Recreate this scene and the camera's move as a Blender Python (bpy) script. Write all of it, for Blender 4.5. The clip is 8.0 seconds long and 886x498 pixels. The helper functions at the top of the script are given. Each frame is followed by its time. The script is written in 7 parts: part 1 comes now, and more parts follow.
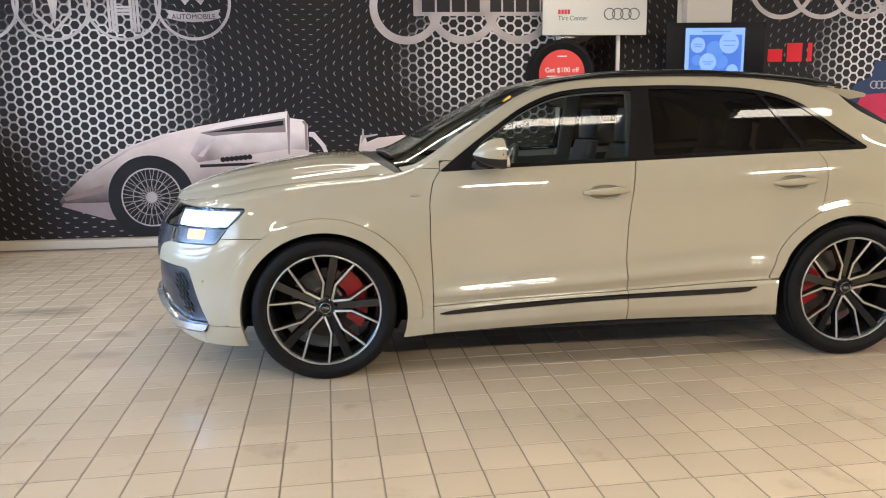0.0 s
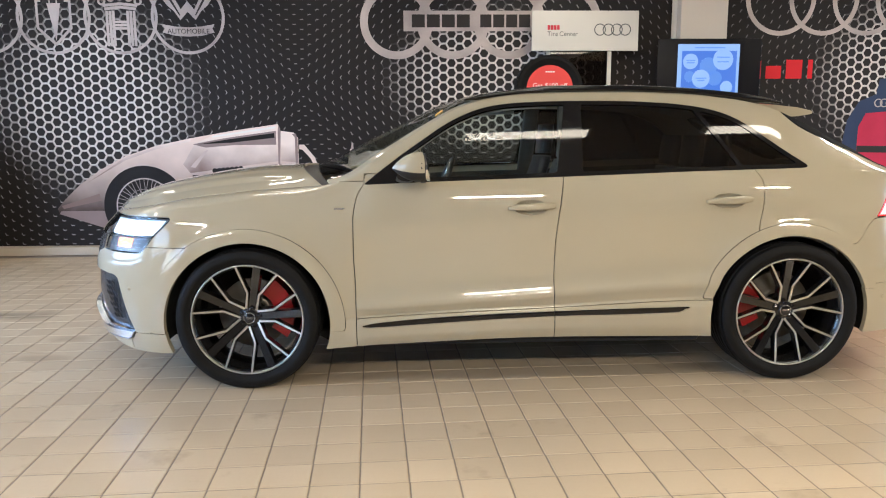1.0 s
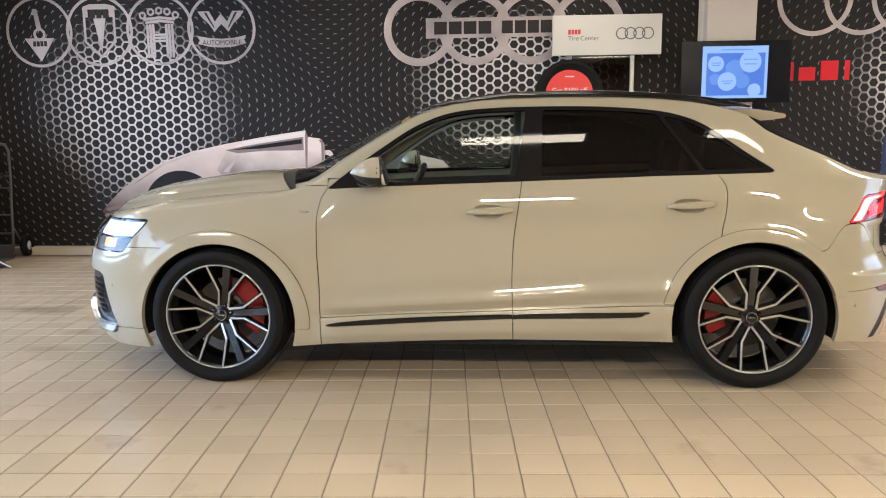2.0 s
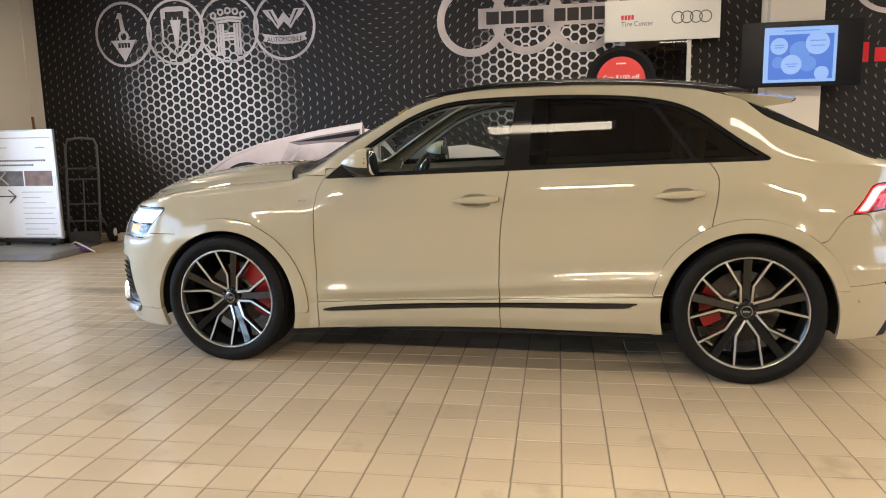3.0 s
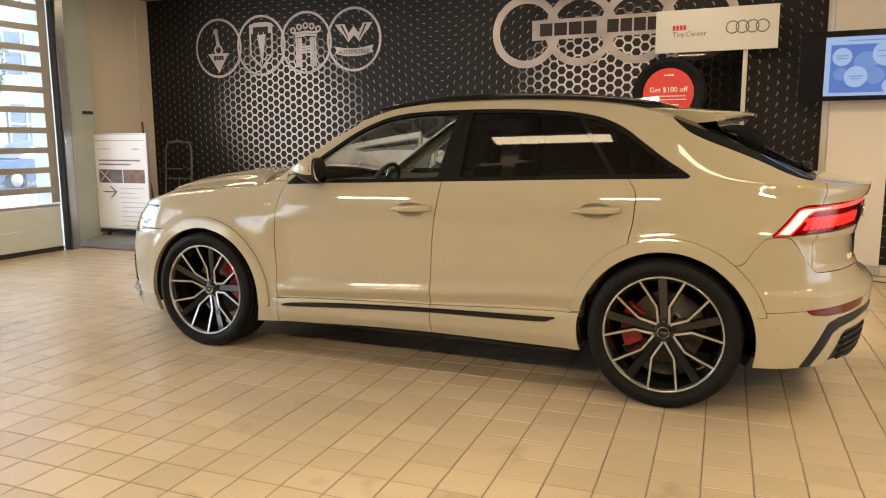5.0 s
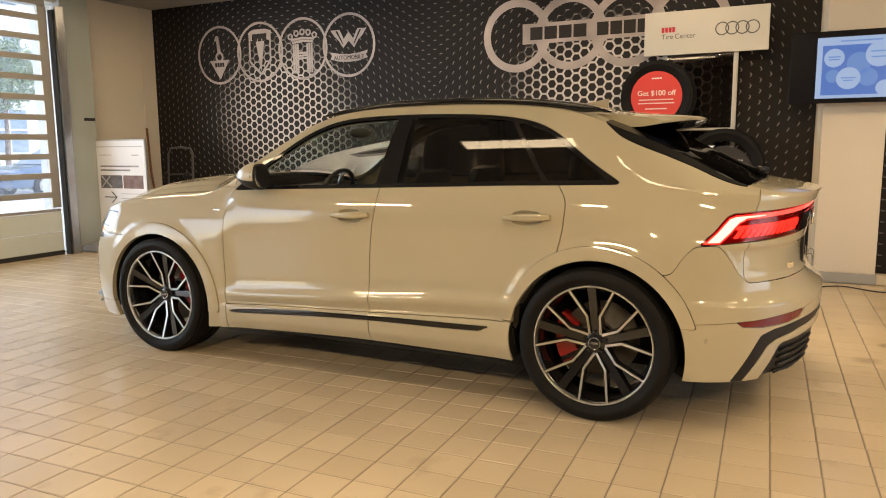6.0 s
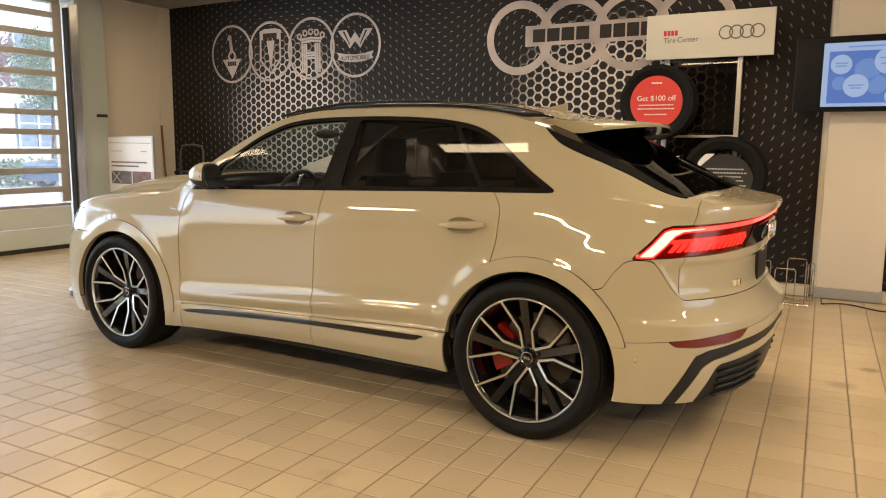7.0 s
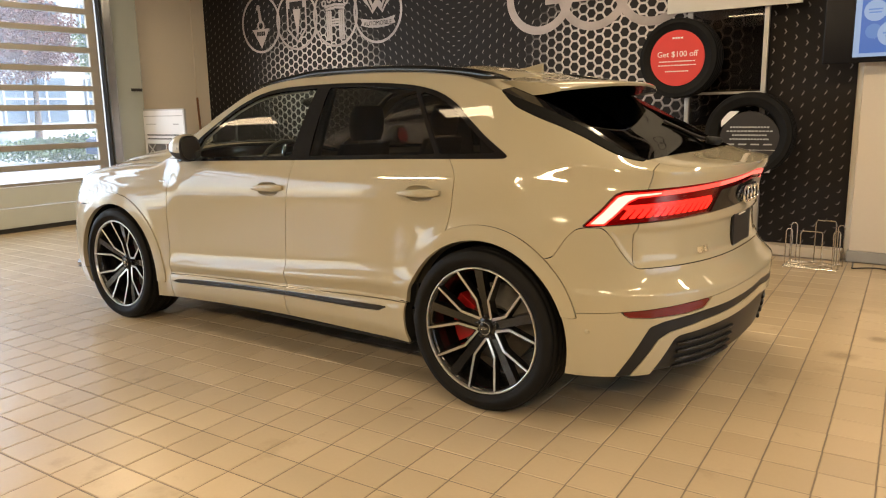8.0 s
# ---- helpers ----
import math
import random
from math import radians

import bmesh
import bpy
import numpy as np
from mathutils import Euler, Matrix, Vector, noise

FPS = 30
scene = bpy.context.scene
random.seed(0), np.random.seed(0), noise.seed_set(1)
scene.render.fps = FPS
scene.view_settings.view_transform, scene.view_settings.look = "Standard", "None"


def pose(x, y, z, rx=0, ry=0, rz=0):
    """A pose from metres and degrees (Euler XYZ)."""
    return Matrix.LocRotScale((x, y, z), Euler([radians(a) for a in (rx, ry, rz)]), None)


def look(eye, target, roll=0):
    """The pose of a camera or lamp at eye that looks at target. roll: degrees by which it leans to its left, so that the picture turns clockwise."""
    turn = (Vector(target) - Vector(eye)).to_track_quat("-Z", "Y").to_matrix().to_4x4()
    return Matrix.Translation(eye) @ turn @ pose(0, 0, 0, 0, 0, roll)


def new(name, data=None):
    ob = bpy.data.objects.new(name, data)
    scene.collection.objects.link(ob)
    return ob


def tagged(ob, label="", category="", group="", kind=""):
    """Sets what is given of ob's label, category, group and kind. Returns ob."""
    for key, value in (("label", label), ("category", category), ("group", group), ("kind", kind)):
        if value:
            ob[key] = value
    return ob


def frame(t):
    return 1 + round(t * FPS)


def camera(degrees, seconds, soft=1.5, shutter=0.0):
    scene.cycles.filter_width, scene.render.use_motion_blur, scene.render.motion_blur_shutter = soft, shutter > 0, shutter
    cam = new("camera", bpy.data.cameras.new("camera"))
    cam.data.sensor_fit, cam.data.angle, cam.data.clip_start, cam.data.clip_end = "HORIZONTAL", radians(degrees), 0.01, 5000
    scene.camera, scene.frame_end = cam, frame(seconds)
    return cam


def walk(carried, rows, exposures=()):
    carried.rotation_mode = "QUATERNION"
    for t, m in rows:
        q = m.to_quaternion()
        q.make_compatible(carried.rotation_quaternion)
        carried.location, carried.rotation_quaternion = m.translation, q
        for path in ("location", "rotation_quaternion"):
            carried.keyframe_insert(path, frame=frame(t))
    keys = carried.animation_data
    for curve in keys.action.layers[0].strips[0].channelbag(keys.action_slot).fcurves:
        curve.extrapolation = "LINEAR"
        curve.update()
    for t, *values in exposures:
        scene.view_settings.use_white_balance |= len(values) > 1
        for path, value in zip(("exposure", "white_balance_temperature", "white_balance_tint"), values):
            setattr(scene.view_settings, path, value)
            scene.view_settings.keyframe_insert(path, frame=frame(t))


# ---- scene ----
cam = camera(62.0, 8.0, soft=1.1)
PATH = [
    (0, (0.232, -0.098, 1.41), (0.42, 1.861, 1.054), -0.9),
    (0.5, (0.543, -0.135, 1.393), (0.653, 1.832, 1.052), -0.0),
    (1, (0.876, -0.139, 1.397), (0.951, 1.835, 1.081), -0.3),
    (1.5, (1.194, -0.213, 1.397), (1.174, 1.764, 1.095), -0.9),
    (1.7, (1.337, -0.238, 1.397), (1.269, 1.738, 1.097), -0.8),
    (2.8, (2.018, -0.217, 1.392), (1.68, 1.729, 1.074), -0.9),
    (3, (2.193, -0.231, 1.387), (1.775, 1.698, 1.065), -1.3),
    (3.5, (2.487, -0.203, 1.366), (1.981, 1.703, 1.03), -1.1),
    (4, (2.825, -0.119, 1.371), (2.224, 1.761, 1.051), -0.8),
    (4.2, (2.995, -0.102, 1.369), (2.313, 1.752, 1.054), -1.1),
    (5.3, (3.559, 0.071, 1.398), (2.74, 1.873, 1.111), -0.3),
    (5.5, (3.663, 0.162, 1.386), (2.829, 1.958, 1.107), -0.5),
    (6, (3.914, 0.274, 1.394), (3.018, 2.039, 1.111), -0.5),
    (6.5, (4.129, 0.432, 1.384), (3.179, 2.169, 1.1), 0.4),
    (7, (4.351, 0.644, 1.405), (3.349, 2.353, 1.126), 0.6),
    (7.5, (4.59, 0.814, 1.414), (3.51, 2.466, 1.095), -0.6),
    (8, (4.76, 1.002, 1.409), (3.613, 2.597, 1.038), -1.0),
]
EXPOSURES = [(0, 2.56, 5120, 15), (1.5, 2.56, 5150, 15), (3.0, 2.47, 5500, 15), (4.2, 2.36, 5850, 15), (5.5, 2.31, 6700, 16), (8, 2.21, 6700, 16)]
walk(cam, [(t, look(eye, target, roll)) for t, eye, target, roll in PATH], EXPOSURES)

# ---- light ----
world = bpy.data.worlds.new("sky")
scene.world = world
world.use_nodes = True
_wn = world.node_tree.nodes
_sky = _wn.new("ShaderNodeTexSky")
_sky.sky_type, _sky.sun_disc = "NISHITA", False
_sky.sun_elevation, _sky.sun_rotation = radians(40), radians(200)
world.node_tree.links.new(_sky.outputs[0], _wn["Background"].inputs[0])
_wn["Background"].inputs[1].default_value = 0.15

sun_data = bpy.data.lights.new("sun", "SUN")
sun_data.energy, sun_data.angle, sun_data.color = 3.6, radians(0.6), (1.0, 0.95, 0.88)
sun = new("sun", sun_data)
sun.matrix_world = look((0, 0, 20), (-14, -14, 0))


def area(name, m, sx, sy, watts, colour):
    d = bpy.data.lights.new(name, "AREA")
    d.shape, d.size, d.size_y, d.energy, d.color = "RECTANGLE", sx, sy, watts, colour
    o = new(name, d)
    o.matrix_world = m
    return o


# daylight coming in through the glazed sectional door
CEILING_Z = 3.42
area("door_daylight", look((-5.45, 3.0, 1.9), (0, 3.0, 1.2)), 4.0, 2.5, 56, (0.66, 0.83, 1.0))
area("second_door_daylight", look((-5.45, -2.15, 1.9), (0, -2.15, 1.2)), 4.6, 2.7, 17, (0.72, 0.86, 1.0))
area("east_door_daylight", look((10.75, 4.6, 1.9), (0, 4.6, 1.4)), 4.2, 2.7, 15, (0.72, 0.86, 1.0))
WARM = (1.0, 0.79, 0.48)


# ---- materials ----
def mat(name, colour, rough=0.5, metal=0.0, vary=0.0, scale=6.0, bump=0.0, bump_scale=80.0, coat=0.0, fine=0.0, spec=0.5, emit=None, power=0.0, rough_vary=0.0):
    m = bpy.data.materials.new(name)
    m.use_nodes = True
    nt = m.node_tree
    b = nt.nodes["Principled BSDF"]
    b.inputs["Base Color"].default_value = (*colour, 1)
    b.inputs["Roughness"].default_value = rough
    b.inputs["Metallic"].default_value = metal
    b.inputs["Specular IOR Level"].default_value = spec
    if coat:
        b.inputs["Coat Weight"].default_value = coat
        b.inputs["Coat Roughness"].default_value = 0.02
    if emit:
        b.inputs["Emission Color"].default_value = (*emit, 1)
        b.inputs["Emission Strength"].default_value = power
    if vary or fine or bump or rough_vary:
        co = nt.nodes.new("ShaderNodeNewGeometry")
    if vary or fine:
        n1 = nt.nodes.new("ShaderNodeTexNoise")
        n1.inputs["Scale"].default_value, n1.inputs["Detail"].default_value = scale, 5
        n2 = nt.nodes.new("ShaderNodeTexNoise")
        n2.inputs["Scale"].default_value, n2.inputs["Detail"].default_value = scale * 22, 3
        for n in (n1, n2):
            nt.links.new(co.outputs["Position"], n.inputs["Vector"])
        a = nt.nodes.new("ShaderNodeMath")
        a.operation = "MULTIPLY_ADD"
        a.inputs[1].default_value, a.inputs[2].default_value = 2 * vary, 1 - vary
        nt.links.new(n1.outputs[0], a.inputs[0])
        c = nt.nodes.new("ShaderNodeMath")
        c.operation = "MULTIPLY_ADD"
        c.inputs[1].default_value, c.inputs[2].default_value = 2 * fine, -fine
        nt.links.new(n2.outputs[0], c.inputs[0])
        d = nt.nodes.new("ShaderNodeMath")
        nt.links.new(a.outputs[0], d.inputs[0])
        nt.links.new(c.outputs[0], d.inputs[1])
        v = nt.nodes.new("ShaderNodeVectorMath")
        v.operation = "SCALE"
        v.inputs[0].default_value = colour
        nt.links.new(d.outputs[0], v.inputs["Scale"])
        nt.links.new(v.outputs[0], b.inputs["Base Color"])
    if rough_vary:
        n4 = nt.nodes.new("ShaderNodeTexNoise")
        n4.inputs["Scale"].default_value, n4.inputs["Detail"].default_value = scale * 1.7, 6
        nt.links.new(co.outputs["Position"], n4.inputs["Vector"])
        r = nt.nodes.new("ShaderNodeMath")
        r.operation = "MULTIPLY_ADD"
        r.inputs[1].default_value, r.inputs[2].default_value = 2 * rough_vary, rough - rough_vary
        nt.links.new(n4.outputs[0], r.inputs[0])
        nt.links.new(r.outputs[0], b.inputs["Roughness"])
    if bump:
        n3 = nt.nodes.new("ShaderNodeTexNoise")
        n3.inputs["Scale"].default_value, n3.inputs["Detail"].default_value = bump_scale, 4
        nt.links.new(co.outputs["Position"], n3.inputs["Vector"])
        bp = nt.nodes.new("ShaderNodeBump")
        bp.inputs["Strength"].default_value, bp.inputs["Distance"].default_value = bump, 0.01
        nt.links.new(n3.outputs[0], bp.inputs["Height"])
        nt.links.new(bp.outputs[0], b.inputs["Normal"])
    return m


def glass(name, tint, rough=0.0, face=0.05, haze=0.0, edge=1.0):
    """Thin glass: clear with a tint, and mirror gloss by Fresnel."""
    m = bpy.data.materials.new(name)
    m.use_nodes = True
    nt = m.node_tree
    nt.nodes.remove(nt.nodes["Principled BSDF"])
    tr = nt.nodes.new("ShaderNodeBsdfTransparent")
    tr.inputs[0].default_value = (*tint, 1)
    gl = nt.nodes.new("ShaderNodeBsdfGlossy")
    gl.inputs["Roughness"].default_value = rough
    lw = nt.nodes.new("ShaderNodeLayerWeight")
    lw.inputs["Blend"].default_value = 0.5
    pw = nt.nodes.new("ShaderNodeMath")
    pw.operation = "POWER"
    pw.inputs[1].default_value = 5.0
    nt.links.new(lw.outputs["Facing"], pw.inputs[0])
    fr = nt.nodes.new("ShaderNodeMath")
    fr.operation = "MULTIPLY_ADD"
    fr.inputs[1].default_value, fr.inputs[2].default_value = edge - face, face
    nt.links.new(pw.outputs[0], fr.inputs[0])
    mx = nt.nodes.new("ShaderNodeMixShader")
    nt.links.new(fr.outputs[0], mx.inputs[0])
    nt.links.new(tr.outputs[0], mx.inputs[1])
    nt.links.new(gl.outputs[0], mx.inputs[2])
    out = mx.outputs[0]
    if haze:
        tl = nt.nodes.new("ShaderNodeBsdfTranslucent")
        tl.inputs[0].default_value = (0.85, 0.88, 0.90, 1)
        hz = nt.nodes.new("ShaderNodeMixShader")
        hz.inputs[0].default_value = haze
        nt.links.new(out, hz.inputs[1])
        nt.links.new(tl.outputs[0], hz.inputs[2])
        out = hz.outputs[0]
    nt.links.new(out, nt.nodes["Material Output"].inputs[0])
    return m


PAINT = mat("beige_pearl_paint", (0.398, 0.352, 0.247), 0.5, 0.0, coat=1.0, fine=0.03, scale=14, spec=0.1)
PAINT.node_tree.nodes["Principled BSDF"].inputs["Coat IOR"].default_value = 1.65
GLOSS_BLACK = mat("gloss_black_trim", (0.006, 0.006, 0.007), 0.07)
SEAL_BLACK = mat("black_window_seal", (0.010, 0.010, 0.010), 0.75, fine=0.1, scale=30, spec=0.06)
SATIN_BLACK = mat("satin_black_plastic", (0.014, 0.014, 0.015), 0.42, fine=0.1, scale=30, spec=0.28)
RUBBER = mat("tyre_rubber", (0.0085, 0.0082, 0.008), 0.66, spec=0.14, vary=0.25, scale=9, fine=0.1, bump=0.15, bump_scale=240)
LINER = mat("wheel_arch_liner", (0.008, 0.008, 0.008), 0.9)
SILVER = mat("machined_alloy", (0.64, 0.635, 0.62), 0.30, 1.0, fine=0.04, scale=20)
WHEEL_BLACK = mat("black_wheel_lacquer", (0.006, 0.006, 0.0065), 0.2, coat=0.4)
STEEL_DISC = mat("brake_disc_steel", (0.24, 0.22, 0.19), 0.5, 0.6, vary=0.25, scale=20)
CALIPER = mat("red_caliper_paint", (0.40, 0.008, 0.010), 0.35, coat=0.3)
CHROME = mat("chrome", (0.85, 0.85, 0.84), 0.06, 1.0)
SATIN_METAL = mat("satin_aluminium", (0.80, 0.84, 0.90), 0.25, 1.0)
CLEAR_GLASS = glass("clear_green_glass", (0.80, 0.86, 0.82))
DARK_GLASS = glass("privacy_glass", (0.10, 0.093, 0.082))
REAR_GLASS = glass("dark_rear_glass", (0.030, 0.028, 0.026), rough=0.03, face=0.03, edge=0.40)
LENS_GLASS = glass("headlamp_lens", (0.9, 0.93, 0.95), face=0.02)
TAIL_COVER = glass("red_tail_cover", (1.0, 0.62, 0.58), face=0.02)
INTERIOR = mat("dark_cabin_trim", (0.045, 0.042, 0.036), 0.6, vary=0.15, scale=12, bump=0.2, bump_scale=260)
LEATHER = mat("black_leather", (0.02, 0.02, 0.021), 0.45, vary=0.2, scale=10, bump=0.3, bump_scale=160)
HEADLINER = mat("grey_headliner", (0.38, 0.37, 0.35), 0.9)
RED_LENS = mat("red_lamp_lens", (0.13, 0.003, 0.004), 0.12, coat=0.3)
RED_GLOW = mat("lit_red_lamp", (0.8, 0.03, 0.02), 0.3, emit=(1.0, 0.030, 0.018), power=0.55)
BAR_GLOW = mat("lit_red_light_bar", (0.8, 0.10, 0.08), 0.3, emit=(1.0, 0.11, 0.085), power=0.42)
WHITE_RED_GLOW = mat("lit_tail_light_line", (0.9, 0.3, 0.25), 0.3, emit=(1.0, 0.34, 0.27), power=1.1)
DRL_GLOW = mat("lit_daytime_lamp", (0.9, 0.95, 1.0), 0.3, emit=(0.86, 0.95, 1.0), power=0.85)
DRL_SOFT = mat("lit_daytime_lamp_edge", (0.6, 0.7, 0.72), 0.2, emit=(0.60, 0.80, 0.86), power=0.26)
REFLECTOR = mat("dark_lamp_reflector", (0.10, 0.105, 0.115), 0.35, 0.3)
LAMP_GREY = mat("headlamp_housing_grey", (0.16, 0.16, 0.165), 0.3, 0.6)
INTAKE_PLASTIC = mat("blue_black_intake_plastic", (0.022, 0.024, 0.030), 0.26, fine=0.08, scale=30)
AMBER_GLOW = mat("lit_amber_lamp", (0.9, 0.35, 0.04), 0.3, emit=(1.0, 0.17, 0.01), power=0.9)
# for walls out of view, kept dark so car and glass reflect little
BACK_WALL = mat("unseen_wall_dark_grey", (0.09, 0.085, 0.08), 0.75, vary=0.06, scale=1.2, bump=0.06, bump_scale=90)
CREAM_WALL = mat("cream_wall_paint", (0.74, 0.66, 0.54), 0.7, vary=0.04, scale=1.6, bump=0.06, bump_scale=90, fine=0.02)
# the wall's own cream with the pillar's shade mixed into the colour
SHADED_CREAM = mat("shaded_cream_paint", (0.60, 0.53, 0.43), 0.7, vary=0.05, scale=1.8, bump=0.06, bump_scale=90, fine=0.02)
PLAIN_WALL = mat("off_white_wall_paint", (0.72, 0.68, 0.60), 0.75, vary=0.05, scale=1.2, bump=0.06, bump_scale=90)
CEILING_PAINT = mat("ceiling_paint", (0.29, 0.27, 0.24), 0.8, vary=0.05, scale=1.0)
BASE_TILE = mat("baseboard_tile", (0.52, 0.44, 0.33), 0.45, vary=0.08, scale=3, bump=0.05)
GREY_BASE = mat("grey_vinyl_base", (0.30, 0.29, 0.27), 0.5, vary=0.06, scale=5)
GROUT = mat("dark_grout", (0.19, 0.155, 0.115), 0.85, vary=0.25, scale=4, bump=0.2, bump_scale=200)
DOOR_PAINT = mat("door_panel_paint", (0.60, 0.65, 0.63), 0.4, vary=0.05, scale=3)
DOOR_RAIL = mat("door_rail_aluminium", (0.40, 0.38, 0.34), 0.45, 0.4, vary=0.06, scale=4)
DOOR_SEAL = mat("black_door_seal", (0.02, 0.02, 0.02), 0.7)
TRACK_STEEL = mat("galvanised_track", (0.55, 0.56, 0.57), 0.32, 1.0, vary=0.15, scale=7)
COLUMN_PAINT = mat("grey_green_column_paint", (0.38, 0.41, 0.38), 0.35, vary=0.06, scale=3, bump=0.03)
TUBE_GLOW = mat("lit_fluorescent_panel", (0.9, 0.85, 0.7), 0.5, emit=(1.0, 0.80, 0.50), power=3.0)
FIXTURE_WHITE = mat("white_enamel", (0.75, 0.74, 0.70), 0.4)
PANE = glass("door_pane", (0.90, 0.94, 0.95), haze=0.08)
PRINT_METAL = mat("printed_silver_emblem", (0.43, 0.372, 0.345), 0.45, 0.25, vary=0.6, scale=2.6, fine=0.06, spec=0.2)
PRINT_DARK = mat("printed_dark_lettering", (0.035, 0.030, 0.028), 0.45, spec=0.15)
SIGN_FACE = mat("brushed_sign_face", (0.54, 0.52, 0.47), 0.45, 0.2, vary=0.04, scale=2)
SIGN_RED = mat("sign_red", (0.52, 0.03, 0.05), 0.5)
SIGN_GREY = mat("sign_grey", (0.10, 0.10, 0.10), 0.5)
POST_ALU = mat("aluminium_post", (0.55, 0.54, 0.52), 0.35, 0.9, vary=0.06, scale=8)
RED_DISC = mat("red_promo_disc", (0.62, 0.045, 0.035), 0.5, vary=0.04, scale=5)
BLACK_DISC = mat("black_promo_disc", (0.02, 0.018, 0.018), 0.45)
WHITE_INK = mat("white_ink", (0.78, 0.76, 0.72), 0.6)
INK_GREY = mat("pale_grey_ink", (0.42, 0.42, 0.42), 0.6)
INK_DARK = mat("dark_ink", (0.07, 0.07, 0.075), 0.6)
TV_BLACK = mat("television_bezel", (0.008, 0.008, 0.010), 0.2, spec=0.15)
SCREEN_BLUE = mat("lit_screen_blue", (0.02, 0.05, 0.14), 0.3, emit=(0.11, 0.29, 0.92), power=0.090)
SCREEN_PALE = mat("lit_screen_pale", (0.10, 0.13, 0.17), 0.3, emit=(0.40, 0.62, 1.0), power=0.115)
SCREEN_MID = mat("lit_screen_mid", (0.04, 0.08, 0.17), 0.3, emit=(0.19, 0.40, 0.94), power=0.095)
PAPER = mat("poster_paper", (0.80, 0.80, 0.80), 0.6)
STAND_GREY = mat("grey_plastic_base", (0.18, 0.18, 0.18), 0.55, vary=0.08, scale=9, bump=0.1, bump_scale=200)
WOOD = mat("brown_broom_handle", (0.20, 0.085, 0.03), 0.5, vary=0.3, scale=14)
TRUCK_STEEL = mat("dark_hand_truck_steel", (0.11, 0.108, 0.105), 0.45, 0.5, vary=0.15, scale=20)
WIRE = mat("chromed_wire", (0.62, 0.60, 0.56), 0.25, 1.0)
RACE_SILVER = mat("printed_race_car_silver", (0.66, 0.55, 0.51), 0.5, vary=0.16, scale=2.2, fine=0.03, spec=0.15)
RACE_SHADE = mat("printed_race_car_shade", (0.26, 0.20, 0.19), 0.5, vary=0.3, scale=3, spec=0.15)
RACE_DARK = mat("printed_race_car_tyre", (0.014, 0.012, 0.012), 0.5, vary=0.3, scale=8, spec=0.15)
RACE_SPOKE = mat("printed_wire_spoke", (0.30, 0.26, 0.25), 0.5, vary=0.4, scale=6, spec=0.15)
RACE_SHADE_SOFT = mat("printed_race_car_soft_shade", (0.50, 0.41, 0.385), 0.5, vary=0.1, scale=4, spec=0.15)
PRINT_RED = mat("printed_red", (0.60, 0.02, 0.025), 0.5, spec=0.15)
PRINT_NAVY = mat("printed_navy_bodywork", (0.035, 0.05, 0.10), 0.45, vary=0.2, scale=3, spec=0.15)
PRINT_PINK = mat("printed_crimson_bodywork", (0.45, 0.03, 0.07), 0.45, vary=0.25, scale=3, spec=0.15)
PAVING = mat("pale_outdoor_paving", (0.27, 0.29, 0.31), 0.85, vary=0.1, scale=1, bump=0.1)
BUILDING = mat("white_facade", (0.44, 0.46, 0.48), 0.7, vary=0.05, scale=0.5)
BUILDING_GLASS = mat("blue_facade_glazing", (0.10, 0.14, 0.19), 0.3, vary=0.1, scale=0.7)
STICKER_YELLOW = mat("yellow_sticker", (0.72, 0.42, 0.02), 0.5)
LEAF = mat("leaves", (0.11, 0.16, 0.06), 0.6, vary=0.5, scale=3)
LEAF_RED = mat("russet_leaves", (0.20, 0.095, 0.075), 0.6, vary=0.5, scale=3)
BARK = mat("bark", (0.10, 0.07, 0.05), 0.9, vary=0.3, scale=9, bump=0.4, bump_scale=40)


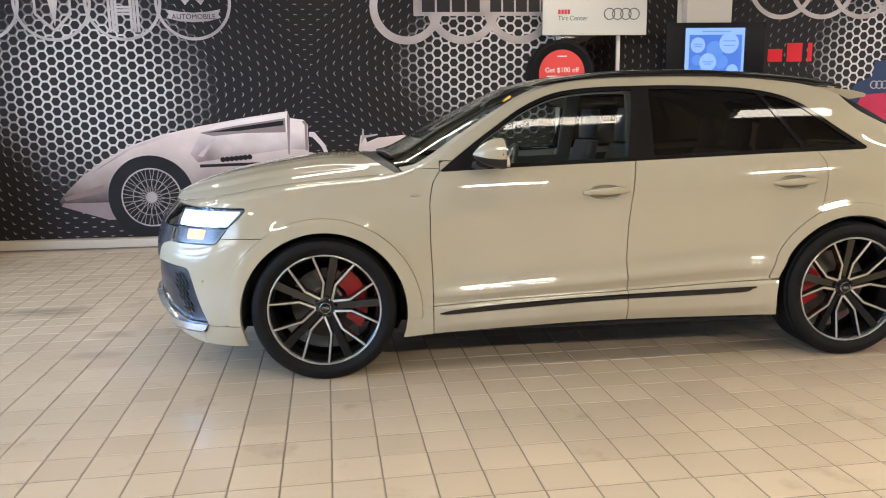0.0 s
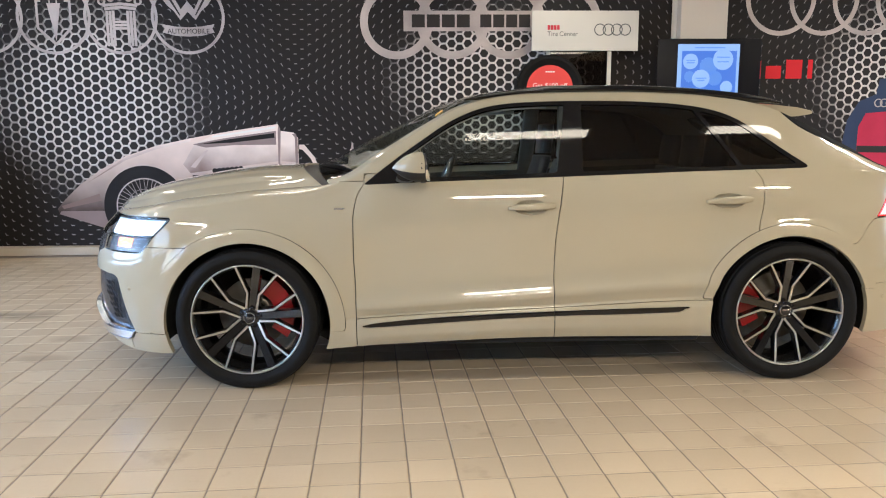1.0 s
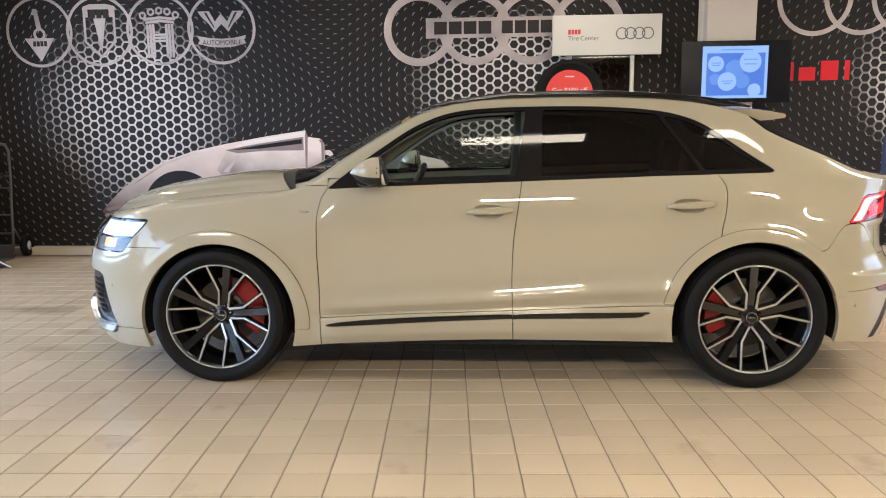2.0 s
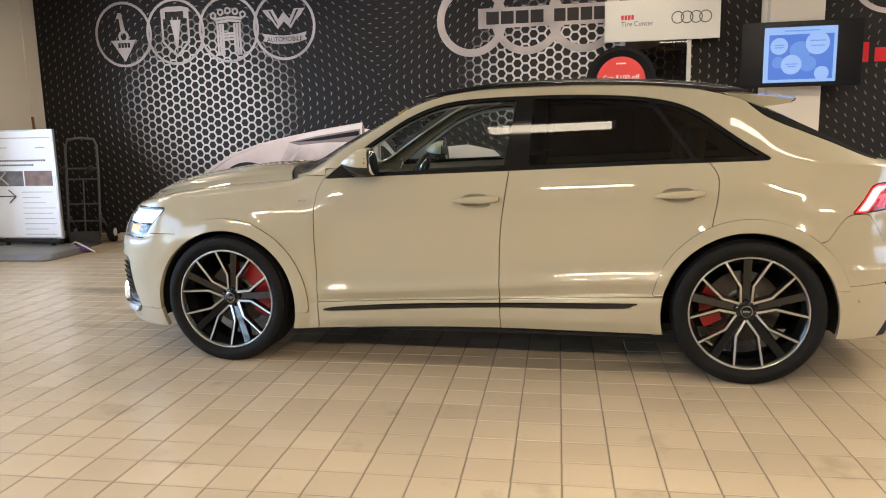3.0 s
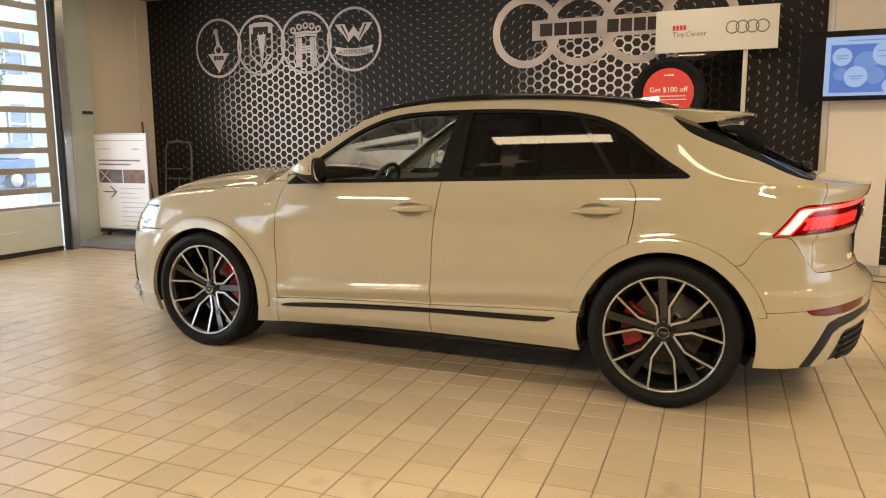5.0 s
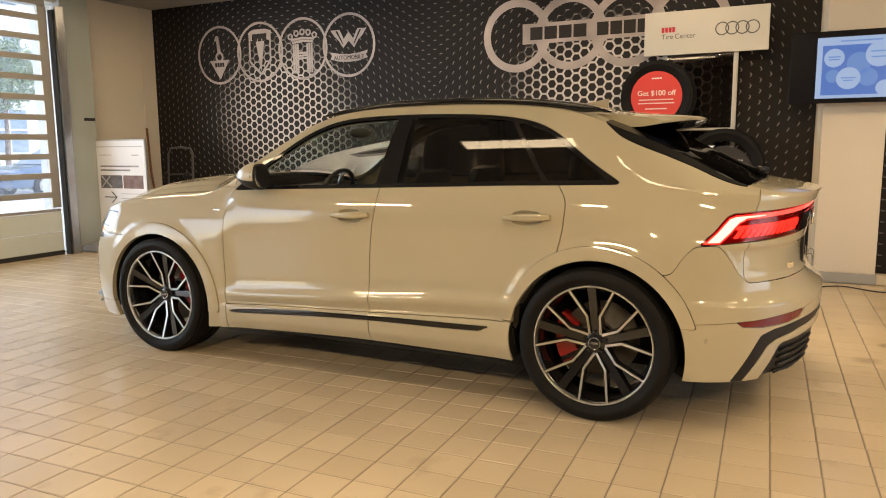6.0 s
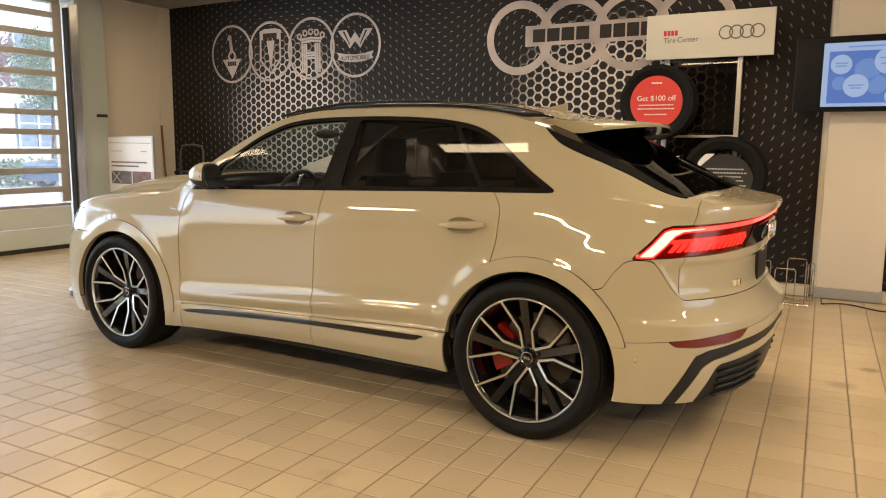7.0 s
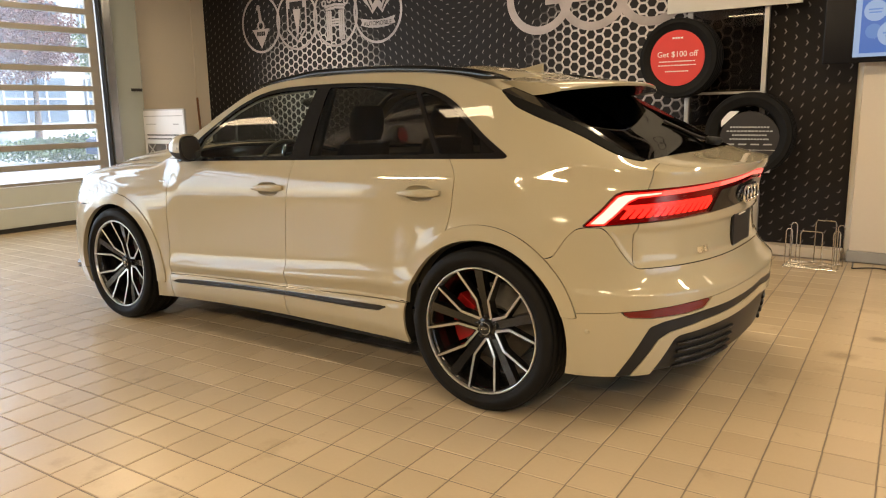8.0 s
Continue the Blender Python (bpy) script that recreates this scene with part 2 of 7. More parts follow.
def floor_tile_material():
    m = mat("glazed_beige_floor_tile", (0.50, 0.405, 0.275), 0.27, vary=0.0, scale=3.0, fine=0.03, bump=0.04, bump_scale=24)
    nt = m.node_tree
    b = nt.nodes["Principled BSDF"]
    src = b.inputs["Base Color"].links[0].from_socket
    info = nt.nodes.new("ShaderNodeObjectInfo")
    geo = nt.nodes.new("ShaderNodeNewGeometry")
    add = nt.nodes.new("ShaderNodeMath")
    nt.links.new(info.outputs["Random"], add.inputs[0])
    nt.links.new(geo.outputs["Random Per Island"], add.inputs[1])
    fr = nt.nodes.new("ShaderNodeMath")
    fr.operation = "FRACT"
    nt.links.new(add.outputs[0], fr.inputs[0])
    ma = nt.nodes.new("ShaderNodeMath")
    ma.operation = "MULTIPLY_ADD"
    ma.inputs[1].default_value, ma.inputs[2].default_value = 0.13, 0.935
    nt.links.new(fr.outputs[0], ma.inputs[0])
    # broad soft wear across many tiles
    st = nt.nodes.new("ShaderNodeTexNoise")
    st.inputs["Scale"].default_value, st.inputs["Detail"].default_value = 1.1, 0.0
    nt.links.new(geo.outputs["Position"], st.inputs["Vector"])
    wr = nt.nodes.new("ShaderNodeMath")
    wr.operation = "MULTIPLY_ADD"
    wr.inputs[1].default_value, wr.inputs[2].default_value = -0.22, 1.11
    nt.links.new(st.outputs[0], wr.inputs[0])
    mu = nt.nodes.new("ShaderNodeMath")
    mu.operation = "MULTIPLY"
    nt.links.new(ma.outputs[0], mu.inputs[0])
    nt.links.new(wr.outputs[0], mu.inputs[1])
    # scattered scuffs and tyre dirt
    sn = nt.nodes.new("ShaderNodeTexNoise")
    sn.inputs["Scale"].default_value, sn.inputs["Detail"].default_value, sn.inputs["Roughness"].default_value = 2.3, 7.0, 0.62
    nt.links.new(geo.outputs["Position"], sn.inputs["Vector"])
    sr = nt.nodes.new("ShaderNodeMapRange")
    sr.inputs["From Min"].default_value, sr.inputs["From Max"].default_value = 0.60, 0.74
    sr.inputs["To Min"].default_value, sr.inputs["To Max"].default_value = 1.0, 0.72
    nt.links.new(sn.outputs[0], sr.inputs["Value"])
    def op(kind, *args):
        n = nt.nodes.new("ShaderNodeMath")
        n.operation = kind
        for i, v in enumerate(args):
            if isinstance(v, (int, float)):
                n.inputs[i].default_value = v
            else:
                nt.links.new(v, n.inputs[i])
        return n.outputs[0]

    # rubber marks where wheels have turned: place, half length, half width, strength
    sp_ = nt.nodes.new("ShaderNodeSeparateXYZ")
    nt.links.new(geo.outputs["Position"], sp_.inputs[0])
    ragged = op("MULTIPLY_ADD", sn.outputs[0], 2.2, -1.1)
    dirt = sr.outputs[0]
    for x, y, a, c, k in ((-2.30, 5.56, 0.34, 0.13, 0.42), (-1.52, 4.87, 0.16, 0.10, 0.25), (-1.48, 4.42, 0.22, 0.07, 0.20), (2.53, 4.05, 0.20, 0.10, 0.30), (4.26, 5.55, 0.10, 0.09, 0.30), (4.40, 6.0, 0.05, 0.06, 0.35), (2.0, 5.25, 0.25, 0.10, 0.25)):
        ex, ey = op("DIVIDE", op("SUBTRACT", sp_.outputs[0], x), a), op("DIVIDE", op("SUBTRACT", sp_.outputs[1], y), c)
        r = op("ADD", op("SQRT", op("ADD", op("MULTIPLY", ex, ex), op("MULTIPLY", ey, ey))), ragged)
        mr_ = nt.nodes.new("ShaderNodeMapRange")
        mr_.inputs["From Min"].default_value, mr_.inputs["From Max"].default_value = 0.45, 1.25
        mr_.inputs["To Min"].default_value, mr_.inputs["To Max"].default_value = 1 - k, 1.0
        nt.links.new(r, mr_.inputs["Value"])
        dirt = op("MULTIPLY", dirt, mr_.outputs[0])
    dm = nt.nodes.new("ShaderNodeMath")
    dm.operation = "MULTIPLY"
    nt.links.new(mu.outputs[0], dm.inputs[0])
    nt.links.new(dirt, dm.inputs[1])
    sc = nt.nodes.new("ShaderNodeVectorMath")
    sc.operation = "SCALE"
    nt.links.new(src, sc.inputs[0])
    nt.links.new(dm.outputs[0], sc.inputs["Scale"])
    nt.links.new(sc.outputs[0], b.inputs["Base Color"])
    return m


FLOOR_TILE = floor_tile_material()


def mural_material():
    """Printed wallpaper: a perforated honeycomb sheet with its light printed in, bright round three spots and dim
    between them.
    """
    m = bpy.data.materials.new("printed_honeycomb_mural")
    m.use_nodes = True
    nt = m.node_tree
    N, L = nt.nodes, nt.links
    b = N["Principled BSDF"]
    b.inputs["Roughness"].default_value = 0.55
    b.inputs["Specular IOR Level"].default_value = 0.15
    geo = N.new("ShaderNodeNewGeometry")
    sep = N.new("ShaderNodeSeparateXYZ")
    L.new(geo.outputs["Position"], sep.inputs[0])

    def op(kind, a, c=None, d=None):
        n = N.new("ShaderNodeMath")
        n.operation = kind
        for i, v in enumerate((a, c, d)):
            if v is None:
                continue
            if isinstance(v, (int, float)):
                n.inputs[i].default_value = v
            else:
                L.new(v, n.inputs[i])
        return n.outputs[0]

    X, Z = sep.outputs["X"], sep.outputs["Z"]
    DX, DZ = 0.094, 0.1085

    def cell(ox, oz):
        px = op("SUBTRACT", op("FLOORED_MODULO", op("ADD", X, ox), 2 * DX), DX)
        pz = op("SUBTRACT", op("FLOORED_MODULO", op("ADD", Z, oz), DZ), DZ / 2)
        return px, pz

    def hexd(p):
        ax, az = op("ABSOLUTE", p[0]), op("ABSOLUTE", p[1])
        return op("MAXIMUM", az, op("ADD", op("MULTIPLY", ax, 0.8660), op("MULTIPLY", az, 0.5)))

    p1, p2 = cell(0, 0), cell(DX, DZ / 2)
    d1, d2 = hexd(p1), hexd(p2)
    near1 = op("LESS_THAN", d1, d2)
    d = op("MINIMUM", d1, d2)
    mixx = op("ADD", op("MULTIPLY", p1[0], near1), op("MULTIPLY", p2[0], op("SUBTRACT", 1, near1)))

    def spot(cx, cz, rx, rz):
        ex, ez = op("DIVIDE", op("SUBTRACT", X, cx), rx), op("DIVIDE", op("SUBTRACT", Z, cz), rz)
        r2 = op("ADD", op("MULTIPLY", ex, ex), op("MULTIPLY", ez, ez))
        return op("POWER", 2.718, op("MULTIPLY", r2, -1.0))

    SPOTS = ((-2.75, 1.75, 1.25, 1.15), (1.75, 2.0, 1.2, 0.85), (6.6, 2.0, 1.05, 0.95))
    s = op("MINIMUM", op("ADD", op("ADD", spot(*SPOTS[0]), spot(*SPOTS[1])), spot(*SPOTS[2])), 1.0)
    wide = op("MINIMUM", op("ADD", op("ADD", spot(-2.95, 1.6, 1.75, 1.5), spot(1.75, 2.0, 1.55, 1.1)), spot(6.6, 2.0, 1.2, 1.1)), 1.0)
    # web of the sheet between the holes
    web = N.new("ShaderNodeMapRange")
    web.inputs["From Min"].default_value, web.inputs["From Max"].default_value = 0.0415, 0.0455
    L.new(d, web.inputs["Value"])
    # printed light: where it is weak only the rim facing away from the bright spot is pale
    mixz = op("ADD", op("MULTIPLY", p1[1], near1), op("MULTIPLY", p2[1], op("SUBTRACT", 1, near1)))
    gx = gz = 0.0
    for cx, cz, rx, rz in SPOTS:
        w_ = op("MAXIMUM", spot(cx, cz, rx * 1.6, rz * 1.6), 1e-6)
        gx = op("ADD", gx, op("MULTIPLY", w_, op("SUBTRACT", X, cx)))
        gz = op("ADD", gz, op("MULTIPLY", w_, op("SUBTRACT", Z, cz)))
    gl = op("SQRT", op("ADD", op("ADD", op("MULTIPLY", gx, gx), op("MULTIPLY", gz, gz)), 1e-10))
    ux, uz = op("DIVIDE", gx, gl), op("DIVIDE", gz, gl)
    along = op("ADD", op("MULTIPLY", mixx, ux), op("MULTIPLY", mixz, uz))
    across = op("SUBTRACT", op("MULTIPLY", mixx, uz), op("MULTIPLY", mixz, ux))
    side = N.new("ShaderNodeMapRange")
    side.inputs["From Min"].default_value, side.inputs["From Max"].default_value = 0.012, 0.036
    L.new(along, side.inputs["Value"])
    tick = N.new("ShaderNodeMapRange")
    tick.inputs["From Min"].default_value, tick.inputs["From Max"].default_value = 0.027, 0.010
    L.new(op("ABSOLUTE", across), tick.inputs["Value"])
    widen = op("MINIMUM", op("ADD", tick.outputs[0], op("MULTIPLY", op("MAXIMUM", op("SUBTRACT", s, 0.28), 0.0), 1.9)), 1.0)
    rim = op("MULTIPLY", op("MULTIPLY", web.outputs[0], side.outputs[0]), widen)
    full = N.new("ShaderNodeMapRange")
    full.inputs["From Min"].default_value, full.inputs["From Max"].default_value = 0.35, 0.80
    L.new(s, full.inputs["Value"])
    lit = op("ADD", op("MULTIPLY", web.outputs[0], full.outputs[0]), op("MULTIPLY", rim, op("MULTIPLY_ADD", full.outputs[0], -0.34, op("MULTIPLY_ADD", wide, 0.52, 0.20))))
    noise_tex = N.new("ShaderNodeTexNoise")
    noise_tex.inputs["Scale"].default_value = 1.4
    noise_tex.inputs["Detail"].default_value = 4
    L.new(geo.outputs["Position"], noise_tex.inputs["Vector"])
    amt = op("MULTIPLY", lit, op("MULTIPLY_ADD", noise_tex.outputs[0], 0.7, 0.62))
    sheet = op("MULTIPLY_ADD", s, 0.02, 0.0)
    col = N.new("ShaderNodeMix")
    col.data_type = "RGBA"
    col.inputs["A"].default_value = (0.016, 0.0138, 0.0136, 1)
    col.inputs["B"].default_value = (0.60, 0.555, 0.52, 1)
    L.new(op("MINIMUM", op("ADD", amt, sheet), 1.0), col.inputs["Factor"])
    L.new(col.outputs["Result"], b.inputs["Base Color"])
    return m


MURAL = mural_material()


# ---- mesh helpers ----
def link(name, verts, faces, material, parent=None, label="", smooth=False):
    me = bpy.data.meshes.new(name)
    me.from_pydata([tuple(v) for v in verts], [], [tuple(f) for f in faces])
    me.materials.append(material)
    if smooth:
        me.shade_smooth()
    o = new(name, me)
    if parent:
        o.parent = parent
    if label:
        o["label"] = label
    return o


def part(name, bm, material, parent=None, label="", smooth=False):
    me = bpy.data.meshes.new(name)
    bmesh.ops.recalc_face_normals(bm, faces=bm.faces)
    bm.to_mesh(me)
    bm.free()
    me.materials.append(material)
    if smooth:
        me.shade_smooth()
        me.set_sharp_from_angle(angle=radians(40))
    o = new(name, me)
    if parent:
        o.parent = parent
    if label:
        o["label"] = label
    return o


def box(bm, lo, hi, bevel=0.0, m=None):
    c = [(a + b) / 2 for a, b in zip(lo, hi)]
    s = [abs(b - a) for a, b in zip(lo, hi)]
    t = Matrix.Translation(c) @ Matrix.Diagonal((*s, 1))
    r = bmesh.ops.create_cube(bm, size=1, matrix=t)
    vs = r["verts"]
    if bevel:
        es = {e for v in vs for e in v.link_edges}
        out = bmesh.ops.bevel(bm, geom=list(es), offset=bevel, segments=2, affect="EDGES", profile=0.5)
        vs = out["verts"]
        vs = list({v for f in out["faces"] for v in f.verts} | {v for v in vs})
    if m is not None:
        bmesh.ops.transform(bm, matrix=m, verts=[v for v in vs if v.is_valid])
    return bm


def box_part(name, lo, hi, material, parent=None, label="", bevel=0.0):
    return part(name, box(bmesh.new(), lo, hi, bevel), material, parent, label)


def lathe(profile, steps=64, axis="y", centre=(0, 0, 0), closed=False):
    """Verts and faces of a profile of (radius, along) turned round an axis."""
    vs, fs = [], []
    n = len(profile)
    for i in range(steps):
        a = 2 * math.pi * i / steps
        for r, h in profile:
            c, s = r * math.cos(a), r * math.sin(a)
            p = (c, h, s) if axis == "y" else ((c, s, h) if axis == "z" else (h, c, s))
            vs.append(tuple(p[k] + centre[k] for k in range(3)))
    for i in range(steps):
        j = (i + 1) % steps
        for k in range(n if closed else n - 1):
            l = (k + 1) % n
            fs.append((i * n + k, i * n + l, j * n + l, j * n + k))
    return vs, fs


def tube(points, radius, sides=8, caps=True):
    """Verts and faces of a round bar along points."""
    pts = [Vector(p) for p in points]
    vs, fs = [], []
    up = Vector((0.13, 0.31, 0.94)).normalized()
    for i, p in enumerate(pts):
        d = (pts[min(i + 1, len(pts) - 1)] - pts[max(i - 1, 0)]).normalized()
        a = d.cross(up)
        if a.length < 0.1:
            a = d.cross(Vector((1, 0, 0)))
        a.normalize()
        b = d.cross(a)
        for k in range(sides):
            t = 2 * math.pi * k / sides
            vs.append(p + radius * (a * math.cos(t) + b * math.sin(t)))
    for i in range(len(pts) - 1):
        for k in range(sides):
            l = (k + 1) % sides
            fs.append((i * sides + k, i * sides + l, (i + 1) * sides + l, (i + 1) * sides + k))
    if caps:
        fs.append(tuple(range(sides))[::-1])
        fs.append(tuple((len(pts) - 1) * sides + k for k in range(sides)))
    return vs, fs


def join(*pieces):
    vs, fs = [], []
    for v, f in pieces:
        o = len(vs)
        vs += list(v)
        fs += [tuple(i + o for i in t) for t in f]
    return vs, fs


def prism(outline, y0, y1, axis="y"):
    """A flat outline of (a, b) given thickness along an axis: y for things that face -y, x for things that face x."""
    n = len(outline)
    def at(a, b, h):
        return (a, h, b) if axis == "y" else ((h, a, b) if axis == "x" else (a, b, h))
    vs = [at(a, b, y0) for a, b in outline] + [at(a, b, y1) for a, b in outline]
    fs = [tuple(range(n)), tuple(range(2 * n - 1, n - 1, -1))]
    fs += [(i, n + i, n + (i + 1) % n, (i + 1) % n) for i in range(n)]
    return vs, fs


def ring(cx, cz, r0, r1, y0, y1, steps=64):
    return lathe([(r0, y0), (r1, y0), (r1, y1), (r0, y1)], steps, "y", (cx, 0, cz), closed=True)


def disc(cx, cz, r, y0, y1, steps=48):
    return prism([(cx + r * math.cos(2 * math.pi * i / steps), cz + r * math.sin(2 * math.pi * i / steps)) for i in range(steps)], y0, y1)


def empty(name, at=(0, 0, 0), rz=0):
    o = new(name)
    o.matrix_world = pose(*at, 0, 0, rz)
    return o


def words(name, body, size, m, material, parent=None, label="", align="CENTER"):
    cu = bpy.data.curves.new(name, "FONT")
    cu.body, cu.size, cu.align_x, cu.align_y, cu.extrude = body, size, align, "CENTER", 0.0008
    tmp = new("lettering_curve", cu)
    dg = bpy.context.evaluated_depsgraph_get()
    me = bpy.data.meshes.new_from_object(tmp.evaluated_get(dg))
    bpy.data.objects.remove(tmp)
    bpy.data.curves.remove(cu)
    me.materials.clear()
    me.materials.append(material)
    o = new(name, me)
    if parent:
        o.parent = parent
    o.matrix_basis = m
    if label:
        o["label"] = label
    return o


def print_gradient(name, top, bottom, z0, z1):
    m = mat(name, top, 0.5, spec=0.15)
    nt = m.node_tree
    geo = nt.nodes.new("ShaderNodeNewGeometry")
    sep = nt.nodes.new("ShaderNodeSeparateXYZ")
    nt.links.new(geo.outputs["Position"], sep.inputs[0])
    ns = nt.nodes.new("ShaderNodeTexNoise")
    ns.inputs["Scale"].default_value, ns.inputs["Detail"].default_value = 3.0, 5
    nt.links.new(geo.outputs["Position"], ns.inputs["Vector"])
    ad = nt.nodes.new("ShaderNodeMath")
    ad.operation = "MULTIPLY_ADD"
    ad.inputs[1].default_value = 0.35
    nt.links.new(ns.outputs[0], ad.inputs[0])
    nt.links.new(sep.outputs["Z"], ad.inputs[2])
    mr = nt.nodes.new("ShaderNodeMapRange")
    mr.inputs["From Min"].default_value, mr.inputs["From Max"].default_value = z0 + 0.17, z1 + 0.17
    nt.links.new(ad.outputs[0], mr.inputs["Value"])
    mx = nt.nodes.new("ShaderNodeMix")
    mx.data_type = "RGBA"
    mx.inputs["A"].default_value, mx.inputs["B"].default_value = (*bottom, 1), (*top, 1)
    nt.links.new(mr.outputs[0], mx.inputs["Factor"])
    nt.links.new(mx.outputs["Result"], nt.nodes["Principled BSDF"].inputs["Base Color"])
    return m


RACE_BODY = print_gradient("printed_race_car_body", (0.76, 0.62, 0.55), (0.055, 0.038, 0.034), 0.46, 1.28)
RACE_COWL = print_gradient("printed_race_car_cowl", (0.80, 0.69, 0.63), (0.22, 0.155, 0.14), 0.93, 1.30)
# ---- the room ----
MUR_Y = 8.57


def structure(ob, label, category):
    return tagged(ob, label, category, kind="structure")


floor = structure(box_part("floor", (-5.1, -5.2, -0.12), (10.2, 8.6, -0.003), GROUT), "grout bed under square beige glazed tiles", "floor")
structure(box_part("ceiling", (-5.6, -5.4, CEILING_Z), (10.4, 8.9, CEILING_Z + 0.15), CEILING_PAINT), "plain grey-beige painted ceiling with strip lights", "ceiling")
structure(box_part("wall_north", (-5.4, MUR_Y + 0.006, -0.1), (10.4, MUR_Y + 0.22, CEILING_Z), PLAIN_WALL), "wall behind the printed honeycomb mural", "wall")
structure(box_part("wall_east", (10.2, -5.4, -0.1), (10.4, 2.3, CEILING_Z), BACK_WALL), "plain dark grey painted wall, out of view", "wall")
structure(box_part("wall_east_north", (10.2, 6.9, -0.1), (10.4, MUR_Y + 0.006, CEILING_Z), BACK_WALL), "plain dark grey painted wall, out of view", "wall")
structure(box_part("wall_east_header", (10.2, 2.3, 3.22), (10.4, 6.9, CEILING_Z), BACK_WALL), "painted header over the east overhead door", "wall")
structure(box_part("wall_south", (-5.4, -5.4, -0.1), (10.2, -5.2, CEILING_Z), BACK_WALL), "plain dark grey painted wall, out of view", "wall")
structure(box_part("wall_west", (-5.4, 7.22, -0.1), (-5.2, MUR_Y + 0.006, CEILING_Z), CREAM_WALL), "cream painted wall beside the overhead door", "wall")
structure(box_part("wall_west_pilaster", (-5.2, 8.33, 0), (-5.185, MUR_Y + 0.004, CEILING_Z), CREAM_WALL), "shallow cream painted pilaster at the mural's edge", "pilaster")
structure(box_part("wall_west_south", (-5.4, 0.32, -0.1), (-4.90, 0.91, CEILING_Z), PLAIN_WALL), "plain off-white painted wall", "wall")
structure(box_part("wall_west_header", (-5.4, 0.91, 3.22), (-4.92, 6.78, CEILING_Z), PLAIN_WALL), "painted header over the overhead door", "wall")
structure(box_part("wall_west_header_south", (-5.4, -5.2, 3.22), (-4.92, 0.32, CEILING_Z), PLAIN_WALL), "painted header over the second overhead door", "wall")
structure(box_part("wall_west_end", (-5.4, -5.2, -0.1), (-4.90, -4.62, 3.22), PLAIN_WALL), "plain off-white painted wall", "wall")
structure(box_part("baseboard", (-5.18, MUR_Y - 0.15, 0), (3.86, MUR_Y - 0.004, 0.095), BASE_TILE, bevel=0.006), "low tan tiled kerb along the foot of the mural", "baseboard")
structure(box_part("baseboard_east", (4.47, MUR_Y - 0.15, 0), (10.2, MUR_Y - 0.004, 0.095), BASE_TILE, bevel=0.006), "low tan tiled kerb along the foot of the mural", "baseboard")
structure(box_part("baseboard_west", (-5.196, 7.24, 0), (-5.18, 8.33, 0.1), GREY_BASE), "grey vinyl base strip on the cream wall", "baseboard")

pillar = structure(empty("wall_pillar", (4.19, 8.5, 0)), "cream painted pillar with a grey base and a television", "pillar")
part("shaft", box(bmesh.new(), (-0.27, -0.07, 0.1), (0.27, 0.066, CEILING_Z), 0.006), SHADED_CREAM, pillar)
part("base_strip", box(bmesh.new(), (-0.285, -0.085, 0), (0.285, 0.066, 0.1), 0.006), GREY_BASE, pillar, "grey vinyl base strip")

column = structure(empty("door_column", (-5.03, 6.99, 0)), "grey painted steel column beside the overhead door", "column")
part("shaft", box(bmesh.new(), (-0.17, -0.21, 0), (0.17, 0.21, CEILING_Z), 0.012), COLUMN_PAINT, column)
part("latch_plate", box(bmesh.new(), (0.168, 0.03, 1.735), (0.182, 0.19, 1.775), 0.003), DOOR_SEAL, column, "small dark latch plate")

# ---- sectional doors ----
RAIL_Z = [0.565, 0.785, 1.03, 1.275, 1.52, 1.765, 2.01, 2.255, 2.50, 2.745, 2.99, 3.18]


def sectional_door(name, yc, DY, x=-4.87):
    door = structure(empty(name, (x, yc, 0)), "grey sectional overhead door with glazed strips, shut", "door")
    part("bottom_panel", box(bmesh.new(), (-0.03, -DY, 0.055), (0.02, DY, 0.30), 0.006), DOOR_PAINT, door)
    part("bottom_panel", box(bmesh.new(), (-0.03, -DY, 0.306), (0.02, DY, 0.56), 0.006), DOOR_PAINT, door)
    part("bottom_seal", box(bmesh.new(), (-0.035, -DY, 0.0), (0.03, DY, 0.053), 0.004), DOOR_SEAL, door, "black rubber seal")
    for i, z in enumerate(RAIL_Z):
        part("rail", box(bmesh.new(), (-0.03, -DY, z - (0.0 if i == 0 else 0.036)), (0.022, DY, z + 0.036), 0.005), DOOR_RAIL, door)
    for y in (-DY + 0.04, DY - 0.05):
        part("stile", box(bmesh.new(), (-0.028, y - 0.06, 0.62), (0.020, y + 0.06, 3.14), 0.004), DOOR_RAIL, door)
    for i in range(len(RAIL_Z) - 1):
        p = part("pane", box(bmesh.new(), (-0.008, -DY + 0.05, RAIL_Z[i] + 0.032), (-0.003, DY - 0.05, RAIL_Z[i + 1] - 0.032)), PANE, door)
        p.visible_shadow = False


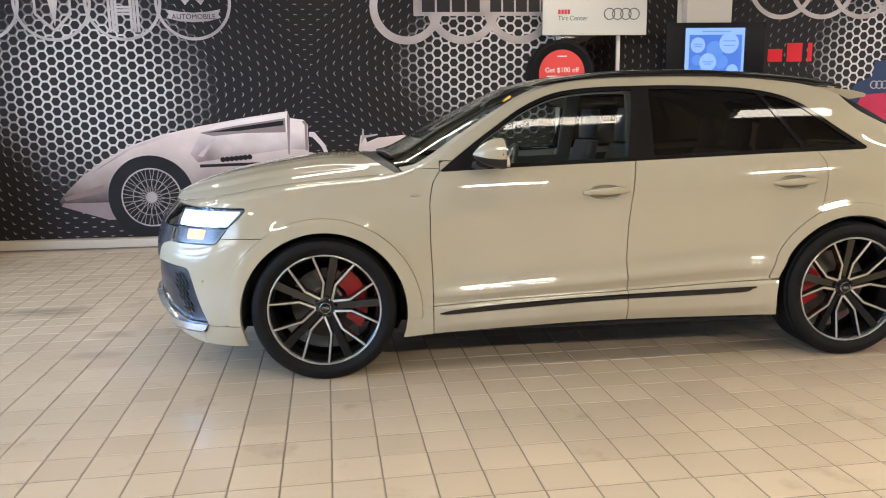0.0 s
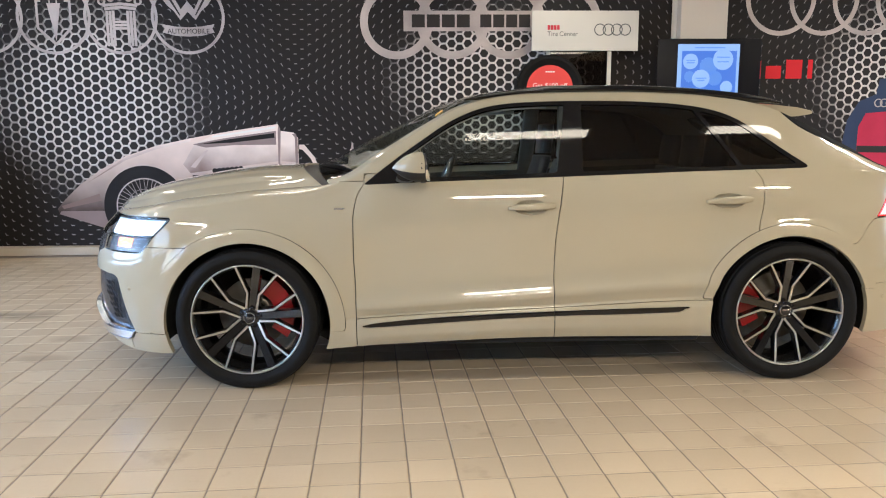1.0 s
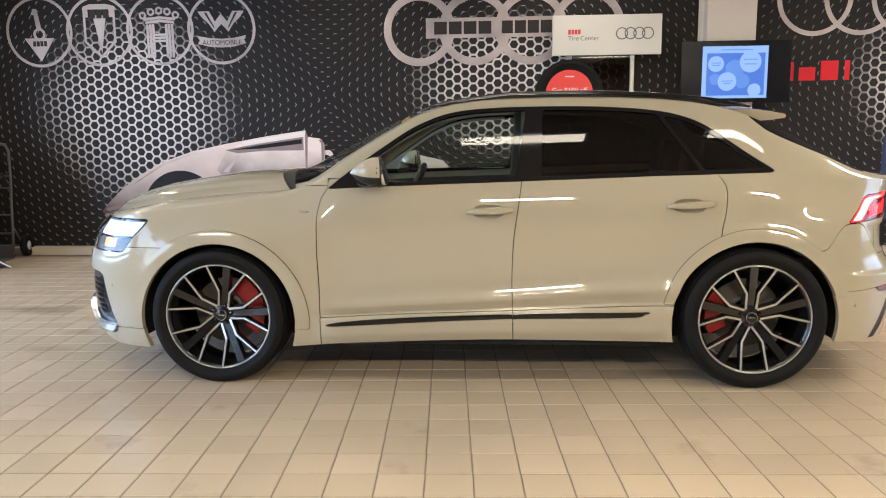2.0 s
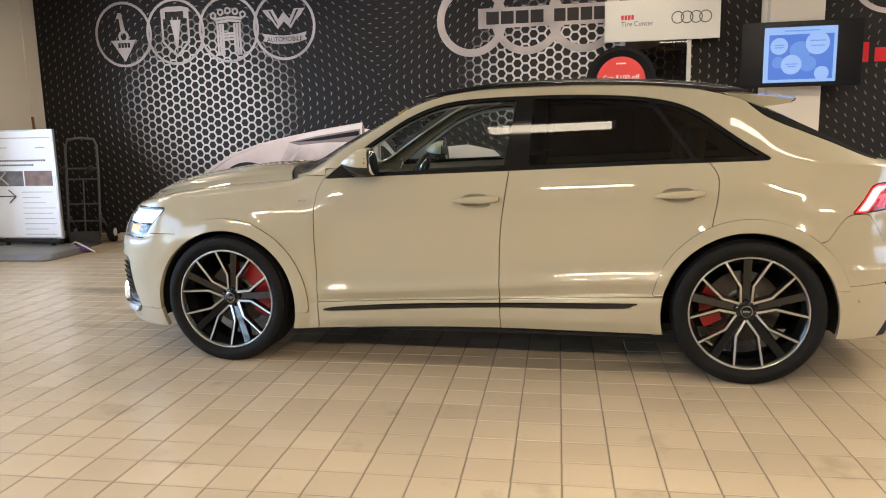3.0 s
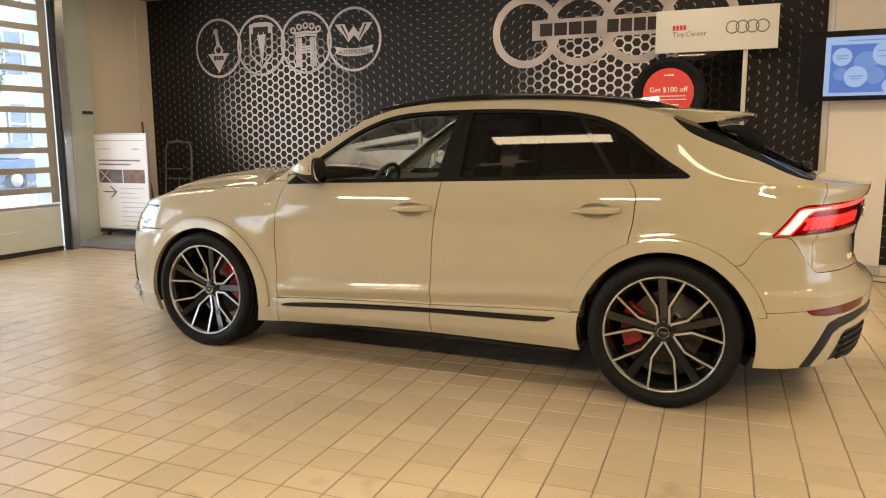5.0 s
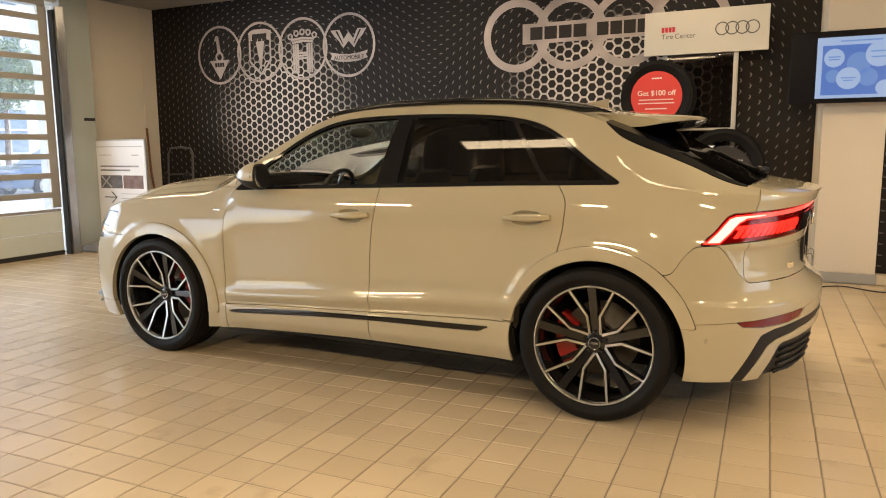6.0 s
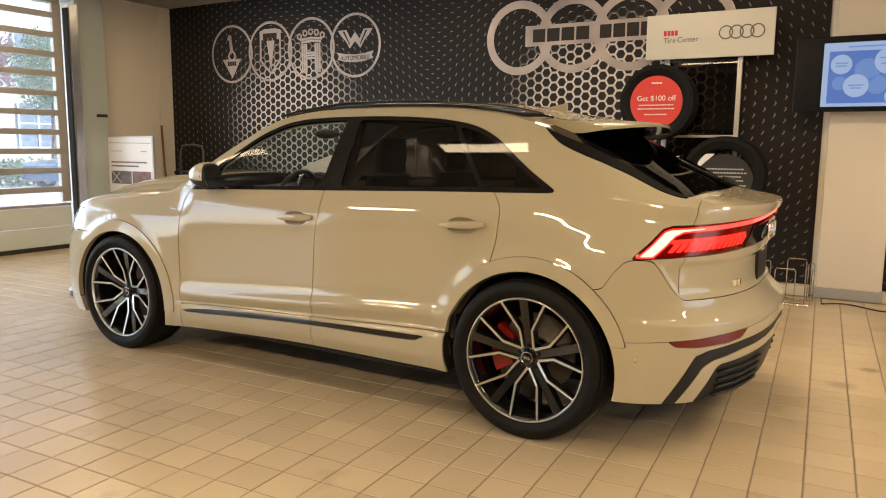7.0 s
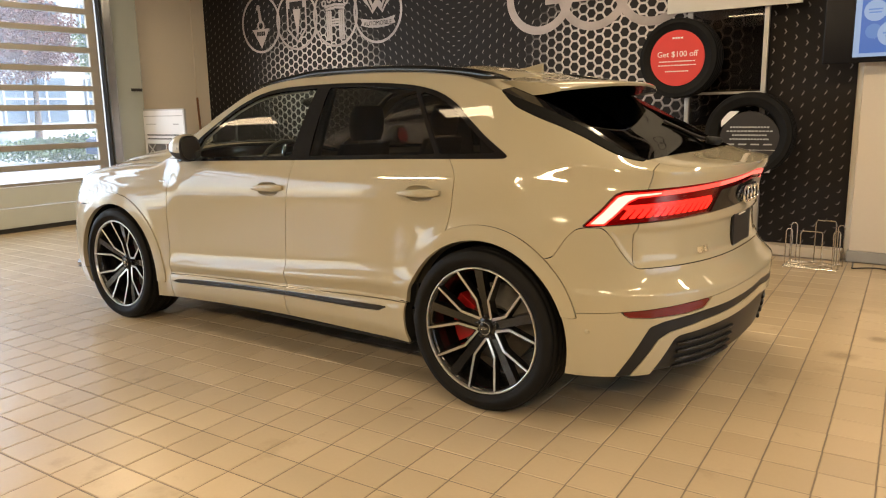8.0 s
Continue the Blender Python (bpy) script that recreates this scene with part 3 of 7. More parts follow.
sectional_door("door_1", 3.75, 2.82)
sectional_door("door_2", -2.15, 2.45)
sectional_door("door_3", 4.6, 2.29, 10.3)
track = tagged(empty("door_track", (-4.80, 6.66, 0)), "galvanised steel guide track standing beside the overhead door", "door track", kind="structure")
link("channel", *join(prism([(-0.045, -0.03), (0.055, -0.03), (0.055, 0.075), (0.047, 0.075), (0.047, -0.022), (-0.045, -0.022)], 0.0, 3.15, "z")), TRACK_STEEL, track)
link("flange", *join(prism([(-0.05, 0.076), (0.06, 0.076), (0.06, 0.084), (-0.05, 0.084)], 0.0, 3.15, "z")), TRACK_STEEL, track)
link("seal_strip", *join(prism([(-0.06, -0.055), (0.03, -0.055), (0.03, -0.032), (-0.06, -0.032)], 0.0, 3.1, "z")), DOOR_SEAL, track)

# ---- strip lights ----
def strip_light(x, y, watts, z=CEILING_Z, length=1.2):
    o = tagged(empty("strip_light", (x, y, z)), "white fluorescent strip light hung under the ceiling, lit warm white" if z < CEILING_Z else "white fluorescent strip light on the ceiling out of view, lit warm white", "ceiling light", "ceiling strip lights")
    part("housing", box(bmesh.new(), (-length / 2 - 0.03, -0.10, -0.055), (length / 2 + 0.03, 0.10, 0), 0.008), FIXTURE_WHITE, o)
    if z < CEILING_Z:
        for dx in (-0.4 * length, 0.4 * length):
            link("rod", *tube([(dx, 0, -0.002), (dx, 0, CEILING_Z - z + 0.002)], 0.006, 6), POST_ALU, o)
    area("tube_light", pose(x, y, z - 0.062), length, 0.20, watts, WARM)
    return o


for x in (-3.22, -1.25, 1.73, 3.69, 5.66, 7.6):
    strip_light(x, 2.80, 2.0 if x < 5 else 7.0, 2.90, 0.98)
# unseen rows added on the ceiling, their watts tuned to fill the room
for x, p in ((-2.2, 27), (1.9, 36), (6.0, 52)):
    strip_light(x, -1.6, p)
for x, p in ((-3.4, 7.0), (-0.2, 6.0), (3.0, 10), (6.2, 19)):
    strip_light(x, 5.6, p)
for x, p in ((-3.2, 2.0), (-0.3, 2.5), (2.4, 3.1), (6.0, 1.0)):
    strip_light(x, 7.50, p)

# ---- murals ----
YM = MUR_Y - 0.004
mural = tagged(empty("mural", (0, YM, 0)), "printed mural of dark honeycomb metal, silver emblems and a racing car", "mural", kind="")
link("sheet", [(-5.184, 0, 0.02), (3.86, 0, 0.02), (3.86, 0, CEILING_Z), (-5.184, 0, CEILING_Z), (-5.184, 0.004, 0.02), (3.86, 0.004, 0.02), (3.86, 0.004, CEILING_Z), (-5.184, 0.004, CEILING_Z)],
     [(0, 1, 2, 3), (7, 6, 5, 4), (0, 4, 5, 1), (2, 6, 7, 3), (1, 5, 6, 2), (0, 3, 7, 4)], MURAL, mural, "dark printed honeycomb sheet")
R0 = 0.41
MED = [-3.88, -3.135, -2.395, -1.65]
for i, x in enumerate(MED):
    link("emblem_ring", *ring(x, 2.68, R0 - 0.032, R0, -0.0045 - 0.001 * i, -0.001 - 0.001 * i), PRINT_METAL, mural, "printed silver ring")


def flat(name, outline, material, label="", d=0.005, parent=mural):
    return link(name, *prism(outline, -d, -d + 0.004), material, parent, label)


def bars(name, cx, cz, width, height, count, material, parent, d=0.006, gap=0.28):
    """A row of plain blocks in place of lettering."""
    w = width / (count + (count - 1) * gap)
    pieces = []
    for i in range(count):
        a = cx - width / 2 + i * w * (1 + gap)
        pieces.append(prism([(a, cz - height / 2), (a + w, cz - height / 2), (a + w, cz + height / 2), (a, cz + height / 2)], -d, -d + 0.004))
    return link(name, *join(*pieces), material, parent)


# first emblem: a numeral over a pointed wedge
x = MED[0]
flat("emblem_shape", [(x - 0.19, 2.61), (x + 0.18, 2.61), (x, 2.34)], PRINT_METAL)
bars("emblem_lettering", x, 2.545, 0.17, 0.06, 4, PRINT_DARK, mural, 0.009)
flat("emblem_shape", [(x - 0.03, 2.70), (x + 0.03, 2.70), (x - 0.012, 2.95), (x - 0.06, 2.95), (x - 0.09, 2.88), (x - 0.05, 2.88)], PRINT_METAL)
link("emblem_shape", *ring(x, 2.655, 0.045, 0.075, -0.006, -0.002, 24), PRINT_METAL, mural)
# second emblem: a shield round a long cone
x = MED[1]
flat("emblem_shape", [(x - 0.07, 2.86), (x + 0.09, 2.86), (x + 0.015, 2.42)], PRINT_METAL, d=0.006)
for q in ([(-0.20, 2.93), (0.22, 2.93), (0.20, 2.965), (0.10, 2.99), (-0.10, 2.99), (-0.18, 2.965)],
          [(-0.19, 2.93), (-0.13, 2.93), (-0.13, 2.84), (-0.19, 2.84)], [(0.13, 2.93), (0.20, 2.93), (0.20, 2.84), (0.13, 2.84)],
          [(-0.19, 2.84), (-0.165, 2.84), (-0.165, 2.56), (-0.19, 2.55)], [(0.175, 2.84), (0.20, 2.84), (0.20, 2.55), (0.175, 2.56)],
          [(-0.19, 2.55), (-0.16, 2.56), (0.015, 2.395), (0.005, 2.365)], [(0.17, 2.56), (0.20, 2.55), (0.015, 2.365), (0.005, 2.395)]):
    flat("emblem_shape", [(x + a, b) for a, b in q], PRINT_METAL)
bars("emblem_lettering", x + 0.01, 2.875, 0.22, 0.10, 3, PRINT_DARK, mural, 0.010)
# third emblem: a crown on two fluted columns
x = MED[2]
for c in (-0.115, 0.115):
    for k in (-0.036, 0, 0.036):
        flat("emblem_shape", [(x + c + k - 0.014, 2.36), (x + c + k + 0.014, 2.36), (x + c + k + 0.014, 2.745), (x + c + k - 0.014, 2.745)], PRINT_METAL)
for k in (2.555, 2.59, 2.625):
    flat("emblem_shape", [(x - 0.065, k - 0.013), (x + 0.065, k - 0.013), (x + 0.065, k + 0.013), (x - 0.065, k + 0.013)], PRINT_METAL)
for k in (0, 0.036):
    flat("emblem_shape", [(x - 0.17 - k * 0.5, 2.75 + k), (x, 2.77 + k), (x + 0.17 + k * 0.5, 2.75 + k), (x + 0.175 + k * 0.5, 2.78 + k), (x, 2.80 + k), (x - 0.175 - k * 0.5, 2.78 + k)], PRINT_METAL)
for i, k in enumerate((-0.2, -0.10, 0.0, 0.10, 0.2)):
    z = 2.90 - 2.2 * k * k * 0.6
    link("emblem_shape", *ring(x + k, z, 0.022, 0.045, -0.006, -0.002, 16), PRINT_METAL, mural)
# fourth emblem: a winged zigzag over a ribbon
x = MED[3]
flat("emblem_shape", [(x - 0.28, 2.88), (x - 0.14, 2.88), (x - 0.075, 2.76), (x, 2.85), (x + 0.075, 2.76), (x + 0.14, 2.88), (x + 0.28, 2.88), (x + 0.22, 2.80), (x + 0.15, 2.74), (x + 0.085, 2.645), (x, 2.735), (x - 0.085, 2.645), (x - 0.15, 2.74), (x - 0.22, 2.80)], PRINT_METAL)
for sgn in (-1, 1):
    flat("emblem_groove", [(x + sgn * 0.20, 2.865), (x + sgn * 0.17, 2.865), (x + sgn * 0.082, 2.70), (x + sgn * 0.09, 2.69)], PRINT_DARK, d=0.008)
flat("emblem_ribbon", [(x - 0.29, 2.60), (x - 0.15, 2.575), (x, 2.565), (x + 0.15, 2.575), (x + 0.29, 2.60), (x + 0.265, 2.55), (x + 0.29, 2.51), (x + 0.15, 2.475), (x, 2.465), (x - 0.15, 2.475), (x - 0.29, 2.51), (x - 0.265, 2.55)], PRINT_METAL)
words("ribbon_lettering", "AUTOMOBILE", 0.076, pose(x, -0.0085, 2.52, 90, 0, 0), PRINT_DARK, mural)

# four interlaced rings with a lettered banner
for i, x in enumerate((0.69, 1.335, 1.98, 2.625)):
    link("large_ring", *ring(x, 2.625, 0.325, 0.413, -0.005 - 0.0012 * i, -0.001 - 0.0012 * i), PRINT_METAL, mural, "printed broad silver ring")
flat("banner", [(0.77, 2.522), (2.55, 2.522), (2.55, 2.748), (0.77, 2.748)], PRINT_METAL, "printed silver banner", d=0.013)
for cx, w, n in ((1.195, 0.66, 4), (2.005, 0.72, 5)):
    bars("banner_lettering", cx, 2.635, w, 0.142, n, PRINT_DARK, mural, 0.0165, 0.16)

# printed racing car
BODY = [(-3.27, 0.53), (-3.18, 0.63), (-3.0, 0.80), (-2.75, 0.975), (-2.45, 1.13), (-2.1, 1.245), (-1.7, 1.33), (-1.2, 1.415), (-0.69, 1.487), (-0.67, 1.41), (-0.52, 1.388), (-0.47, 1.33),
        (-0.47, 1.02), (-0.33, 1.0), (0.1, 1.02), (0.13, 1.20), (0.18, 1.20), (0.2, 1.12), (0.32, 1.17), (0.62, 1.195), (0.95, 1.12), (1.25, 0.8), (1.3, 0.42), (-1.7, 0.34), (-2.75, 0.30), (-3.25, 0.465)]
flat("race_car_body", BODY, RACE_BODY, "printed silver racing car body", d=0.004)
flat("race_car_cowl", [(-1.66, 1.26), (-1.45, 1.36), (-0.70, 1.475), (-0.705, 1.06), (-1.72, 0.93), (-1.80, 1.03)], RACE_COWL, "printed engine cowl", d=0.0055)
flat("race_car_tail", [(-0.67, 1.405), (-0.53, 1.385), (-0.50, 1.33), (-0.50, 1.05), (-0.67, 1.06)], RACE_COWL, d=0.0055)
flat("race_car_tail", [(-0.535, 1.37), (-0.50, 1.38), (-0.475, 1.33), (-0.475, 1.04), (-0.505, 1.04), (-0.505, 1.33)], RACE_SHADE, d=0.0068)
flat("race_car_shade", [(-3.25, 0.465), (-2.75, 0.30), (-1.7, 0.34), (-1.75, 0.55), (-2.7, 0.50), (-3.23, 0.50)], RACE_SHADE, d=0.0065)
flat("race_car_scoop", [(-1.68, 1.26), (-1.45, 1.305), (-1.27, 1.335), (-0.72, 1.41), (-0.72, 1.25), (-1.19, 1.25), (-1.53, 1.222)], RACE_SHADE, d=0.0065)
flat("race_car_scoop", [(-1.60, 1.262), (-1.27, 1.315), (-0.74, 1.385), (-0.74, 1.33), (-1.25, 1.275)], RACE_DARK, d=0.0078)
flat("race_car_scoop", [(-0.69, 1.487), (-0.665, 1.41), (-0.685, 1.0), (-0.705, 1.0), (-0.70, 1.40)], RACE_SHADE, d=0.0065)
flat("race_car_highlight", [(-2.9, 0.83), (-2.45, 1.085), (-2.1, 1.205), (-1.7, 1.295), (-1.70, 1.318), (-2.1, 1.235), (-2.45, 1.118)], RACE_COWL, d=0.0062)
flat("race_car_highlight", [(-1.45, 1.355), (-0.72, 1.462), (-0.72, 1.44), (-1.45, 1.335)], WHITE_INK, d=0.0062)
flat("race_car_shade", [(-3.22, 0.56), (-2.78, 0.70), (-2.76, 0.62), (-3.2, 0.525)], RACE_COWL, d=0.0068)
flat("race_car_shade", [(-1.72, 1.0), (-1.55, 1.18), (-1.50, 1.20), (-1.66, 0.99)], RACE_SHADE_SOFT, d=0.0066)
flat("race_car_seam", [(-1.7, 0.905), (-0.45, 0.93), (-0.45, 0.90), (-1.7, 0.87)], RACE_DARK, d=0.0068)
for i in range(7):
    link("exhaust_stub", *disc(-1.44 + 0.05 * i, 0.955 + 0.004 * i, 0.030, -0.008, -0.004, 12), RACE_DARK, mural)
link("race_car_tyre", *disc(-2.26, 0.545, 0.475, -0.008, -0.004, 56), RACE_DARK, mural, "printed dark tyre")
link("race_car_rim", *ring(-2.26, 0.545, 0.20, 0.206, -0.011, -0.008, 40), RACE_SPOKE, mural)
link("race_car_rim", *ring(-2.26, 0.545, 0.318, 0.333, -0.011, -0.008, 48), PRINT_METAL, mural)
link("race_car_hub", *disc(-2.26, 0.545, 0.06, -0.012, -0.008, 24), PRINT_METAL, mural)
sp = []
for i in range(40):
    a = 2 * math.pi * i / 40
    b = a + (0.35 if i % 2 else -0.35)
    p, q = (-2.26 + 0.06 * math.cos(b), 0.545 + 0.06 * math.sin(b)), (-2.26 + 0.32 * math.cos(a), 0.545 + 0.32 * math.sin(a))
    nx, nz = -(q[1] - p[1]), q[0] - p[0]
    l = 0.003 / math.hypot(nx, nz)
    sp.append(prism([(p[0] - nx * l, p[1] - nz * l), (q[0] - nx * l, q[1] - nz * l), (q[0] + nx * l, q[1] + nz * l), (p[0] + nx * l, p[1] + nz * l)], -0.011, -0.009))
link("race_car_spokes", *join(*sp), RACE_SPOKE, mural)
flat("race_car_pipe", [(-0.46, 1.25), (-0.40, 1.25), (-0.28, 1.10), (-0.24, 0.98), (-0.28, 0.98), (-0.33, 1.09), (-0.42, 1.19), (-0.46, 1.2)], RACE_SILVER, d=0.006)
flat("race_car_screen", [(0.13, 1.10), (0.15, 1.27), (0.165, 1.27), (0.17, 1.20), (0.33, 1.215), (0.33, 1.20), (0.17, 1.17)], PRINT_METAL, d=0.006)

mural_b = tagged(empty("mural", (0, YM, 0)), "printed mural of dark honeycomb metal with silver rings and red shapes", "mural")
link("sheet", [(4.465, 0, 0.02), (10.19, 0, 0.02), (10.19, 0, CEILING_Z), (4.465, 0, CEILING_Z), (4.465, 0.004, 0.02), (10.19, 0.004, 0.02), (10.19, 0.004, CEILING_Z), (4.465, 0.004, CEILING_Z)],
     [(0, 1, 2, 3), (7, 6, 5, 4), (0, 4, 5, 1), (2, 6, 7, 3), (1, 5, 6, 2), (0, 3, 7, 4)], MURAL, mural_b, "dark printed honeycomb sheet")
for i, x in enumerate((5.13, 5.64, 6.15, 6.66)):
    link("large_ring", *ring(x, 2.885, 0.36, 0.412, -0.0045 - 0.001 * i, -0.001 - 0.001 * i), PRINT_METAL, mural_b, "printed silver ring")
for x0, x1, z1 in ((4.66, 4.94, 2.19), (5.0, 5.18, 2.13), (5.24, 5.43, 2.20), (5.50, 5.555, 2.20)):
    flat("red_block", [(x0, 1.985), (x1, 1.985), (x1, z1), (x0, z1)], PRINT_RED, parent=mural_b)
flat("printed_bodywork", [(5.98, 0.4), (5.98, 1.25), (6.02, 1.5), (6.15, 1.72), (6.35, 1.80), (6.38, 1.98), (6.7, 2.0), (6.75, 1.8), (7.6, 1.75), (8.4, 1.3), (8.6, 0.4)], PRINT_NAVY, "printed navy racing car rear", parent=mural_b)
flat("printed_bodywork", [(6.16, 0.7), (6.16, 1.42), (6.24, 1.58), (6.5, 1.60), (7.2, 1.58), (7.6, 1.3), (7.6, 0.7)], PRINT_PINK, "printed crimson racing car panel", d=0.008, parent=mural_b)
flat("printed_bodywork", [(6.16, 1.12), (7.6, 1.10), (7.6, 1.17), (6.16, 1.20)], PRINT_DARK, d=0.0115, parent=mural_b)
for i in range(4):
    link("small_ring", *ring(6.38 + 0.07 * i, 1.70, 0.038, 0.05, -0.010, -0.006, 24), PRINT_METAL, mural_b)

# ---- floor tiles ----
TW, TH, TURN_F, TURN_C = 0.2004, 0.2000, radians(2.3), radians(3.26)
TA = (0.62, 3.045)
cf, sf, cc, sc = math.cos(TURN_F), math.sin(TURN_F), math.cos(TURN_C), math.sin(TURN_C)
rng = random.Random(4)


def tile_mesh():
    bm = bmesh.new()
    j, h, c = 0.0062, 0.012, 0.003
    a, b = TW / 2 - j / 2, TH / 2 - j / 2
    lo = [bm.verts.new((sx * a, sy * b, -h)) for sx, sy in ((-1, -1), (1, -1), (1, 1), (-1, 1))]
    md = [bm.verts.new((sx * a, sy * b, -c * 0.7)) for sx, sy in ((-1, -1), (1, -1), (1, 1), (-1, 1))]
    hi = [bm.verts.new((sx * (a - c), sy * (b - c), 0)) for sx, sy in ((-1, -1), (1, -1), (1, 1), (-1, 1))]
    for k in range(4):
        l = (k + 1) % 4
        bm.faces.new((lo[k], lo[l], md[l], md[k]))
        bm.faces.new((md[k], md[l], hi[l], hi[k]))
    bm.faces.new(hi)
    return bm


_b = tile_mesh()
tile_me = bpy.data.meshes.new("tile")
_b.to_mesh(tile_me)
_b.free()
tile_me.materials.append(FLOOR_TILE)
tv = [v.co.copy() for v in tile_me.vertices]
tf = [tuple(p.vertices) for p in tile_me.polygons]
rv, rf, singles = [], [], []
for i in range(-34, 54):
    for k in range(-46, 34):
        lx, ly = (i + 0.5) * TW, (k + 0.5) * TH
        x, y = TA[0] + cf * lx - sc * ly, TA[1] + sf * lx + cc * ly
        if not (-4.98 < x < 10.1 and -5.1 < y < 8.33):
            continue
        if 0.2 < x < 4.7 and 1.30 < y < 3.95 and len(singles) < 300:
            singles.append((x, y))
            continue
        m = pose(x, y, rng.uniform(-0.0006, 0.0003), rng.uniform(-0.12, 0.12), rng.uniform(-0.12, 0.12), 2.8)
        o = len(rv)
        rv += [m @ v for v in tv]
        rf += [tuple(q + o for q in f) for f in tf]
rest = link("tile_field", rv, rf, FLOOR_TILE, floor, "square beige glazed floor tiles with dark joints")
rest["kind"] = "stuff"
for x, y in singles:
    o = new("tile", tile_me)
    o.parent = floor
    o.matrix_basis = pose(x, y, rng.uniform(-0.0006, 0.0003), rng.uniform(-0.12, 0.12), rng.uniform(-0.12, 0.12), 2.8)

# ---- the car: a skin lofted from a few section curves, cut along its shut lines into panels ----
def curve(*pts):
    """A smooth curve without overshoot through (x, value) points, for numbers or arrays."""
    xs, ys = np.array([p[0] for p in pts], float), np.array([p[1] for p in pts], float)
    h, d = np.diff(xs), np.diff(ys) / np.diff(xs)
    s = np.zeros_like(xs)
    for i in range(1, len(xs) - 1):
        if d[i - 1] * d[i] > 0:
            w1, w2 = 2 * h[i] + h[i - 1], h[i] + 2 * h[i - 1]
            s[i] = (w1 + w2) / (w1 / d[i - 1] + w2 / d[i])
    s[0], s[-1] = d[0], d[-1]

    def f(x):
        x = np.clip(np.asarray(x, float), xs[0], xs[-1])
        i = np.clip(np.searchsorted(xs, x) - 1, 0, len(xs) - 2)
        t = (x - xs[i]) / h[i]
        return (ys[i] * (1 + 2 * t) * (1 - t) ** 2 + s[i] * h[i] * t * (1 - t) ** 2
                + ys[i + 1] * t * t * (3 - 2 * t) + s[i + 1] * h[i] * t * t * (t - 1))
    return f


def ease(a, b, x):
    t = np.clip((np.asarray(x, float) - a) / (b - a), 0, 1)
    return t * t * (3 - 2 * t)


WHEELBASE, HUB_Z, TYRE_R = 2.995, 0.390, 0.390
ARCH_R, FLARE_F, FLARE_R = 0.446, 0.533, 0.503
XCF, XCR = -0.36, 3.28
TAIL_COLS = 101
NR = 2.5
nose_x = curve((0.18, -0.949), (0.30, -0.998), (0.42, -1.042), (0.55, -1.059), (0.68, -1.059), (0.78, -1.045), (0.86, -1.014), (0.92, -0.957), (1.0, -0.895))
nose_n = curve((0.30, 2.47), (0.55, 2.32), (0.75, 2.11), (0.92, 1.93))      # squareness of the nose seen from above
tail_x = curve((0.20, 3.935), (0.28, 3.968), (0.38, 3.992), (0.50, 4.003), (0.60, 4.008), (0.632, 4.006), (0.650, 3.985), (0.70, 3.935), (0.735, 3.918), (0.85, 3.905), (0.98, 3.925), (1.06, 3.940), (1.13, 3.965), (1.2, 3.95))
sill_z = curve((-1.05, 0.285), (-0.86, 0.252), (-0.65, 0.212), (-0.46, 0.203), (-0.30, 0.206), (0.40, 0.215), (0.7, 0.232), (1.7, 0.262), (2.6, 0.255), (3.4, 0.265), (4.3, 0.30))
lip_z = curve((-1.0, 0.39), (-0.5, 0.36), (0.475, 0.372), (0.6, 0.385), (1.68, 0.433), (2.5, 0.464), (3.3, 0.47), (4.6, 0.47))
crease_z = curve((-1.0, 0.45), (0.6, 0.446), (1.24, 0.477), (1.68, 0.504), (2.33, 0.546), (3.3, 0.56), (4.6, 0.56))
belt_z = curve((-1.3, 0.875), (-0.75, 0.94), (-0.4, 0.985), (0.0, 1.03), (0.4, 1.068), (0.62, 1.108), (0.94, 1.126), (1.73, 1.150), (2.49, 1.175), (3.0, 1.19), (3.4, 1.165), (3.64, 1.145), (4.0, 1.115), (4.6, 1.11))
top_z = curve((-1.3, 0.905), (-0.75, 0.98), (-0.4, 1.03), (0.0, 1.075), (0.40, 1.105), (0.507, 1.132), (0.76, 1.290), (0.99, 1.430), (1.17, 1.527), (1.35, 1.577), (1.6, 1.602), (2.0, 1.608), (2.4, 1.598), (2.7, 1.570), (2.9, 1.525), (3.06, 1.460), (3.22, 1.394), (3.37, 1.320), (3.64, 1.182), (3.8, 1.148), (4.6, 1.135))
top_w = curve((-1.0, 0.80), (0.0, 0.815), (0.45, 0.80), (0.76, 0.745), (1.0, 0.705), (1.3, 0.672), (1.8, 0.66), (2.4, 0.645), (2.8, 0.63), (3.06, 0.635), (3.37, 0.67), (3.64, 0.74), (3.9, 0.84))
door_w = curve((0, 0.940), (0.35, 0.966), (0.88, 0.972), (1.0, 0.958), (1.05, 0.944), (1.5, 0.953), (1.97, 0.966), (2.015, 0.966), (2.035, 0.961), (2.07, 0.952), (2.11, 0.945), (2.17, 0.940), (2.30, 0.937), (2.45, 0.936), (2.66, 0.937), (2.74, 0.934), (2.80, 0.928), (2.86, 0.919), (2.92, 0.908), (2.97, 0.896), (3.0, 0.886))
fend_w = curve((0.18, 0.935), (0.30, 0.955), (0.45, 0.960), (0.62, 0.958), (0.80, 0.952), (0.92, 0.935), (1.0, 0.905), (1.1, 0.87), (1.2, 0.85))
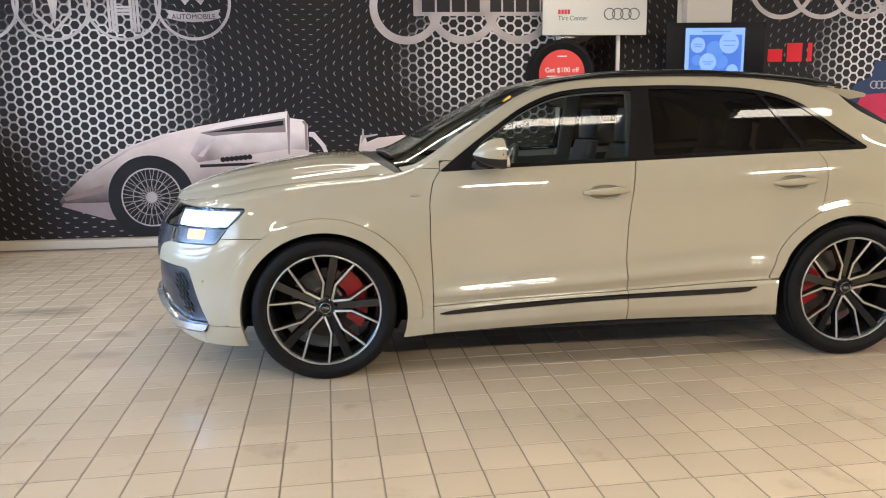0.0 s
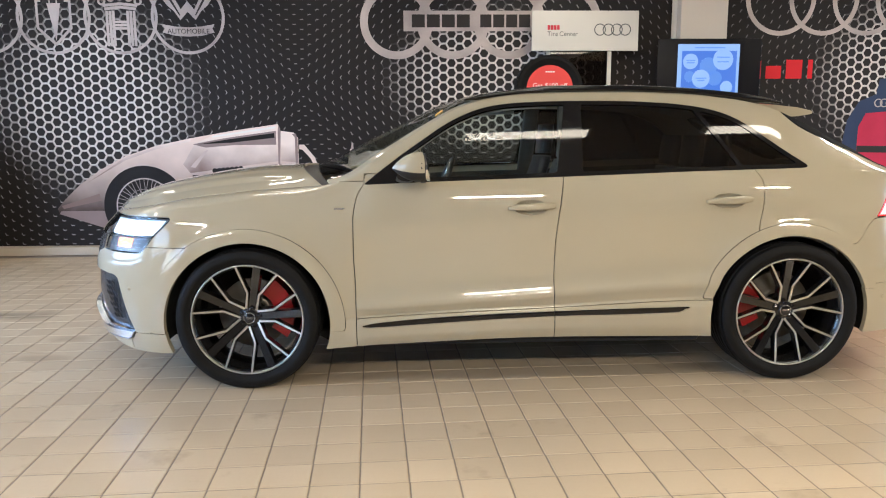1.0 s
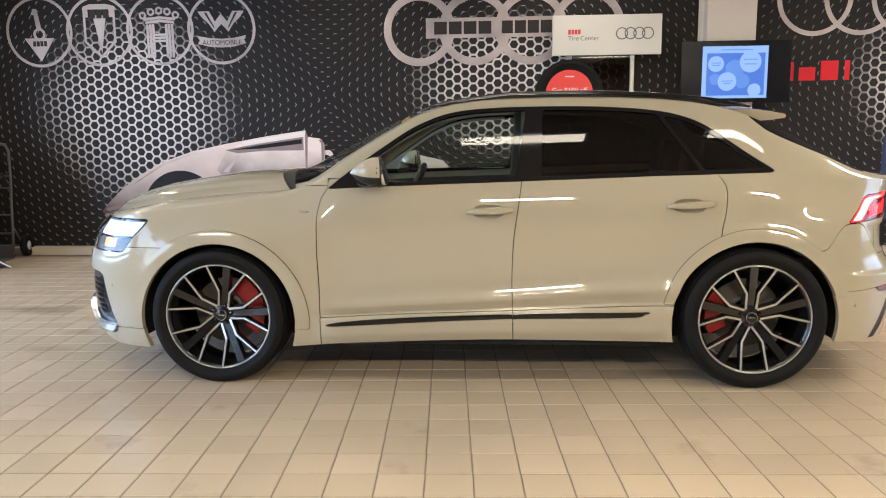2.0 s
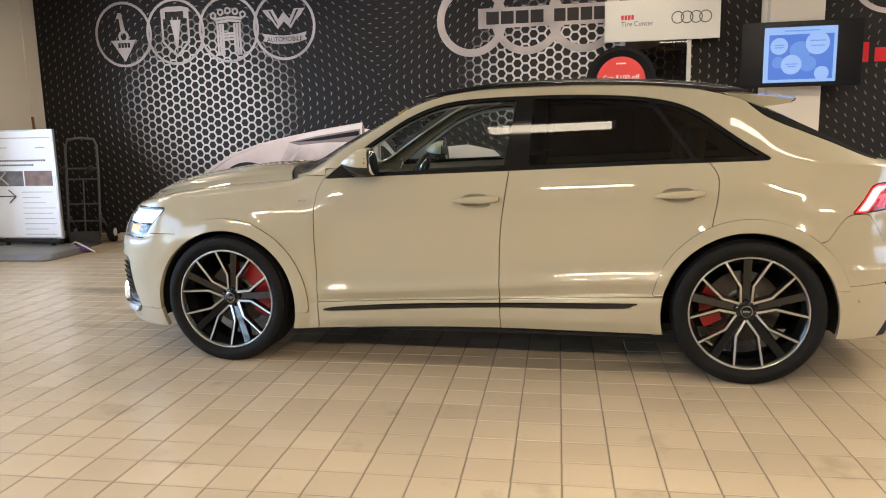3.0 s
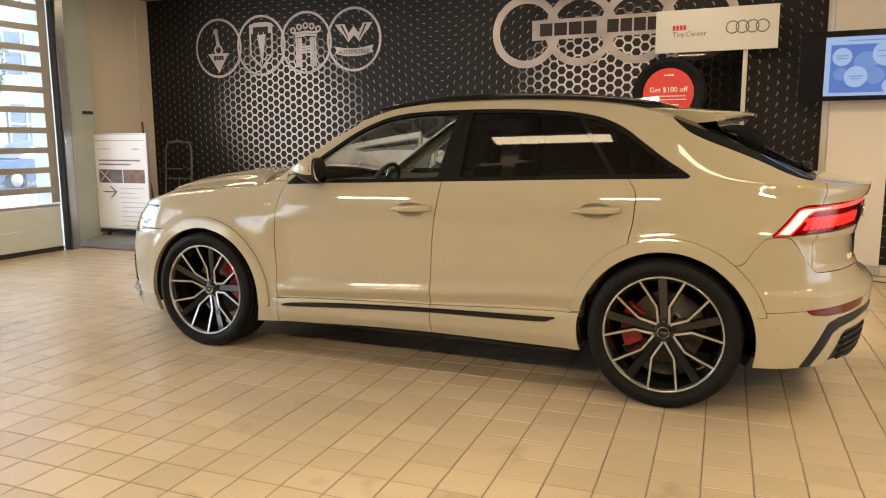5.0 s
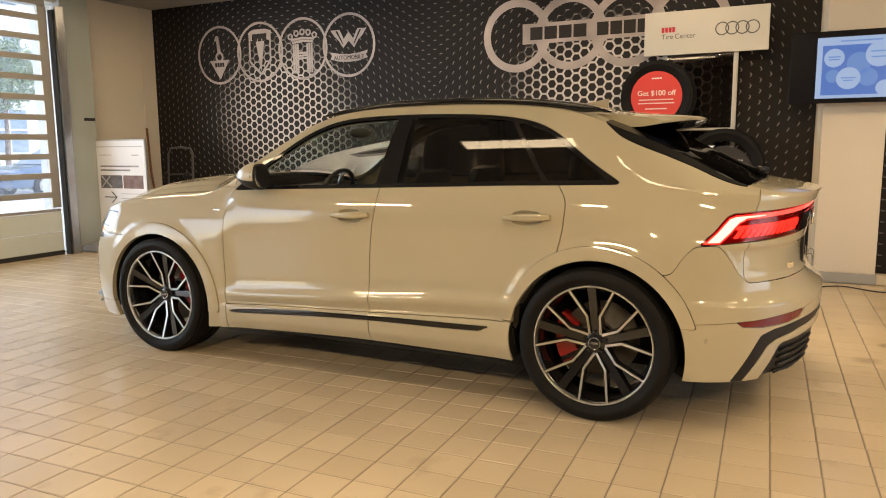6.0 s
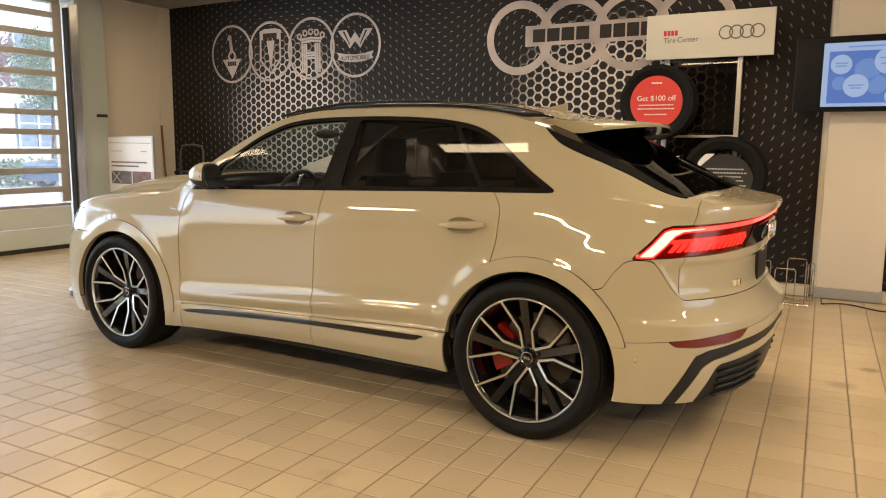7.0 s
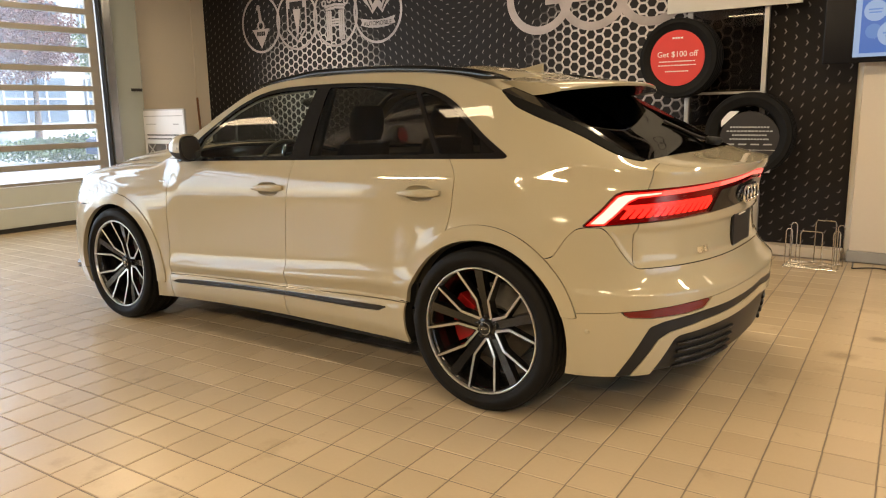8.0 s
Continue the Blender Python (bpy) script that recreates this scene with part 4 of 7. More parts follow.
cap_z = curve((-1.03, 0.925), (-0.95, 0.965), (-0.75, 1.04), (-0.5, 1.10), (-0.2, 1.148), (0.06, 1.176), (0.33, 1.203), (0.6, 1.33), (0.9, 1.475), (1.15, 1.585), (1.4, 1.64), (1.7, 1.668), (2.0, 1.675), (2.4, 1.66), (2.75, 1.615), (3.0, 1.530), (3.25, 1.410), (3.5, 1.277), (3.68, 1.190), (3.85, 1.163), (4.0, 1.138))


rear_in = curve((2.5, 0.0), (2.88, 0.003), (3.04, 0.024), (3.14, 0.060), (3.37, 0.126), (3.64, 0.115), (3.85, 0.02), (4.2, 0.0))


def skin_side():
    """Grid of the near side, from the middle of the nose round to the middle of the tail."""
    ph = np.linspace(90, 0, 40)[:-1]
    sx = np.arange(XCF, XCR + 1e-6, 0.0182)
    pr = np.linspace(0, 90, TAIL_COLS)[1:]
    q = np.concatenate([np.linspace(0, 1, 12)[:-1], np.linspace(1, 2, 9)[:-1], np.linspace(2, 3, 56)[:-1], np.linspace(3, 4, 34)])
    kind = np.concatenate([np.full(len(ph), -1), np.zeros(len(sx)), np.ones(len(pr))])
    par = np.concatenate([np.radians(ph), sx, np.radians(pr)])
    # running length along the outline at mid height
    def outline(zv, wv):
        X = np.where(kind < 0, XCF - (XCF - nose_x(zv)) * np.sin(np.where(kind < 0, par, 0)) ** (2 / nose_n(zv)), np.where(kind > 0, XCR + (tail_x(zv) - XCR) * np.sin(np.where(kind > 0, par, 0)) ** (2 / NR), par))
        C = np.where(kind < 0, np.cos(np.where(kind < 0, par, 0)) ** (2 / nose_n(zv)), np.where(kind > 0, np.cos(np.where(kind > 0, par, 0)) ** (2 / NR), 1.0))
        return X, np.clip(C, 0, 1)
    X0, C0 = outline(0.75, 0.95)
    step = np.hypot(np.diff(X0), np.diff(0.95 * C0))
    run = np.concatenate([[0], np.cumsum(step)])
    i0 = int(np.argmin(np.abs(np.where(kind == 0, par, 99) - 1.5)))
    U = run - run[i0] + par[i0]
    rows = []
    for qq in q:
        # reference height by section, taken along the unrolled length
        zs, zl, zc, zb, zt = sill_z(X0), lip_z(X0), crease_z(X0), belt_z(X0), top_z(X0)
        k = min(int(qq), 3)
        lines = (zs, zl, zc, zb, zt)
        z = lines[k] + (lines[k + 1] - lines[k]) * (qq - k)
        X, C = outline(z, 0.95)
        dw = door_w(min(qq, 3.0))
        door_mix = ease(0.50, 0.70, X) * (1 - ease(2.45, 2.75, X))
        upper = float(ease(2.3, 2.75, qq))
        door_mix = door_mix * (1 - upper) + upper * ease(0.50, 0.70, X) * (1 - ease(2.9, 3.55, X))
        fw = fend_w(np.minimum(z, 1.2))
        low = door_mix * dw + (1 - door_mix) * fw
        if qq > 2:
            belt_w = 0.886 * door_mix + (1 - door_mix) * fend_w(np.minimum(zb, 1.2))
            if qq > 3:
                t = qq - 3
                hh = z - zb
                low = belt_w - (0.33 * hh + 0.34 * hh ** 2) - rear_in(X) * t ** 1.5 - 0.012 * t ** 8 * (1 - ease(2.6, 2.9, X))
                low = low - 0.115 * (1 - np.sqrt(max(0.0, 1 - t * t))) * (1 - ease(0.28, 0.52, X))
        w = low
        for xw in (0.0, WHEELBASE):
            r = np.hypot(X - xw, (z - HUB_Z))
            w = w + (0.022 if xw < 1 else 0.013) * np.exp(-((X - xw) / np.where((X > xw) == (xw < 1), 0.34, 0.47)) ** 2) * ease(0.1, 0.5, z) * (1 - ease(0.72, 1.08, z))
            w = w + 0.008 * (1 - ease(0.47, 0.55, r))
        # shelf round the rear bumper, and the sunken panel of the tailgate
        w = w + 0.016 * ease(3.40, 3.52, U) * (1 - ease(0.632, 0.650, z)) * (1 - ease(3.7, 3.9, U))
        inset = np.minimum.reduce([0.905 - z, z - 0.738, (U - 3.60) - (0.905 - z) * 0.70])
        X = X - 0.014 * ease(0.0, 0.022, inset)
        rows.append(np.stack([X, -w * C, z, U], -1))
    return np.array(rows)          # rows: bottom to top, columns: nose to tail


def normals(P):
    du = np.gradient(P[..., :3], axis=1)
    dv = np.gradient(P[..., :3], axis=0)
    n = np.cross(du, dv)
    l = np.linalg.norm(n, axis=-1, keepdims=True)
    return n / np.maximum(l, 1e-9)


class Skin:
    """Points (x, y, z, nx, ny, nz, u) and faces."""

    def __init__(self, V, F):
        self.V, self.F = V, F

    @staticmethod
    def grid(P):
        N = normals(P)
        V = np.concatenate([P[..., :3], N, P[..., 3:4]], -1).reshape(-1, 7)
        r, c = P.shape[:2]
        F = [(i * c + j, i * c + j + 1, (i + 1) * c + j + 1, (i + 1) * c + j) for i in range(r - 1) for j in range(c - 1)]
        return Skin(V, F)

    def keep(self, field):
        """The part where field(V) > 0, cut cleanly along field = 0."""
        if not self.F:
            return self
        f = field(self.V)
        pos = f > 0
        V, add, made, F = self.V, [], {}, []
        n = len(V)
        for face in self.F:
            k = sum(pos[i] for i in face)
            if k == len(face):
                F.append(face)
                continue
            if k == 0:
                continue
            out = []
            for a, b in zip(face, face[1:] + face[:1]):
                if pos[a]:
                    out.append(a)
                if pos[a] != pos[b]:
                    key = (a, b) if a < b else (b, a)
                    if key not in made:
                        t = f[a] / (f[a] - f[b])
                        made[key] = n + len(add)
                        add.append(V[a] + t * (V[b] - V[a]))
                    out.append(made[key])
            if len(out) > 2:
                F.append(tuple(out))
        V = np.concatenate([V, np.array(add)]) if add else V
        used = sorted({i for f_ in F for i in f_})
        idx = {o: i for i, o in enumerate(used)}
        return Skin(V[used] if used else np.zeros((0, 7)), [tuple(idx[i] for i in f_) for f_ in F])

    def take(self, field, gap=0.004):
        return self.keep(lambda V: field(V) - gap / 2), self.keep(lambda V: -field(V) - gap / 2)

    def fine(self):
        """Each face split round its middle, for thin cuts."""
        V, add, made, F = self.V, [], {}, []
        n = len(V)

        def put(v):
            add.append(v)
            return n + len(add) - 1

        def mid(a, b):
            k = (min(a, b), max(a, b))
            if k not in made:
                made[k] = put((V[a] + V[b]) / 2)
            return made[k]
        for f in self.F:
            c = put(np.mean(V[list(f)], 0))
            for i in range(len(f)):
                F.append((f[i], mid(f[i], f[(i + 1) % len(f)]), c, mid(f[i - 1], f[i])))
        return Skin(np.concatenate([V, np.array(add)]), F)

    def moved(self, d):
        V = self.V.copy()
        V[:, :3] += V[:, 3:6] * d
        return Skin(V, self.F)


def skin_object(name, sk, material, parent, label="", depth=0.014, mirror=False, two=None):
    """A panel with its edges turned in by depth."""
    V, F = sk.V, sk.F
    if not F:
        return None
    co, no = V[:, :3], V[:, 3:6] / np.maximum(np.linalg.norm(V[:, 3:6], axis=1, keepdims=True), 1e-9)
    verts, nors, faces = list(co), list(no), list(F)
    if depth:
        count = {}
        for f in F:
            for a, b in zip(f, f[1:] + f[:1]):
                k = (min(a, b), max(a, b))
                count[k] = None if k in count else (a, b)
        for e in count.values():
            if e is None:
                continue
            a, b = e
            d = co[b] - co[a]
            if np.linalg.norm(d) < 1e-6:
                continue
            side = np.cross(d, no[a])
            side /= max(np.linalg.norm(side), 1e-9)
            i = len(verts)
            verts += [co[a], co[b], co[b] - no[b] * depth, co[a] - no[a] * depth]
            nors += [side] * 4
            faces.append((i + 1, i, i + 3, i + 2))
    verts, nors = np.array(verts), np.array(nors)
    if mirror:
        verts, nors = verts * (1, -1, 1), nors * (1, -1, 1)
        faces = [f[::-1] for f in faces]
    me = bpy.data.meshes.new(name)
    me.from_pydata(verts.tolist(), [], faces)
    me.shade_smooth()
    me.normals_split_custom_set_from_vertices(nors.tolist())
    me.materials.append(material)
    o = new(name, me)
    o.parent = parent
    if label:
        o["label"] = label
    return o


def smooth_skin(name, sk, material, parent, mirror=False, label=""):
    """A skin piece shaded by its own faces."""
    vs, fs = sk.V[:, :3] * ((1, -1, 1) if mirror else (1, 1, 1)), [f[::-1] for f in sk.F] if mirror else sk.F
    return link(name, vs.tolist(), fs, material, parent, label, True)


def poly_field(pts, cu=6):
    """Signed distance in (u, z): positive inside the outline."""
    P = np.array(pts, float)
    Q = np.roll(P, -1, 0)

    def f(V):
        p = np.stack([V[:, cu], V[:, 2]], -1)
        best, inside = np.full(len(p), 9.0), np.zeros(len(p), bool)
        for a, b in zip(P, Q):
            ab = b - a
            t = np.clip(((p - a) @ ab) / max(ab @ ab, 1e-12), 0, 1)
            best = np.minimum(best, np.linalg.norm(p - a - t[:, None] * ab, axis=1))
            hit = (a[1] > p[:, 1]) != (b[1] > p[:, 1])
            xx = a[0] + (p[:, 1] - a[1]) * ab[0] / (ab[1] if abs(ab[1]) > 1e-12 else 1e-12)
            inside ^= hit & (p[:, 0] < xx)
        return np.where(inside, best, -best)
    return f


def rounded(pts, n=6, corners=()):
    """A closed outline smoothed by Catmull-Rom."""
    out, m = [], len(pts)
    for i in range(m):
        p0, p1, p2, p3 = (np.array(pts[(i + k) % m], float) for k in (-1, 0, 1, 2))
        for k in range(n):
            t = k / n
            out.append(tuple(0.5 * (2 * p1 + (p2 - p0) * t + (2 * p0 - 5 * p1 + 4 * p2 - p3) * t * t + (3 * p1 - p0 - 3 * p2 + p3) * t ** 3)))
    return out


def spline(pts, n=6):
    """An open line smoothed by Catmull-Rom, its ends kept."""
    q = [pts[0]] + list(pts) + [pts[-1]]
    out = []
    for i in range(1, len(q) - 2):
        p0, p1, p2, p3 = (np.array(q[i + k], float) for k in (-1, 0, 1, 2))
        for k in range(n):
            t = k / n
            out.append(tuple(0.5 * (2 * p1 + (p2 - p0) * t + (2 * p0 - 5 * p1 + 4 * p2 - p3) * t * t + (3 * p1 - p0 - 3 * p2 + p3) * t ** 3)))
    return out + [tuple(pts[-1])]


both = lambda *fs: (lambda V: np.minimum.reduce([f(V) for f in fs]))

car = tagged(empty("car", (-0.038, 4.757, 0)), "beige pearl sport utility car with black trim and lit lamps", "car")
PS = skin_side()
whole = Skin.grid(PS)
wheel_r = lambda xw, zc: (lambda V: np.hypot(V[:, 0] - xw, V[:, 2] - zc))
rF, rR = wheel_r(-0.005, 0.352), wheel_r(WHEELBASE + 0.005, 0.385)
aF, aR = wheel_r(0.0, 0.365), wheel_r(WHEELBASE, 0.372)
whole = whole.keep(lambda V: aF(V) - ARCH_R).keep(lambda V: aR(V) - ARCH_R)

# window band
DLO = spline([(0.640, 1.115), (0.748, 1.200), (0.927, 1.328), (1.155, 1.470), (1.412, 1.545), (1.891, 1.562), (2.305, 1.549), (2.560, 1.515), (2.722, 1.455), (2.850, 1.366), (2.965, 1.283), (3.075, 1.212), (3.092, 1.198)], 5)
DLO += [(3.085, 1.190), (3.060, 1.187), (2.485, 1.173), (1.731, 1.148), (0.935, 1.124), (0.645, 1.112)]
dlo = poly_field(DLO, 0)
window_band, body = whole.take(dlo, 0.002)

seam1 = curve((0.20, 0.588), (0.54, 0.587), (0.76, 0.579), (0.92, 0.579), (1.045, 0.598), (1.12, 0.640))
seam2 = curve((0.20, 1.682), (0.41, 1.678), (0.59, 1.674), (0.78, 1.680), (0.90, 1.692), (1.0, 1.707), (1.16, 1.729))
seam3 = curve((0.20, 2.76), (0.70, 2.775), (0.774, 2.789), (0.889, 2.809), (0.982, 2.826), (1.08, 2.832), (1.114, 2.826), (1.20, 2.77))
s1, s2, s3 = (lambda V: V[:, 0] - seam1(V[:, 2])), (lambda V: V[:, 0] - seam2(V[:, 2])), (lambda V: V[:, 0] - seam3(V[:, 2]))
neg = lambda f: (lambda V: -f(V))
lip = lambda V: V[:, 2] - lip_z(V[:, 0])

flare_f, body = body.take(both(lambda V: FLARE_F - rF(V), lambda V: V[:, 2] - 0.318), 0.003)
flare_r, body = body.take(both(lambda V: FLARE_R - rR(V), lambda V: V[:, 2] - 0.47 - 0.05 * ease(3.2, 3.4, V[:, 0])), 0.003)
HEAD = [(-1.10, 0.945), (-0.80, 0.946), (-0.425, 0.948), (-0.408, 0.937), (-0.500, 0.850), (-0.555, 0.768), (-0.575, 0.755), (-0.92, 0.752), (-0.92, 0.836), (-1.10, 0.836)]
headlamp, body = body.take(poly_field(HEAD), 0.004)
headlamp = headlamp.fine().fine()
front_bumper, body = body.take(both(lambda V: -0.05 - V[:, 0], lambda V: 0.788 + 0.30 * ease(-0.86, -0.92, V[:, 6]) - V[:, 2]), 0.004)
front_door, body = body.take(both(s1, neg(s2), lambda V: 1.17 - V[:, 2]), 0.005)
rear_door, body = body.take(both(s2, neg(s3), lambda V: 1.195 - V[:, 2]), 0.005)
fender, body = body.take(both(neg(s1), lambda V: 1.13 - V[:, 2]), 0.004)
TAIL = [(3.480, 0.912), (3.545, 0.985), (3.590, 1.048), (3.625, 1.060), (3.80, 1.068), (4.15, 1.084), (4.60, 1.106), (4.60, 0.958), (4.164, 0.945), (3.93, 0.934), (3.70, 0.926), (3.58, 0.918)]
tail_lamp, body = body.take(poly_field(TAIL), 0.004)
tail_lamp = tail_lamp.fine().fine()
bumper_line = curve((3.2, 0.74), (3.30, 0.765), (3.355, 0.775), (3.42, 0.86), (3.465, 0.903), (3.50, 0.910))
rear_bumper, body = body.take(both(lambda V: V[:, 0] - 3.0, lambda V: np.where(V[:, 6] < 3.5, bumper_line(V[:, 6]), 0.910 - 0.175 * ease(3.555, 3.74, V[:, 6])) - V[:, 2]), 0.004)
bumper_low_line = curve((3.2, 0.530), (3.38, 0.540), (3.63, 0.560), (4.03, 0.592), (4.3, 0.610), (4.6, 0.618))
rear_bumper_low, rear_bumper = rear_bumper.take(lambda V: bumper_low_line(V[:, 6]) - V[:, 2], 0.003)
tailgate, body = body.take(both(lambda V: V[:, 6] - 3.72, lambda V: V[:, 0] - 3.5), 0.004)
# black side of the rear window frame
frame_h = curve((2.98, 0.0), (3.03, 0.022), (3.08, 0.038), (3.18, 0.044), (3.30, 0.036), (3.50, 0.016), (3.64, 0.001), (3.70, -0.004))
frame_side, body = body.take(both(lambda V: V[:, 2] - (top_z(V[:, 0]) - frame_h(V[:, 0])), lambda V: V[:, 0] - 2.98, lambda V: 3.655 - V[:, 0]), 0.003)
# lower bumper cut-outs
BLADE = [(3.59, 0.20), (3.645, 0.20), (3.681, 0.272), (3.780, 0.435), (3.83, 0.462), (4.0, 0.492), (4.6, 0.540), (4.6, 0.572), (4.0, 0.536), (3.80, 0.512), (3.740, 0.490), (3.631, 0.285)]
blade, rear_bumper_low = rear_bumper_low.take(poly_field(rounded(BLADE, 1)), 0.003)
DIFF = [(3.725, 0.20), (3.766, 0.275), (3.850, 0.428), (3.875, 0.440), (4.1, 0.460), (4.6, 0.495), (4.6, 0.20)]
diffuser, rear_bumper_low = rear_bumper_low.take(poly_field(DIFF), 0.003)
FOG = [(3.622, 0.560), (3.650, 0.536), (3.74, 0.530), (3.90, 0.536), (3.995, 0.550), (4.04, 0.592), (3.83, 0.576)]
fog_low, rear_bumper_low = rear_bumper_low.take(poly_field(FOG), 0.003)
fog_up, rear_bumper = rear_bumper.take(poly_field(FOG), 0.003)
# front intake
INTAKE = [(-1.9, 0.645), (-1.036, 0.635), (-0.76, 0.625), (-0.725, 0.612), (-0.690, 0.54), (-0.610, 0.322), (-0.635, 0.285), (-0.90, 0.285), (-1.05, 0.31), (-1.9, 0.34)]
intake, front_bumper = front_bumper.take(poly_field(INTAKE), 0.004)
LIPB = [(-0.606, 0.326), (-0.635, 0.278), (-0.90, 0.275), (-1.05, 0.302), (-1.156, 0.345), (-1.9, 0.39), (-1.9, 0.455), (-1.156, 0.412), (-1.04, 0.365), (-0.89, 0.330)]
front_blade, front_bumper = front_bumper.take(poly_field(LIPB), 0.003)
front_blade_i, intake = intake.take(poly_field(LIPB), 0.0)
lower_lip, front_bumper = front_bumper.take(both(lambda V: V[:, 6] + 0.66, lambda V: 0.315 - V[:, 2]), 0.003)
GRILLE = [(-1.9, 0.95), (-1.105, 0.95), (-1.105, 0.834), (-0.924, 0.834), (-0.924, 0.755), (-0.97, 0.745), (-1.05, 0.722), (-1.10, 0.64), (-1.9, 0.64)]
grille, front_bumper = front_bumper.take(poly_field(GRILLE), 0.003)
# lower trims of the doors
trim_f, front_door = front_door.take(neg(lip), 0.004)
trim_r, rear_door = rear_door.take(neg(lip), 0.004)
strip_lo, strip_hi = curve((0.60, 0.332), (1.68, 0.386), (2.36, 0.398), (2.44, 0.424)), curve((0.60, 0.340), (0.70, 0.362), (1.68, 0.414), (2.44, 0.430))
strip_field = both(lambda V: V[:, 2] - strip_lo(V[:, 0]), lambda V: strip_hi(V[:, 0]) - V[:, 2], lambda V: V[:, 0] - 0.615, lambda V: 2.435 - V[:, 0])
strip_f, trim_f = trim_f.take(strip_field, 0.002)
strip_r, trim_r = trim_r.take(strip_field, 0.002)

# dished recesses behind the door handles
def recess(door_skin, xc, zc):
    e = lambda V: 1 - np.abs((V[:, 0] - xc) / 0.088) ** 2.4 - np.abs((V[:, 2] - zc) / 0.040) ** 2.4
    cup, rest_ = door_skin.fine().take(lambda V: e(V) * 0.02, 0.0)
    cup = cup.fine()
    depth = 0.024 * (1 - (1 - np.clip(e(cup.V), 0, 1)) ** 1.6)
    cup.V[:, :3] -= cup.V[:, 3:6] * depth[:, None]
    return cup, rest_


cup_f, front_door = recess(front_door, 1.545, 0.984)
cup_r, rear_door = recess(rear_door, 2.632, 1.012)

# glass inside the window band
dv = lambda xa, za, xb, zb: (lambda V: V[:, 0] - (xa + (V[:, 2] - za) * (xb - xa) / (zb - za)))
b1, b2 = dv(1.690, 1.143, 1.757, 1.549), dv(1.835, 1.173, 1.850, 1.557)
c1, c2 = dv(2.700, 1.192, 2.480, 1.504), dv(2.728, 1.192, 2.506, 1.504)
sail = dv(0.800, 1.12, 0.86, 1.24)
inner = lambda d: (lambda V: dlo(V) - d)
glass_f, window_trim = window_band.take(both(inner(0.022), neg(b1), sail), 0.0)
glass_r, window_trim = window_trim.take(both(inner(0.022), b2, neg(c1)), 0.0)
glass_q, window_trim = window_trim.take(both(inner(0.024), c2), 0.0)


# upper skin: bonnet, windscreen, roof, rear window and deck
def skin_cap():
    top = PS[-1]                      # the upper edge of the side, nose to tail
    keep = [0] + [i for i in range(1, len(top)) if abs(top[i, 0] - top[i - 1, 0]) > 1e-5]
    top = top[keep]
    xb, wb, zb = top[:, 0], -top[:, 1], top[:, 2]
    bow = 0.20 * np.exp(-((xb - 0.5) / 0.42) ** 2)
    xc = xb - bow
    t = np.concatenate([np.linspace(0, 0.2, 8)[:-1], np.linspace(0.2, 1, 22)])
    rows = []
    for k in t:
        x = xb + (xc - xb) * (1 - (1 - k) ** 2)
        zc = cap_z(xc)
        h = 1 - (1 - k) ** (2.6 + 1.6 * ease(2.95, 3.15, xb))
        dome = (0.012 * ease(0.20, 0.27, k) + 0.006 * ease(0.42, 0.48, k)) * ease(-1.0, -0.6, xb) * (1 - ease(-0.05, 0.42, xb))
        rows.append(np.stack([x, -wb * (1 - k), zb + (zc - zb) * h + dome, top[:, 3]], -1))
    return np.array(rows)


PC = skin_cap()
cap = Skin.grid(PC)
cowl_x = lambda V: 0.405 - 0.20 * (1 - (np.abs(V[:, 1]) / 0.80) ** 2)
screen_top = lambda V: 1.255 - 0.06 * (1 - (np.abs(V[:, 1]) / 0.70) ** 2)
bonnet, cap_rest = cap.take(lambda V: cowl_x(V) - V[:, 0], 0.006)
screen_zone, cap_rest = cap_rest.take(lambda V: screen_top(V) - V[:, 0], 0.004)
cowl, screen_zone = screen_zone.take(lambda V: cowl_x(V) + 0.03 + 0.07 * (1 - (np.abs(V[:, 1]) / 0.80) ** 2) - V[:, 0], 0.003)
_ex, _ew = PS[-1][39:-TAIL_COLS, 0], -PS[-1][39:-TAIL_COLS, 1]
edge_in = lambda w: (lambda V: np.interp(V[:, 0], _ex, _ew) - w - np.abs(V[:, 1]))
windscreen, a_pillar_top = screen_zone.take(edge_in(0.055), 0.002)
roof, cap_rest = cap_rest.take(lambda V: 2.98 - V[:, 0], 0.003)
deck_x = lambda V: 3.66 + 0.03 * (1 - (np.abs(V[:, 1]) / 0.7) ** 2)
rear_zone, deck = cap_rest.take(lambda V: deck_x(V) - V[:, 0], 0.004)
rear_glass, rear_frame = rear_zone.take(lambda V: edge_in(0.0)(V) - 0.095 + 0.065 * ease(3.05, 3.62, V[:, 0]), 0.002)
sunroof, roof = roof.take(both(lambda V: V[:, 0] - 1.42, lambda V: 2.55 - V[:, 0], lambda V: 0.46 - np.abs(V[:, 1])), 0.004)

